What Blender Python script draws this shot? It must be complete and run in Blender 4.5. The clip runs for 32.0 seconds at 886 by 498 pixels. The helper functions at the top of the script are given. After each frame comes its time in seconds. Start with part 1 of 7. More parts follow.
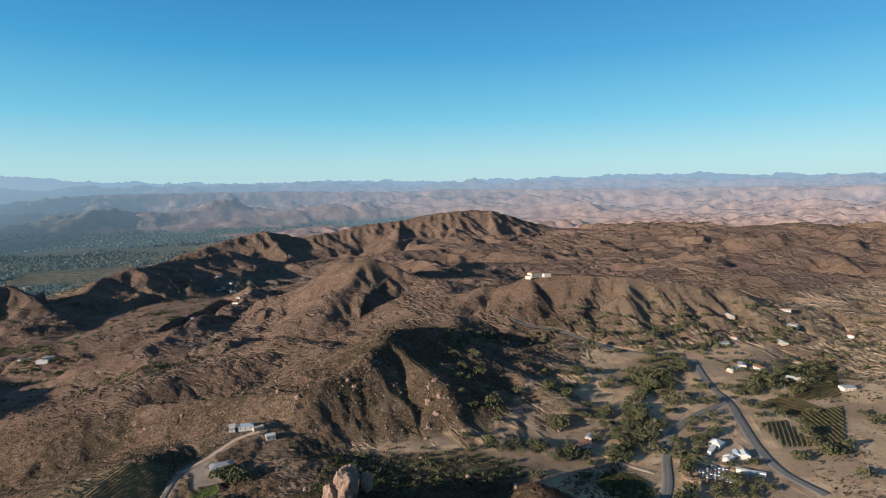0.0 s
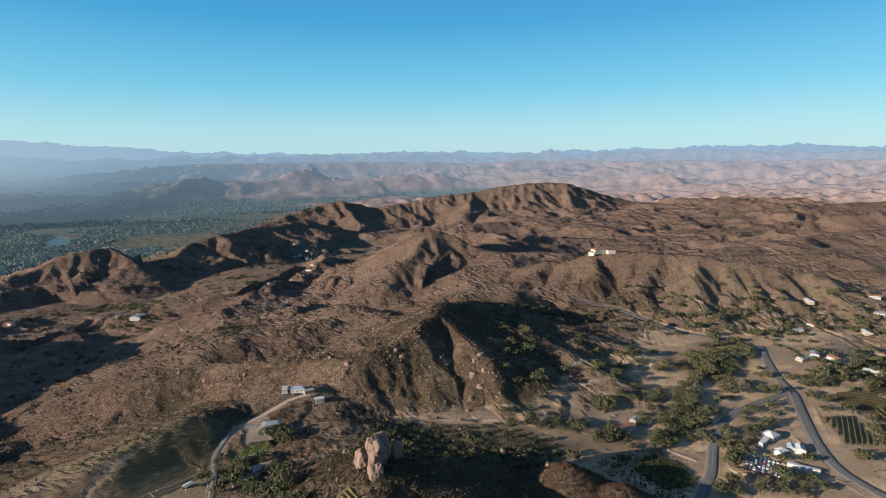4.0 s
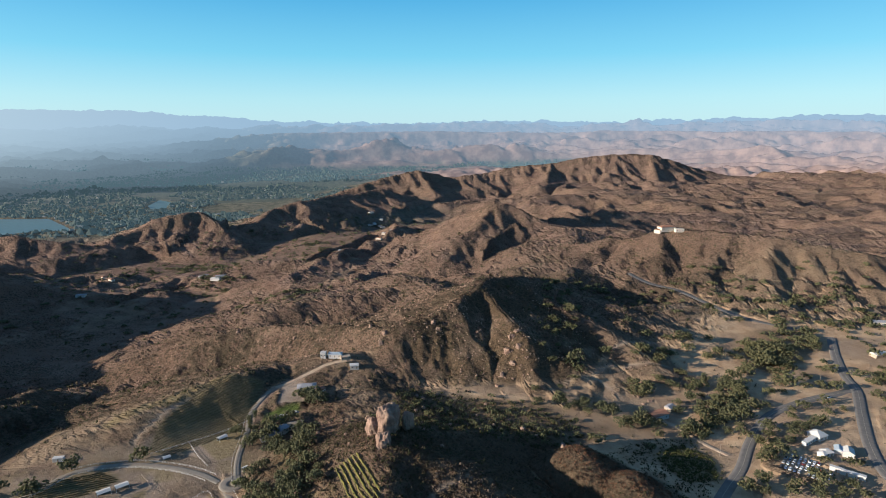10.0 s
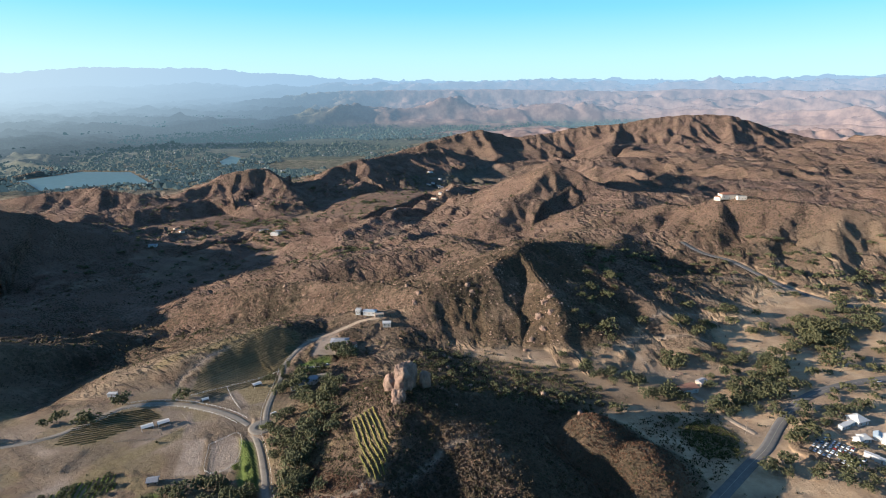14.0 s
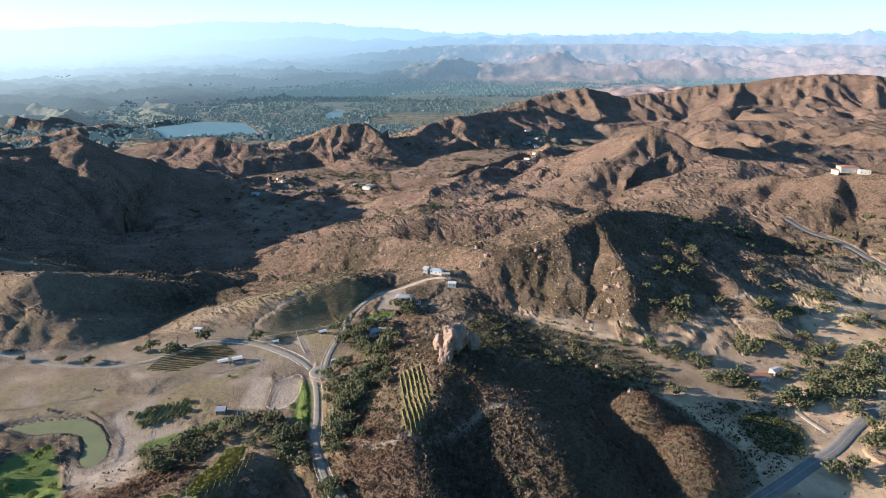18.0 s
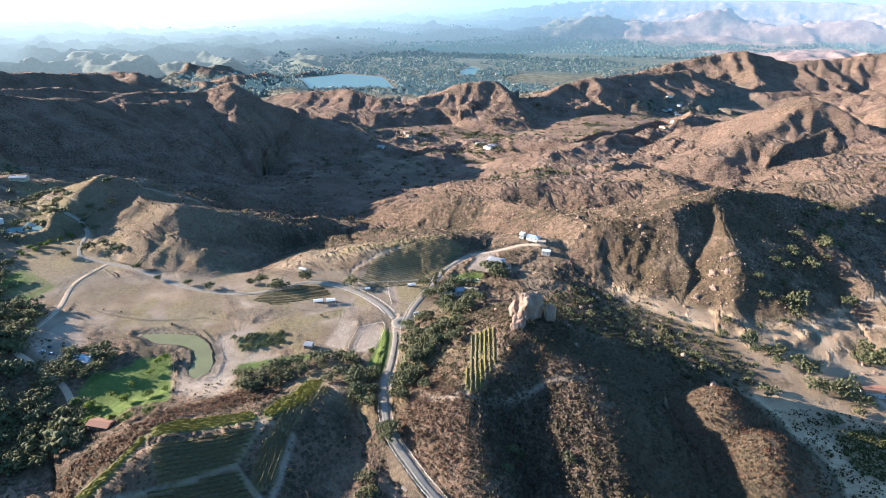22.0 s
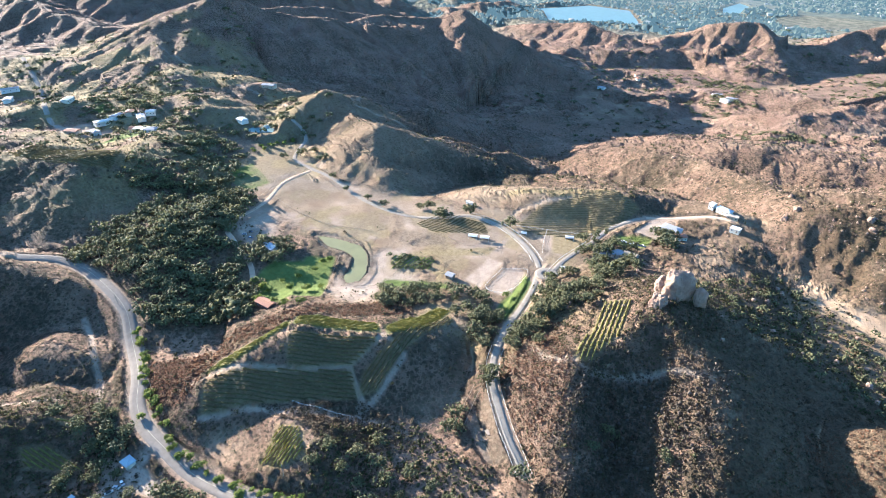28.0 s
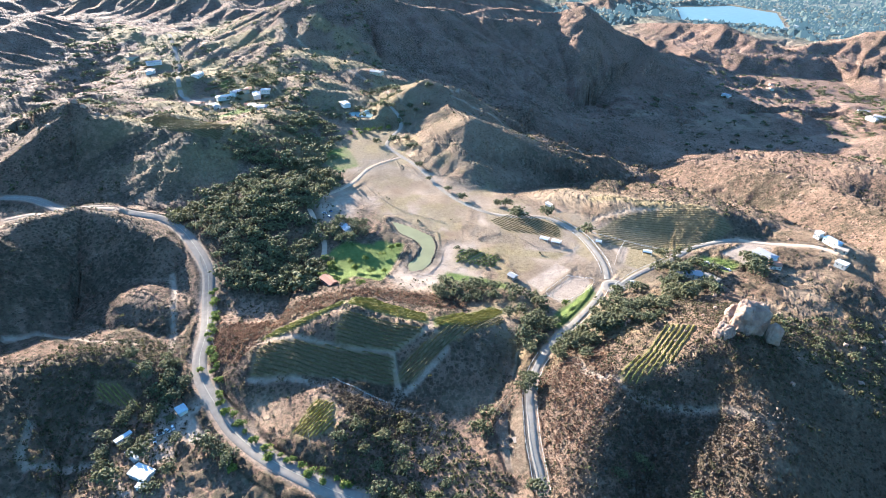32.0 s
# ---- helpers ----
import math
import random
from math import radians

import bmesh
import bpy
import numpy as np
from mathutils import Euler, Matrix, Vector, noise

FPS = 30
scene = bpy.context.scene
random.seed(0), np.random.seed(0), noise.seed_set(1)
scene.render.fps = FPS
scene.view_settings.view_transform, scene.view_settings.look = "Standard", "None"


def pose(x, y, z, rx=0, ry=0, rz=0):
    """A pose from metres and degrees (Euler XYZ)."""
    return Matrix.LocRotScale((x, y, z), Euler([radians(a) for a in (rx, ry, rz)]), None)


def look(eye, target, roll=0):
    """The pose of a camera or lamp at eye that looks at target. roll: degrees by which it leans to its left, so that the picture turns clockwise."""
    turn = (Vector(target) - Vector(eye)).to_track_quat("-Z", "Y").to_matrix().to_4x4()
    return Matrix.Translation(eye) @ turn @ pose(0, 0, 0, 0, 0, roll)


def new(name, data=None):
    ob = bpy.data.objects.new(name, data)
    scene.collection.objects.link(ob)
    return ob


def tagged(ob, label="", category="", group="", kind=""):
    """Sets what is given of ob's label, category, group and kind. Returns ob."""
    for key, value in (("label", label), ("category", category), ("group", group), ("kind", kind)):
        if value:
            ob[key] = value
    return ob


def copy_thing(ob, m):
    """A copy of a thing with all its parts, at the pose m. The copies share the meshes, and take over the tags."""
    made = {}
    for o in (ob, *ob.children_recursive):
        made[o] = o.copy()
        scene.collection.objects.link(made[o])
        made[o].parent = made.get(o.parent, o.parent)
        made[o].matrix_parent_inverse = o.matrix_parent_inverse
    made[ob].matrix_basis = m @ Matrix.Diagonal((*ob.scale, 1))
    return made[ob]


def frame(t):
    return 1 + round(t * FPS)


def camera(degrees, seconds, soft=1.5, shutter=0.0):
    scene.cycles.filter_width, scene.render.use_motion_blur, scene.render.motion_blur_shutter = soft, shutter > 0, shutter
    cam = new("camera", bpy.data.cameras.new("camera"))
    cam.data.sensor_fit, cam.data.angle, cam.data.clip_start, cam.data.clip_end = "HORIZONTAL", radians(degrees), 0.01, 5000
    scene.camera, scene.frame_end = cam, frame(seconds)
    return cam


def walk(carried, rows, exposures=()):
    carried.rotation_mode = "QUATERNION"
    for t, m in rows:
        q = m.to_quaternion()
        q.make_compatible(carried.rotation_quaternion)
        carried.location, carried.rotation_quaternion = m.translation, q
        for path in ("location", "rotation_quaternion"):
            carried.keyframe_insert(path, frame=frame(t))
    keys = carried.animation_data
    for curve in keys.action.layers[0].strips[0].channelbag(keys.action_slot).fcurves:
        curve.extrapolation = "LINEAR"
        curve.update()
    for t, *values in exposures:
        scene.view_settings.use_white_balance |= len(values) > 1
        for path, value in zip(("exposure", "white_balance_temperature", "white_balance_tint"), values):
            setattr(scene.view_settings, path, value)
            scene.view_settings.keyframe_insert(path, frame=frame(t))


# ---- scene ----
cam = camera(75.68, 32.0, 1.0)

# the flight: seconds, x, y, z, then heading (left of +y), tilt and lean in degrees
PATH = [
    (0, -0.00, 0.00, 250.00, -5.664, -5.963, -0.603),
    (1, 6.91, -1.11, 251.13, -3.566, -6.662, -0.523),
    (2, 14.06, -2.59, 252.53, -1.615, -7.377, -0.488),
    (3, 20.78, -2.74, 253.33, 0.214, -8.091, -0.377),
    (3.5, 24.15, -2.68, 253.60, 1.115, -8.436, -0.333),
    (5.5, 39.44, -1.79, 255.14, 4.644, -9.819, -0.272),
    (6, 43.14, -1.49, 255.33, 5.294, -10.085, -0.251),
    (7, 50.40, -0.40, 256.04, 6.586, -10.618, -0.230),
    (8, 57.71, 0.91, 256.74, 7.904, -10.861, -0.180),
    (9, 65.00, 1.93, 257.48, 9.201, -11.054, -0.125),
    (10, 72.40, 3.41, 258.32, 10.514, -11.792, -0.122),
    (11, 79.63, 4.40, 259.13, 11.811, -12.790, -0.074),
    (12, 87.33, 5.90, 259.87, 13.224, -13.783, -0.021),
    (13, 94.44, 8.28, 260.49, 15.060, -14.809, -0.034),
    (13.5, 98.28, 8.91, 260.86, 16.112, -15.304, -0.013),
    (15.5, 112.31, 12.27, 263.06, 20.478, -17.382, 0.097),
    (16, 115.61, 13.68, 263.88, 21.610, -17.925, 0.120),
    (17, 122.86, 17.26, 265.17, 24.438, -19.013, 0.119),
    (18, 129.74, 20.52, 266.18, 27.508, -20.046, 0.147),
    (19, 136.42, 23.96, 266.90, 30.705, -21.065, 0.252),
    (20, 142.74, 27.65, 267.97, 34.055, -22.100, 0.373),
    (21, 148.94, 31.72, 268.43, 37.444, -23.079, 0.472),
    (22, 155.24, 36.08, 268.83, 41.013, -24.058, 0.548),
    (23, 160.50, 41.93, 270.22, 44.913, -25.225, 0.516),
    (24, 165.76, 48.94, 271.03, 48.919, -26.331, 0.428),
    (25, 169.91, 56.26, 271.72, 52.892, -27.423, 0.330),
    (25.5, 172.06, 59.95, 272.20, 54.871, -27.965, 0.252),
    (27.5, 178.17, 76.10, 270.54, 62.992, -29.925, -0.009),
    (28, 179.59, 79.98, 270.42, 64.960, -30.306, -0.014),
    (29, 182.26, 87.53, 270.50, 68.244, -30.815, 0.082),
    (30, 184.27, 94.63, 270.46, 72.511, -31.058, 0.237),
    (31, 185.66, 102.71, 270.61, 75.077, -31.042, 0.240),
    (32, 186.80, 110.34, 270.55, 77.118, -30.959, 0.285),
]


def flown(x, y, z, yaw, tilt, lean):
    a, b = radians(yaw), radians(tilt)
    way = Vector((-math.sin(a) * math.cos(b), math.cos(a) * math.cos(b), math.sin(b)))
    return look((x, y, z), Vector((x, y, z)) + way, lean)


walk(cam, [(t, flown(*r)) for t, *r in PATH],
     [(0, 0.82, 6350, 10), (6, 0.93, 6350, 10), (11, 1.08, 6300, 10), (16, 1.5, 6150, 10), (21, 2.2, 6000, 10), (25, 2.7, 5900, 10), (32, 2.95, 5800, 10)])

# ---------------------------------------------------------------- light
SUN_AZ, SUN_EL = radians(204.0), radians(13.8)  # where the sun stands: angle from +x, height
TO_SUN = Vector((math.cos(SUN_AZ) * math.cos(SUN_EL), math.sin(SUN_AZ) * math.cos(SUN_EL), math.sin(SUN_EL)))
sun_data = bpy.data.lights.new("sun", "SUN")
sun_data.energy, sun_data.angle, sun_data.color = 5.0, radians(0.53), (1.0, 0.87, 0.73)
sun = new("sun", sun_data)
sun.rotation_euler = TO_SUN.to_track_quat("Z", "Y").to_euler()
world = bpy.data.worlds.new("sky")
scene.world = world
world.use_nodes = True
wn, wl = world.node_tree.nodes, world.node_tree.links
wn.clear()
sky = wn.new("ShaderNodeTexSky")
sky.sky_type, sky.sun_disc = "NISHITA", False
sky.sun_elevation, sky.sun_rotation = SUN_EL, math.pi / 2 - SUN_AZ
sky.altitude, sky.air_density, sky.dust_density, sky.ozone_density = 300, 1.0, 1.0, 2.0
# the clear evening blue: pale at the skyline, deep overhead
where = wn.new("ShaderNodeTexCoord")
upward = wn.new("ShaderNodeSeparateXYZ")
blue = wn.new("ShaderNodeValToRGB")
blue.color_ramp.elements[0].position, blue.color_ramp.elements[0].color = 0.0, (0.46, 0.70, 0.76, 1)
blue.color_ramp.elements[1].position, blue.color_ramp.elements[1].color = 0.75, (0.07, 0.14, 0.28, 1)
for at, colour in ((0.05, (0.36, 0.66, 0.75)), (0.12, (0.14, 0.52, 0.72)), (0.22, (0.03, 0.33, 0.62)), (0.34, (0.008, 0.19, 0.49)), (0.5, (0.06, 0.18, 0.38))):
    blue.color_ramp.elements.new(at).color = (*colour, 1)
clear = wn.new("ShaderNodeBackground")
clear.inputs[1].default_value = 0.50
shine = wn.new("ShaderNodeBackground")
shine.inputs[1].default_value = 0.018
both = wn.new("ShaderNodeAddShader")
wout = wn.new("ShaderNodeOutputWorld")
wl.new(where.outputs["Generated"], upward.inputs[0])
wl.new(upward.outputs[2], blue.inputs[0])
wl.new(blue.outputs[0], clear.inputs[0])
wl.new(sky.outputs[0], shine.inputs[0])
wl.new(clear.outputs[0], both.inputs[0])
wl.new(shine.outputs[0], both.inputs[1])
wl.new(both.outputs[0], wout.inputs[0])
# ---------------------------------------------------------------- the lie of the land
CX, CY, EYE_Z = 190.0, 60.0, 262.0
NEAR_R, FAR_R = 3900.0, 4780.0


def hash2(i, j, seed):
    n = (i * 374761393 + j * 668265263 + seed * 974711) & 0x7FFFFFFF
    n = ((n ^ (n >> 13)) * 1274126177) & 0x7FFFFFFF
    return ((n ^ (n >> 16)) & 0xFFFF) / 65535.0


def noise2(x, y, seed=0):
    """Smooth value noise on arrays, 0 to 1."""
    i, j = np.floor(x).astype(np.int64), np.floor(y).astype(np.int64)
    u, v = x - i, y - j
    u, v = u * u * u * (u * (u * 6 - 15) + 10), v * v * v * (v * (v * 6 - 15) + 10)
    a, b = hash2(i, j, seed), hash2(i + 1, j, seed)
    c, d = hash2(i, j + 1, seed), hash2(i + 1, j + 1, seed)
    return (a * (1 - u) + b * u) * (1 - v) + (c * (1 - u) + d * u) * v


def fractal(x, y, seed=0, octaves=4, gain=0.5):
    out, amp, total = 0.0, 1.0, 0.0
    for k in range(octaves):
        out = out + amp * noise2(x, y, seed + k * 17)
        total += amp
        amp *= gain
        x, y = x * 1.93 + y * 0.41 + 3.1, y * 1.93 - x * 0.41 + 7.7
    return out / total


def gullied(x, y, seed=0, octaves=4):
    """Ridged noise, 0 in the gullies to 1 on the ribs."""
    out, amp, total = 0.0, 1.0, 0.0
    for k in range(octaves):
        out = out + amp * (1 - np.abs(2 * noise2(x, y, seed + k * 31) - 1))
        total += amp
        amp *= 0.52
        x, y = x * 1.87 + y * 0.55 + 1.3, y * 1.87 - x * 0.55 + 4.2
    return out / total


def along(X, Y, nodes):
    """Distance to a polyline, the height of its nearest place, the length along it there and the side."""
    best = np.full(X.shape, 1e12)
    z, s, side = np.zeros(X.shape), np.zeros(X.shape), np.zeros(X.shape)
    run = 0.0
    for (ax, ay, az), (bx, by, bz) in zip(nodes[:-1], nodes[1:]):
        dx, dy = bx - ax, by - ay
        n = math.hypot(dx, dy) or 1e-6
        f = np.clip(((X - ax) * dx + (Y - ay) * dy) / (n * n), 0, 1)
        ex, ey = X - ax - f * dx, Y - ay - f * dy
        d = ex * ex + ey * ey
        near = d < best
        best = np.where(near, d, best)
        z = np.where(near, az + f * (bz - az), z)
        s = np.where(near, run + f * n, s)
        side = np.where(near, np.sign(dx * ey - dy * ex), side)
        run += n
    return np.sqrt(best), z, s, side


def smax(a, b, k):
    h = np.clip(0.5 + 0.5 * (a - b) / k, 0, 1)
    return b + (a - b) * h + k * h * (1 - h)


def step(a, b, x):
    t = np.clip((x - a) / (b - a), 0, 1)
    return t * t * (3 - 2 * t)


# valley floors: x, y, height
FLOORS_RANCH = [(-160, 353, 28), (-246, 290, 29), (-196, 184, 20), (-262, 144, 23), (-320, 210, 25), (-421, 155, 29),
                (-506, 200, 28), (-574, 178, 30), (-589, -43, 30), (-720, 60, 32), (-120, 250, 24), (-57, 248, 26),
                (-9, 193, 23), (-28, 143, 16), (-46, 41, 15), (-126, 11, 17), (-100, -20, 9), (60, 120, 12), (-400, -20, 26),
                (-140, 440, 30), (-150, 500, 36)]
FLOORS_BASIN = [(-215, -62, 5), (-205, -28, 6), (-225, -95, 9), (-180, -60, 6), (-240, -40, 9), (-190, -105, 12)]
FLOORS_EAST = [(105, 470, 24), (172, 475, 17), (216, 406, 19), (280, 452, 24), (350, 555, 21), (248, 630, 22), (379, 665, 26),
               (370, 475, 27), (500, 800, 26), (620, 500, 34), (300, 250, 14), (190, 300, 16), (80, 420, 22), (150, 790, 16),
               (330, 900, 24), (700, 1050, 30), (1000, 700, 60), (60, 450, 26)]
FLOORS_CANYON = [(-480, 620, -72), (-673, 1147, -92), (-520, 800, -90), (-620, 720, -86), (-560, 880, -92), (-470, 450, -52), (-577, 2161, -118),
                 (-960, 1470, -122), (-1121, 1420, -122), (-1250, 1226, -124), (-1464, 1235, -122), (-1600, 1150, -112), (-1820, 2100, -97), (-320, 1750, -86),
                 (200, 2300, -70), (320, 1280, 18), (560, 1500, -5), (900, 2500, -62), (1500, 1900, 0), (-100, 2050, -92),
                 (-1300, 2700, -108), (-2300, 1800, -96), (-300, 1000, -40), (-2500, 900, -70), (-1700, 3200, -118)]
FLOORS_GULLY = [(-300, 505, -12), (-380, 540, -44), (-245, 520, 6), (-400, 430, -26), (-420, 380, -6), (-520, 420, -58), (-600, 520, -78),
                (-560, 600, -84), (-330, 730, -50), (-250, 770, -34), (-180, 760, -14), (-340, 450, -4), (-660, 420, -54), (-690, 560, -66)]
FLOORS_FAR = [(-2700, 4200, -132), (-1165, 6688, -149), (-4200, 6000, -120), (700, 6000, -105), (3000, 6000, -60),
              (-6000, 4000, -130), (-9000, 20000, -150), (9000, 20000, -60), (-16000, 9000, -160), (2500, 3000, -30)]

# crests: nodes, slope, rounding, rib depth, rib spacing
RIDGES, VALLEYS = [], []


def ridge(nodes, slope, rounding, ribs, spacing, left=None):
    """left: another slope on the left of the line."""
    RIDGES.append((nodes, slope, rounding, ribs * 0.8, spacing, left or slope))


def flat(half, nodes):
    VALLEYS.append((nodes, half))


# the rock hill and its knolls
ridge([(-25, 335, 63), (0, 322, 58), (32, 315, 52), (62, 288, 47), (84, 262, 36)], 0.46, 9, 0.15, 30)
ridge([(-25, 335, 63), (-10, 292, 57), (-15, 260, 53), (-7, 249, 50), (5, 240, 47), (15, 232, 43), (25, 224, 39), (33, 218, 35), (42, 211, 31), (60, 180, 22)], 0.42, 5, 0.12, 26, 0.7)
ridge([(-25, 335, 63), (20, 372, 46), (60, 400, 32)], 0.42, 8, 0.2, 30)
ridge([(100, 366, 46), (104, 362, 46)], 0.95, 13, 0.04, 30)
ridge([(133, 346, 43), (140, 334, 41)], 0.95, 12, 0.04, 30)
ridge([(34, 328, 52), (54, 312, 48), (66, 292, 43), (78, 272, 36)], 0.6, 7, 0.1, 30)
# the vineyard hill
ridge([(-150, 28, 20), (-114, 58, 29), (-117, 80, 35), (-124, 100, 40), (-127, 116, 42), (-112, 145, 39), (-99, 167, 38), (-92, 190, 36), (-98, 210, 32)], 0.33, 6, 0.05, 40)
ridge([(-66, 98, 25), (-44, 102, 27)], 0.3, 10, 0.05, 30)
# hills by the highway
ridge([(-180, -190, 60), (-285, -130, 52), (-310, -100, 48), (-292, -60, 42), (-268, -28, 34)], 0.5, 7, 0.2, 45)
ridge([(-203, -30, 25), (-186, -8, 21)], 0.4, 7, 0.1, 30)
ridge([(-30, -150, 44), (-120, -90, 34), (-132, -40, 26), (-118, -12, 22)], 0.36, 8, 0.15, 40)
ridge([(-330, 60, 36), (-290, 40, 33)], 0.22, 20, 0.1, 40)
ridge([(-440, -230, 26), (-470, -214, 38), (-505, -183, 58), (-529, -163, 70), (-538, -160, 79), (-534, -152, 76), (-525, -138, 68), (-515, -118, 66), (-485, -82, 60), (-459, -55, 52), (-431, -28, 45), (-418, 0, 34), (-405, 25, 26)], 0.36, 4, 0.12, 50)
ridge([(-512, -71, 60), (-470, -20, 60), (-481, 17, 55), (-551, 47, 50)], 0.3, 16, 0.05, 50)
ridge([(-690, -190, 50), (-640, -90, 44), (-590, -60, 42)], 0.4, 10, 0.2, 60)
ridge([(-700, 95, 58), (-640, 105, 56), (-600, 60, 42)], 0.3, 12, 0.15, 40)
ridge([(-900, 60, 70), (-800, 90, 62), (-760, 200, 52)], 0.3, 14, 0.2, 60)
ridge([(-1231, -304, 60), (-1000, -100, 60), (-900, -20, 50)], 0.3, 16, 0.2, 80)
ridge([(-1200, -420, 90), (-950, -430, 80), (-700, -380, 60)], 0.35, 14, 0.25, 80)
ridge([(-1760, -276, 130), (-1500, -150, 90), (-1300, 0, 70)], 0.35, 14, 0.25, 90)
# pale hills west of the meadow
ridge([(-640, 240, 50), (-578, 262, 72), (-542, 280, 58), (-490, 280, 52), (-443, 288, 57), (-425, 325, 36), (-440, 400, 12), (-455, 470, -8)], 0.46, 6, 0.5, 38)
ridge([(-443, 288, 57), (-400, 262, 41), (-362, 268, 34)], 0.42, 8, 0.15, 30)
ridge([(-505, 340, 20), (-470, 520, -62)], 0.4, 6, 0.15, 40)
# the terraced vineyard hill
ridge([(-275, 342, 30), (-242, 382, 37), (-222, 422, 40), (-201, 447, 42), (-184, 474, 36)], 0.36, 10, 0.08, 40)
# the long ridge behind the ranch, the spires and the dark summit
ridge([(-470, 568, -44), (-434, 590, -22), (-353, 612, 8), (-265, 628, 22), (-181, 606, 36), (-121, 570, 51), (-80, 540, 60), (-43, 572, 69), (-30, 584, 76), (-8, 640, 82), (0, 668, 84)], 0.62, 5, 0.42, 44)
ridge([(-140, 498, 42), (-110, 505, 44), (-85, 490, 34)], 0.45, 9, 0.1, 30)
ridge([(-30, 584, 74), (-10, 540, 48), (-4, 510, 30)], 0.6, 4, 0.2, 26)
ridge([(0, 640, 78), (35, 575, 64), (50, 545, 58), (60, 510, 32)], 0.62, 4, 0.3, 26)
ridge([(0, 668, 84), (40, 720, 76), (95, 800, 58), (110, 930, 44)], 0.5, 7, 0.3, 50)
ridge([(40, 690, 70), (110, 650, 50), (160, 600, 38), (185, 560, 28)], 0.45, 10, 0.25, 40)
ridge([(110, 750, 50), (190, 690, 38), (240, 640, 28)], 0.35, 12, 0.2, 40)
ridge([(-8, 660, 80), (-60, 800, 30), (-130, 900, 10), (-190, 980, 0)], 0.35, 12, 0.3, 60)
ridge([(-330, 760, -5), (-270, 820, 0), (-190, 860, 5)], 0.3, 14, 0.3, 60)
# the stony mountain and the crest with the large house
ridge([(-622, 1186, -50), (-494, 1238, -34), (-361, 1274, -30), (-235, 1323, 6), (-163, 1358, 49), (-102, 1374, 80), (-53, 1383, 97), (12, 1377, 80), (78, 1347, 55), (137, 1295, 45)], 0.38, 8, 0.35, 70)
ridge([(-53, 1383, 96), (-90, 1260, 55), (-140, 1150, 15)], 0.48, 10, 0.35, 60)
ridge([(137, 1295, 45), (110, 1180, 45), (136, 1095, 60), (214, 1073, 76), (274, 1049, 101), (324, 1019, 99), (420, 960, 104), (600, 900, 80)], 0.36, 14, 0.3, 60)
ridge([(214, 1073, 74), (130, 1000, 50), (60, 960, 38)], 0.4, 10, 0.3, 50)
ridge([(47, 1494, 32), (90, 1499, 55), (129, 1501, 69), (168, 1547, 46), (223, 1647, 54), (287, 1690, 40), (385, 1727, 30), (520, 1760, 15)], 0.5, 5, 0.35, 60)
# the big dark mountain
ridge([(-1069, 149, 132), (-1115, 201, 142), (-1082, 268, 110), (-1080, 319, 95), (-1098, 378, 94), (-1136, 455, 74), (-1176, 559, 78), (-1167, 681, 68), (-1140, 753, 88), (-1111, 805, 53), (-1062, 872, 16), (-949, 927, -30), (-843, 965, -58), (-720, 990, -78)], 0.37, 8, 0.28, 130)
ridge([(-1080, 319, 95), (-900, 370, 40), (-780, 380, -16), (-690, 400, -66)], 0.42, 12, 0.25, 80)
ridge([(-1800, 25, 130), (-2021, 191, 140), (-2211, 310, 116), (-2095, 398, 70), (-1953, 590, 50), (-1995, 791, 24), (-1944, 911, -28)], 0.4, 10, 0.35, 120)
ridge([(-1500, 300, 70), (-1600, 500, 50), (-1500, 760, 20), (-1450, 900, -30)], 0.4, 12, 0.3, 100)
# the ribbed crest before the lake
ridge([(-1720, 1230, -60), (-1600, 1278, -45), (-1550, 1303, -38), (-1434, 1368, -24), (-1310, 1394, -45), (-1240, 1435, -70), (-1245, 1526, -50), (-1205, 1646, -10), (-1130, 1687, 0), (-1078, 1742, 4), (-987, 1711, -22), (-950, 1760, -66), (-944, 1864, -40), (-950, 1990, -22), (-898, 2061, -2), (-835, 2256, -2), (-674, 2530, 10), (-587, 2604, -30), (-433, 2635, -74), (-274, 2765, -74)], 0.45, 6, 0.5, 115)
ridge([(-1434, 1368, -26), (-1420, 1500, -70), (-1500, 1640, -96)], 0.45, 8, 0.4, 70)
ridge([(-835, 2256, -2), (-720, 2120, -50), (-650, 2000, -92)], 0.45, 8, 0.4, 70)
# the purple mountain
ridge([(-996, 2784, -42), (-838, 2952, 8), (-637, 3117, 53), (-482, 3197, 2), (-275, 3332, 28), (-134, 3398, 58), (67, 3458, 76), (235, 3508, 108), (373, 3521, 124), (645, 3572, 127), (810, 3593, 86), (947, 3612, 45), (1123, 3616, 0), (1700, 3500, -30)], 0.42, 8, 0.55, 150)
ridge([(67, 3458, 74), (60, 3150, 10), (40, 2950, -40)], 0.45, 10, 0.45, 90)
ridge([(645, 3572, 120), (640, 3250, 20), (600, 2950, -40)], 0.45, 10, 0.45, 90)
ridge([(-637, 3117, 50), (-560, 2930, -20), (-480, 2800, -60)], 0.45, 10, 0.4, 80)
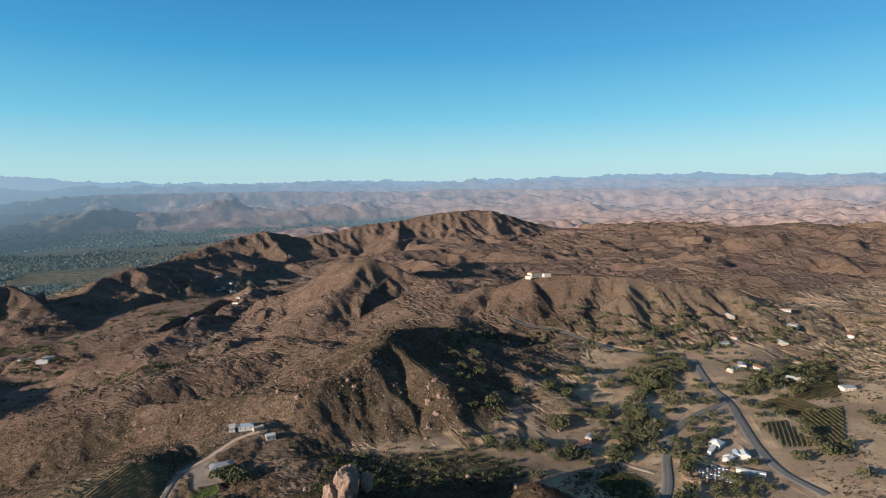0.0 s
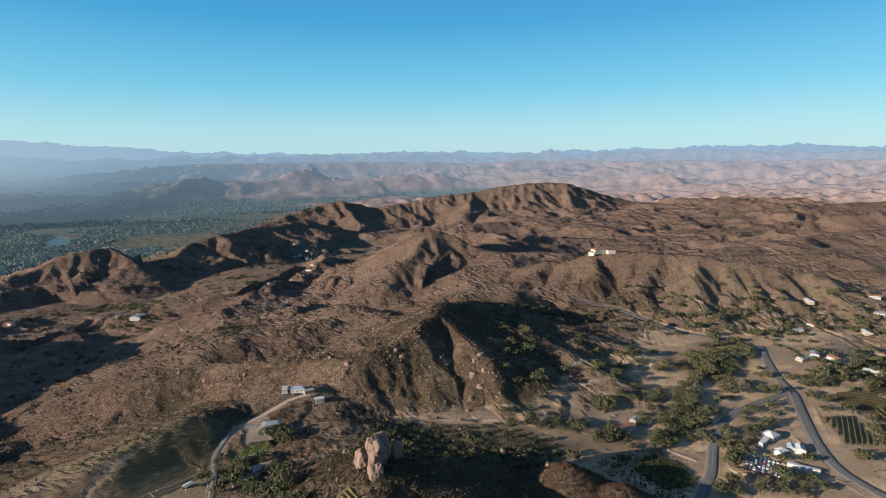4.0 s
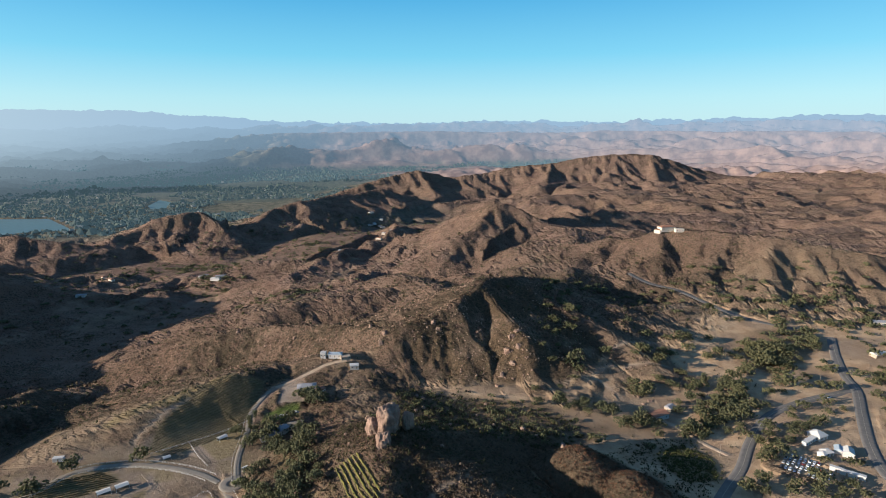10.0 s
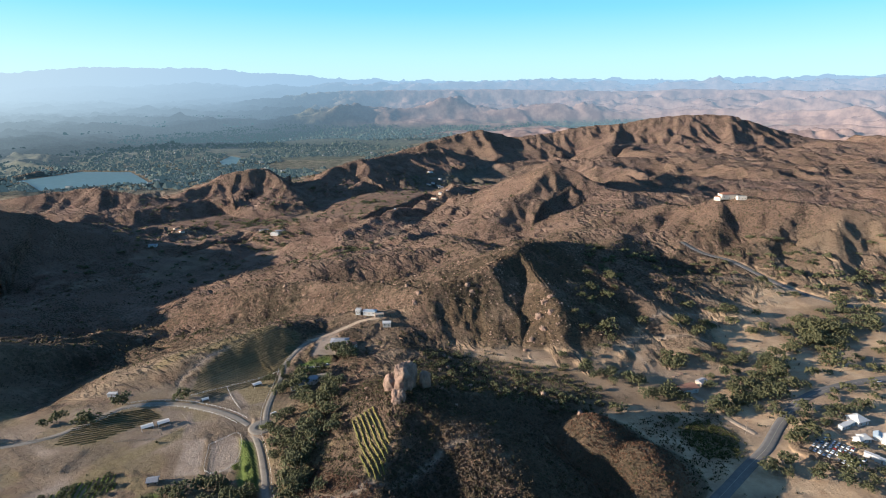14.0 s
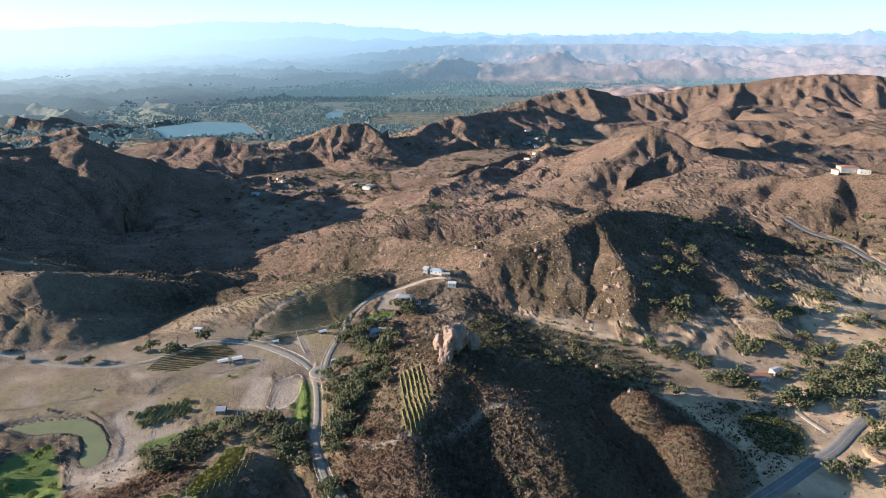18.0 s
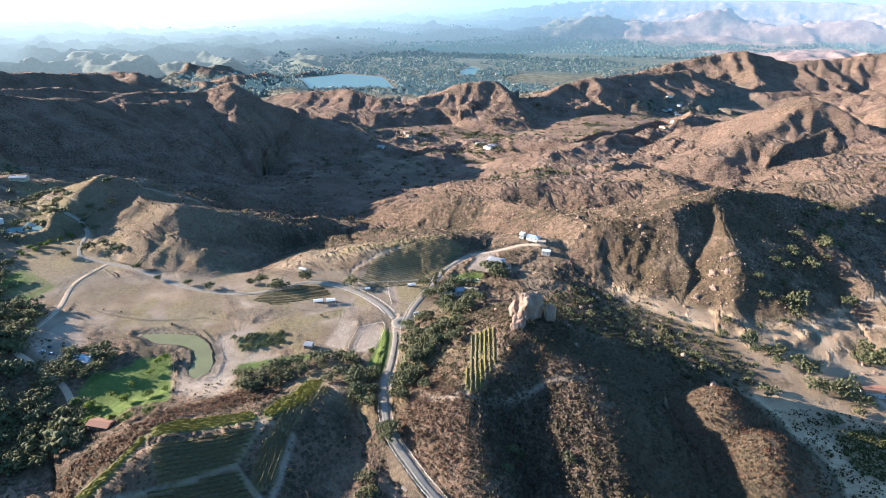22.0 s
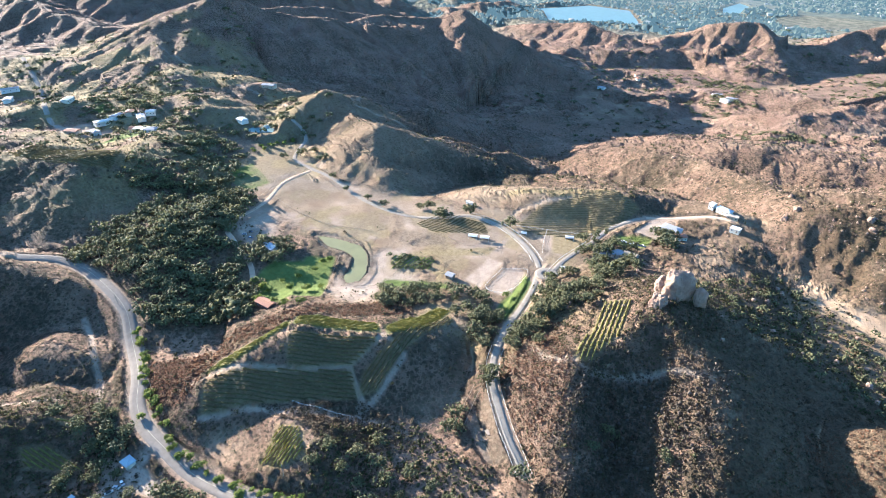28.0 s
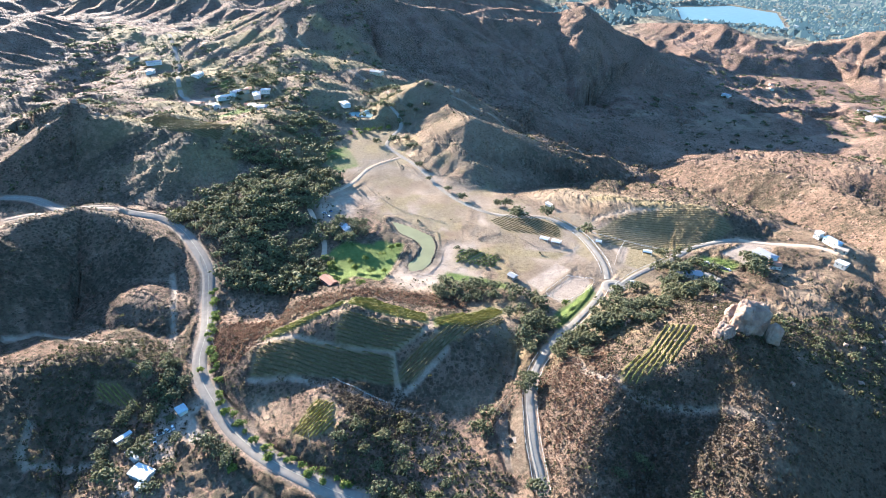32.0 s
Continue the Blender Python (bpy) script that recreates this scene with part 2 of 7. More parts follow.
# eastern hills
ridge([(700, 1500, 20), (1000, 1700, 30), (1400, 1800, 50)], 0.3, 20, 0.45, 120)
ridge([(520, 1250, 40), (700, 1300, 45), (950, 1250, 60)], 0.28, 20, 0.4, 90)
ridge([(900, 2100, -20), (1300, 2300, 10), (1800, 2300, 20)], 0.3, 20, 0.45, 140)
ridge([(1200, 2800, -20), (1700, 3000, 10), (2500, 3200, 30)], 0.3, 20, 0.5, 160)



# open flats: half width, axis
flat(62, [(0, 215), (-60, 240), (-110, 255), (-150, 300), (-230, 300), (-330, 230), (-450, 180), (-580, 150), (-680, 40)])
flat(40, [(-130, 330), (-160, 400), (-150, 480)])
flat(60, [(-210, 180), (-270, 110), (-330, 60), (-430, 10), (-600, -40)])
flat(34, [(60, 90), (-46, 41), (-126, 11), (-250, 0), (-330, -60), (-400, -190)])
flat(75, [(140, 330), (216, 406), (300, 480), (350, 555), (380, 660), (430, 780), (520, 860), (640, 900)])
flat(55, [(60, 450), (150, 480), (250, 560)])
flat(90, [(350, 555), (520, 480), (700, 420)])
flat(60, [(330, 1000), (420, 860)])
flat(32, [(-470, 480), (-510, 640), (-560, 900), (-673, 1147), (-820, 1330), (-1100, 1330), (-1300, 1215), (-1500, 1180)])
flat(60, [(-673, 1147), (-600, 1600), (-580, 2161), (-200, 2150)])
flat(320, [(-1700, 2000), (-1950, 2250), (-1780, 2450)])
flat(900, [(-1700, 3300), (-2600, 4300), (-1165, 6500), (2000, 6500)])
flat(50, [(-139, 118), (-60, 110), (-100, 60)])
flat(50, [(-820, 1330), (-960, 1460), (-1120, 1420), (-1200, 1300), (-1460, 1240)])
flat(60, [(-720, 1300), (-800, 1620), (-640, 2000)])
flat(60, [(-560, 640), (-640, 800), (-760, 900)])


def first_relief(X, Y):
    """Height of the land before the water has cut it, and how steep and wild it is, 0 to 1."""
    X, Y = np.asarray(X, float), np.asarray(Y, float)
    r = np.hypot(X - CX, Y - CY)
    top, total = np.zeros(X.shape), np.zeros(X.shape)
    for x, y, z in FLOORS_RANCH + FLOORS_BASIN + FLOORS_EAST + FLOORS_CANYON + FLOORS_GULLY + FLOORS_FAR:
        w = 1.0 / ((X - x) ** 2 + (Y - y) ** 2 + (40 + 0.05 * math.hypot(x - CX, y - CY)) ** 2) ** 2
        top += w * z
        total += w
    base = top / total
    # roughness grows away from the ranch's flats
    wide = np.clip(r / 2500, 0.25, 1.0)
    wx = X + 60 * wide * (fractal(X / 170, Y / 170, 5, 3) - 0.5)
    wy = Y + 60 * wide * (fractal(X / 170 + 31, Y / 170 + 8, 6, 3) - 0.5)
    high = np.full(X.shape, -400.0)
    for k, (nodes, slope, rounding, ribs, spacing, left) in enumerate(RIDGES):
        xs, ys = [n[0] for n in nodes], [n[1] for n in nodes]
        reach = (max(n[2] for n in nodes) + 170) / slope * 1.6 + 100
        ok = (X > min(xs) - reach) & (X < max(xs) + reach) & (Y > min(ys) - reach) & (Y < max(ys) + reach)
        if not ok.any():
            continue
        x, y = wx[ok], wy[ok]
        d, z, s, side = along(x, y, nodes)
        fall = np.where(side > 0, left, slope)
        q = s / spacing + side * 7.3 + k * 13.7 + np.clip(d / spacing, 0, 1.2) * 1.1 * (fractal(x / (spacing * 0.8), y / (spacing * 0.8), k + 90, 3) - 0.5)
        lean = 0.35 * d / spacing * (noise2(q * 0.5 + 9, d / (spacing * 2.5), k) - 0.5)
        rib = gullied(q + lean, d / (spacing * 3.0), k + 3, 3) - 0.55
        knobs = (noise2(s / (spacing * 0.45), s * 0 + k, k + 50) - 0.5) * min(0.06 * spacing, 5)
        h = z + knobs * np.exp(-d / (spacing * 0.4)) - fall * (np.sqrt(d * d + rounding * rounding) - rounding) * (1 - ribs * 1.6 * rib * np.clip(d / (spacing * 0.7), 0, 1))
        high[ok] = smax(high[ok], h, 3 + spacing * 0.03)
    # broken hills between the valleys
    wild = np.ones(X.shape)
    for nodes, half in VALLEYS:
        d = along(X, Y, [(x, y, 0) for x, y in nodes])[0]
        wild = wild * step(half * 0.6, half * 2.4, d)
    size = np.clip(r / 1500, 0.55, 1.7)
    broken = gullied(wx / 300, wy / 300, 61, 4) - 0.52
    base = base + wild * broken * 85 * size * step(45, 140, r)
    land = smax(base, high, 7.0)
    steep = np.maximum(np.clip((land - base) / 22.0, 0, 1), 0.8 * wild)
    land = land + steep * (gullied(X / 46, Y / 46, 71, 4) - 0.6) * 5.0 * np.clip(r / 700, 0.35, 1.5)
    land = land + steep * (gullied(wx / 125, wy / 125, 81, 3) - 0.58) * 12.0 * step(480, 1100, r)
    land = land + steep * ((gullied(X / 13, Y / 13, 91, 3) - 0.6) * 3.4 + (gullied(X / 5.5, Y / 5.5, 95, 2) - 0.6) * 1.1) * np.clip((r - 180) / 400, 0.3, 1.0)
    land = land + (1 - steep) * (fractal(X / 60, Y / 60, 41, 3) - 0.5) * 2.0 * np.clip((r - 250) / 600, 0.15, 2)
    return land, steep


# water cuts gullies down the slopes: streams gather over a grid and wear their own courses
def carve(west, south, cell, columns, rows, rounds, strength, deepest):
    """How far running water lowers a stretch of land, on a grid."""
    gx, gy = np.meshgrid(west + cell * np.arange(columns), south + cell * np.arange(rows))
    start, steep = first_relief(gx.ravel(), gy.ravel())
    n = len(start)
    land = start.reshape(rows, columns).copy()
    # hollows are levelled by sweeps, so that streams run on
    brim = np.full(land.shape, 1e6)
    brim[0], brim[-1], brim[:, 0], brim[:, -1] = land[0], land[-1], land[:, 0], land[:, -1]
    for k in range(240):
        low = brim.copy()
        for dy, dx in ((0, 1), (0, -1), (1, 0), (-1, 0), (1, 1), (-1, -1), (1, -1), (-1, 1)):
            ys, yd = (slice(1, None), slice(None, -1)) if dy > 0 else ((slice(None, -1), slice(1, None)) if dy < 0 else (slice(None), slice(None)))
            xs, xd = (slice(1, None), slice(None, -1)) if dx > 0 else ((slice(None, -1), slice(1, None)) if dx < 0 else (slice(None), slice(None)))
            low[yd, xd] = np.minimum(low[yd, xd], brim[ys, xs] + 0.004)
        low = np.maximum(low, land)
        if k % 20 == 19 and np.abs(low - brim).max() < 0.01:
            break
        brim = low
    land = brim.ravel().copy()
    first = land.copy()
    g = np.random.default_rng(columns)
    index = np.arange(n)
    lanes = [(dy * columns + dx, math.hypot(dx, dy) * cell, g.uniform(0.75, 1.25, n)) for dy in (-1, 0, 1) for dx in (-1, 0, 1) if dx or dy]
    rim = (gx.ravel() < west + cell) | (gx.ravel() > west + cell * (columns - 1.5)) | (gy.ravel() < south + cell) | (gy.ravel() > south + cell * (rows - 1.5))
    for _ in range(rounds):
        best, to, far_ = np.zeros(n), index.copy(), np.full(n, cell)
        for move, gap, luck in lanes:
            drop = (land - np.roll(land, -move)) / gap * luck
            more = (drop > best) & ~rim
            best, to, far_ = np.where(more, drop, best), np.where(more, (index + move) % n, to), np.where(more, gap, far_)
        order = np.argsort(-land).tolist()
        nxt, gathered = to.tolist(), [1.0] * n
        for i in order:
            j = nxt[i]
            if j != i:
                gathered[j] += gathered[i]
        bite = (strength * steep * np.sqrt(np.minimum(np.array(gathered), 500.0)) * cell / far_ * np.clip((np.hypot(gx.ravel() - CX, gy.ravel() - CY) - 260) / 330, 0.22, 1.0)).tolist()
        z = land.tolist()
        for i in reversed(order):
            j = nxt[i]
            if j != i:
                zj = z[j]
                if zj < z[i]:
                    z[i] = (z[i] + bite[i] * zj) / (1 + bite[i])
        land = np.array(z)
        # soil creeps and softens the sharpest edges
        grid = land.reshape(rows, columns)
        grid[1:-1, 1:-1] += 0.12 * (grid[:-2, 1:-1] + grid[2:, 1:-1] + grid[1:-1, :-2] + grid[1:-1, 2:] - 4 * grid[1:-1, 1:-1]) * np.clip(steep.reshape(rows, columns)[1:-1, 1:-1], 0, 1)
        land = grid.ravel()
    cut = np.clip(land - first, -deepest, 3.0).reshape(rows, columns)
    # no pits: banks slump into cuts that are far deeper than their surroundings
    for _ in range(3):
        around = 0.25 * (np.roll(cut, 2, 0) + np.roll(cut, -2, 0) + np.roll(cut, 2, 1) + np.roll(cut, -2, 1))
        cut = np.maximum(cut, around - 3.0)
    return cut


STRETCHES = []  # west, south, cell, columns, rows, and how far the water has lowered it


def lowered(X, Y):
    if not STRETCHES:
        for west, south, cell, columns, rows, rounds, strength, deepest in ((-2700.0, -700.0, 8.0, 525, 570, 6, 0.34, 27.0), (-1180.0, -330.0, 3.5, 460, 330, 5, 0.13, 11.0)):
            STRETCHES.append((west, south, cell, columns, rows, carve(west, south, cell, columns, rows, rounds, strength, deepest)))
    out = np.zeros(X.shape)
    for k, (west, south, cell, columns, rows, cut) in enumerate(STRETCHES):
        u, v = (X - west) / cell, (Y - south) / cell
        inner = np.minimum(np.minimum(u, columns - 1 - u), np.minimum(v, rows - 1 - v)) * cell
        u, v = np.clip(u, 0, columns - 1.001), np.clip(v, 0, rows - 1.001)
        i, j = v.astype(int), u.astype(int)
        u, v = u - j, v - i
        worn = (cut[i, j] * (1 - u) + cut[i, j + 1] * u) * (1 - v) + (cut[i + 1, j] * (1 - u) + cut[i + 1, j + 1] * u) * v
        out = out + (worn - out) * step(0, 160 if k == 0 else 90, inner)
    return out


def relief(X, Y):
    """Height of the bare land, in metres."""
    X, Y = np.asarray(X, float), np.asarray(Y, float)
    land, steep = first_relief(X, Y)
    r = np.hypot(X - CX, Y - CY)
    land = land + lowered(X, Y) * step(4200, 3600, r)
    if r.max() < 4200:
        return land
    # far country: suburb plain with low hills, then range behind range
    far = step(4200, 5600, r)
    az = np.degrees(np.arctan2(-(X - CX), Y - CY))
    hills = gullied(X / 1500, Y / 1500, 201, 5)
    for a, at, high_, wide_ in ((29.5, 6300, 190, 520), (26.0, 6700, 150, 420), (18.5, 6900, 150, 450), (13.5, 7200, 190, 520), (8.5, 6800, 150, 420), (4.0, 7300, 170, 500), (22.5, 7600, 120, 500)):
        bx, by = X - CX + at * math.sin(radians(a)), Y - CY - at * math.cos(radians(a))
        d = np.hypot(bx, by) / wide_
        land = land + high_ * np.exp(-d * d) * (0.65 + 0.7 * (gullied(X / 330, Y / 330, 241, 4) - 0.45))
    land = land + far * np.clip(hills - 0.54, 0, 1) * 430 * step(4600, 6800, r) * (0.4 + 0.6 * step(45, 20, az))
    back = np.exp(-((r - 9300 - 1200 * fractal(az / 7, az * 0, 211, 3)) / 900) ** 2) * step(42, 24, az)
    land = land + back * (250 + 200 * (gullied(X / 520, Y / 520, 213, 5) - 0.5) + 70 * np.exp(-((az - 15) / 8) ** 2))
    crest_ = np.maximum(land - 190, 0)
    land = np.where(r > 4600, np.minimum(land, 190) + 60 * (1 - np.exp(-crest_ / 120)), land)
    rng = np.exp(-((r - 17500) / 2600) ** 2)
    land = land + rng * (350 + 200 * (gullied(az / 4.5, r / 4200, 221, 5) - 0.5))
    last = np.exp(-((r - 31000) / 3600) ** 2)
    land = land + last * (560 + 470 * (fractal(az / 6.5, r / 9000, 231, 5) - 0.35) + 560 * np.exp(-((az - 44) / 13) ** 2) + 200 * np.exp(-((az + 22) / 8) ** 2))
    return land


def squeeze(X, Y, Z):
    """Beyond NEAR_R the land is drawn nearer along the line of sight, up to FAR_R, and lowered by as much."""
    dx, dy = X - CX, Y - CY
    r = np.hypot(dx, dy) + 1e-9
    over = np.maximum(r - NEAR_R, 0)
    span = FAR_R - NEAR_R
    q = np.where(r > NEAR_R, NEAR_R + span * over / (over + 3.2 * span), r)
    f = q / r
    return CX + dx * f, CY + dy * f, EYE_Z + (Z - EYE_Z) * f

# ---------------------------------------------------------------- roads, ponds and fields: where they lie
ROADS, AREAS = {}, {}


def road(name, width, *nodes):
    ROADS[name] = (width, nodes)


def area(name, *corners):
    AREAS[name] = corners


road("highway", 8.6, (4, 111), (-10, 90), (-30, 67), (-54, 47), (-78, 34), (-102, 23), (-123, 19), (-150, 20), (-190, 16), (-223, 13), (-254, 2), (-293, -17), (-313, -36), (-322, -67), (-348, -116), (-400, -170), (-418, -207))
road("spur_track", 4.5, (-372, -189), (-371, -160), (-331, -114), (-321, -75))
road("drive", 4.0, (24, 198), (15, 200), (1, 202), (-24, 209), (-38, 214), (-54, 224), (-66, 235), (-81, 249), (-95, 268), (-115, 292), (-132, 309))
road("ranch_lane", 4.2, (-140, 315), (-157, 321), (-179, 324), (-205, 324), (-225, 319), (-245, 307), (-252, 286), (-263, 263), (-286, 245), (-326, 228), (-384, 215), (-425, 200), (-460, 189), (-490, 201), (-510, 214), (-531, 215), (-546, 207))
road("house_lane", 4.0, (-124, 312), (-133, 326), (-142, 344), (-155, 381), (-164, 401), (-166, 422), (-164, 446), (-146, 460))
road("hill_lane", 4, (-164, 446), (-146, 470), (-130, 488), (-114, 495))
road("winery_road", 6, (-1059, -149), (-937, -120), (-876, -107), (-722, -82), (-690, -69), (-635, -32))
road("east_road", 8, (134, 268), (154, 302), (177, 342), (199, 379), (216, 406), (234, 444), (260, 485), (296, 516), (334, 540), (358, 552))
road("main_road", 9.5, (396, 691), (377, 637), (364, 588), (358, 552), (336, 496), (318, 446), (311, 406), (321, 371))
road("valley_road", 8, (201, 903), (241, 860), (278, 810), (320, 747), (368, 714))
road("white_house_lane", 4, (170, 470), (184, 458), (199, 435), (212, 422))
road("paddock_track", 4, (-218, 102), (-249, 105), (-288, 98), (-316, 98), (-359, 137), (-398, 163), (-422, 199))
area("pond", (-277, 168), (-264, 182), (-242, 198), (-225, 198), (-201, 189), (-191, 180), (-192, 170), (-201, 170), (-212, 180), (-226, 186), (-240, 182), (-255, 172))
area("upper_pond", (-565, 149), (-552, 163), (-545, 180), (-555, 184), (-580, 179), (-570, 170), (-574, 159))
area("lawn_a", (-234, 109), (-248, 124), (-236, 146), (-242, 150), (-233, 172), (-211, 162), (-174, 145), (-189, 126), (-179, 110), (-205, 103))
area("lawn_b", (-137, 300), (-124, 298), (-99, 268), (-88, 253), (-103, 250), (-115, 268))
area("lawn_c", (-452, 118), (-465, 142), (-404, 150), (-392, 126), (-414, 115))
area("lawn_d", (-152, 408), (-131, 424), (-125, 408), (-149, 389))
area("lawn_e", (-177, 190), (-184, 199), (-168, 222), (-153, 239), (-147, 237), (-165, 208))
area("garden", (-217, 215), (-211, 229), (-192, 248), (-178, 236), (-196, 208))
area("arena", (-133, 262), (-151, 287), (-151, 297), (-145, 302), (-138, 300), (-114, 273))
area("sand_ring", (-153, 254), (-172, 286), (-160, 293), (-137, 260))
area("paddock_brown", (-198, 330), (-196, 344), (-154, 335), (-156, 326), (-177, 323))
area("paddock_weedy", (-181, 355), (-173, 369), (-155, 380), (-145, 345), (-155, 337))
area("paddock_straw", (-154, 326), (-144, 341), (-137, 327), (-143, 320))
area("paddock_grey", (-221, 275), (-210, 292), (-196, 310), (-182, 301), (-204, 269), (-210, 249))
area("paddock_green", (-211, 227), (-207, 247), (-184, 299), (-176, 288), (-199, 240), (-202, 225))
area("paddock_dark", (-248, 241), (-219, 270), (-208, 263), (-217, 240), (-234, 230))
area("vine_orchard_a", (474, 642), (598, 693), (479, 542), (426, 542))
area("vine_orchard_b", (407, 512), (463, 522), (392, 435), (362, 428))
area("vine_top", (-130, 116), (-142, 121), (-139, 134), (-113, 169), (-100, 167), (-113, 145))
area("vine_left", (-123, 58), (-127, 70), (-129, 94), (-138, 114), (-136, 117), (-129, 114), (-121, 92), (-115, 71))
area("vine_right", (-106, 170), (-115, 188), (-126, 218), (-114, 225), (-94, 195), (-97, 170))
area("vine_face_a", (-113, 57), (-112, 76), (-100, 104), (-83, 142), (-63, 139), (-77, 105), (-87, 77), (-92, 53))
area("vine_face_b", (-111, 107), (-124, 114), (-99, 162), (-95, 163), (-85, 143), (-100, 106))
area("vine_face_c", (-96, 176), (-108, 220), (-98, 219), (-82, 172), (-63, 150), (-66, 139), (-78, 146))
area("vine_rock", (-14, 255), (-20, 256), (-55, 309), (-43, 319), (-18, 291), (-9, 260))
area("vine_knoll", (-43, 77), (-65, 92), (-57, 104), (-36, 101), (-35, 87))
area("vine_west", (-110, -39), (-108, -25), (-99, -17), (-85, -7), (-90, -20), (-98, -36))
area("vine_west_b", (-125, -25), (-123, -17), (-112, -7), (-104, -11), (-115, -15))
area("vine_winery", (-535, -95), (-532, -63), (-486, -22), (-481, 17), (-442, 4), (-469, -47), (-498, -83))
area("lawn_f", (-596, -17), (-644, 13), (-624, 38), (-574, 25))
area("lawn_g", (-739, -31), (-765, -11), (-731, 0), (-724, -20))
area("winery_yard", (-617, -62), (-684, -67), (-703, -24), (-692, 24), (-665, 50), (-650, 57), (-653, -6), (-621, -32))
area("sand_yard", (-76, 20), (-66, 20), (-58, 19), (-53, 25), (-57, 29), (-72, 23))
area("vine_terrace", (-214, 339), (-224, 369), (-219, 432), (-200, 445), (-175, 448), (-160, 404), (-166, 368), (-192, 336))
area("vine_shed", (-254, 253), (-263, 285), (-250, 297), (-226, 312), (-205, 306), (-229, 263))
area("vine_hill_crest", (-249, 339), (-231, 382), (-212, 424), (-202, 432), (-216, 387), (-231, 346))
area("vine_east", (349, 492), (378, 494), (363, 437), (337, 440))
area("vine_east_b", (377, 542), (430, 562), (441, 517), (416, 484), (391, 497))
area("vine_east_c", (436, 561), (499, 593), (461, 543))
area("wood_a", (-319, -39), (-366, 15), (-403, 57), (-416, 105), (-369, 129), (-312, 101), (-246, 110), (-169, 100), (-187, 58), (-194, 31), (-228, 20), (-272, 10))
area("wood_b", (-417, 4), (-503, 34), (-564, 110), (-509, 139), (-411, 123), (-403, 57))
area("wood_c", (-163, 178), (-174, 196), (-159, 227), (-123, 255), (-97, 252), (-54, 224), (-60, 211), (-98, 228), (-135, 214), (-139, 180))
area("wood_d", (-98, 283), (-126, 318), (-144, 353), (-150, 386), (-133, 407), (-96, 368), (-58, 301), (-70, 286), (-42, 251), (-56, 244))
area("wood_e", (88, 473), (134, 480), (134, 461), (90, 460))
area("wood_f", (139, 465), (172, 462), (180, 455), (143, 447))
area("wood_g", (291, 651), (336, 665), (317, 591), (289, 598))
area("wood_h", (179, 439), (233, 532), (256, 539), (234, 458), (202, 440))
area("wood_i", (226, 414), (250, 461), (299, 490), (309, 472), (270, 454), (240, 413))
area("wood_j", (207, 377), (225, 398), (286, 394), (284, 373))
area("wood_k", (368, 566), (402, 602), (577, 693), (523, 624), (397, 564))
area("wood_l", (187, 528), (264, 568), (252, 500), (203, 442), (189, 484))
area("wood_m", (311, 703), (390, 718), (354, 630), (287, 568), (284, 634))
area("wood_n", (-61, 230), (-93, 277), (-90, 303), (-82, 314), (-58, 261), (-48, 233))
area("wood_o", (-510, 148), (-528, 209), (-510, 207), (-485, 147))
area("green_scrub", (155, 408), (178, 430), (199, 417), (196, 389), (174, 379))
area("brush_belt", (-152, 39), (-155, 68), (-157, 100), (-158, 140), (-150, 177), (-134, 204), (-122, 189), (-141, 134), (-132, 93), (-129, 60), (-119, 49), (-113, 24), (-144, 23))
area("dark_slope", (0, 300), (32, 314), (62, 288), (84, 262), (112, 262), (150, 330), (152, 384), (60, 412), (0, 376), (-14, 345))
area("summit_brush", (-75, 535), (-55, 600), (-12, 672), (30, 700), (90, 660), (150, 600), (120, 560), (96, 520), (30, 492), (-40, 500))
area("scrub_slope", (-64, 384), (-20, 372), (24, 378), (92, 402), (122, 436), (60, 474), (-40, 474))
area("meadow_dry", (-503, 144), (-536, 203), (-466, 194), (-317, 219), (-269, 243), (-241, 218), (-300, 170), (-359, 158), (-371, 140))
area("corral_yard", (-21, 190), (-32, 208), (15, 197), (7, 186))
area("parking", (239, 411), (254, 430), (276, 417), (260, 399))
area("compound_yard", (271, 444), (299, 462), (301, 429), (276, 417))
area("house_yard", (-148, 418), (-158, 450), (-144, 460), (-127, 425))
area("lake", (-2179, 1652), (-2162, 1795), (-2158, 1935), (-1942, 1987), (-1746, 1854), (-1626, 1767), (-1732, 1721), (-1818, 1612), (-1880, 1518), (-2111, 1647))
area("far_pond", (-1836, 2446), (-1928, 2661), (-1824, 2601), (-1686, 2373), (-1724, 2325))


def inside(name, X, Y):
    """Metres inside (+) or outside (-) the edge of an area."""
    ring = list(AREAS[name])
    ring = [(x, y, 0) for x, y in ring + ring[:1]]
    odd = np.zeros(X.shape, bool)
    for (ax, ay, _), (bx, by, _) in zip(ring[:-1], ring[1:]):
        if ay != by:
            odd ^= ((Y < ay) != (Y < by)) & (X < (bx - ax) * (Y - ay) / (by - ay) + ax)
    d = along(X, Y, ring)[0]
    return np.where(odd, d, -d)


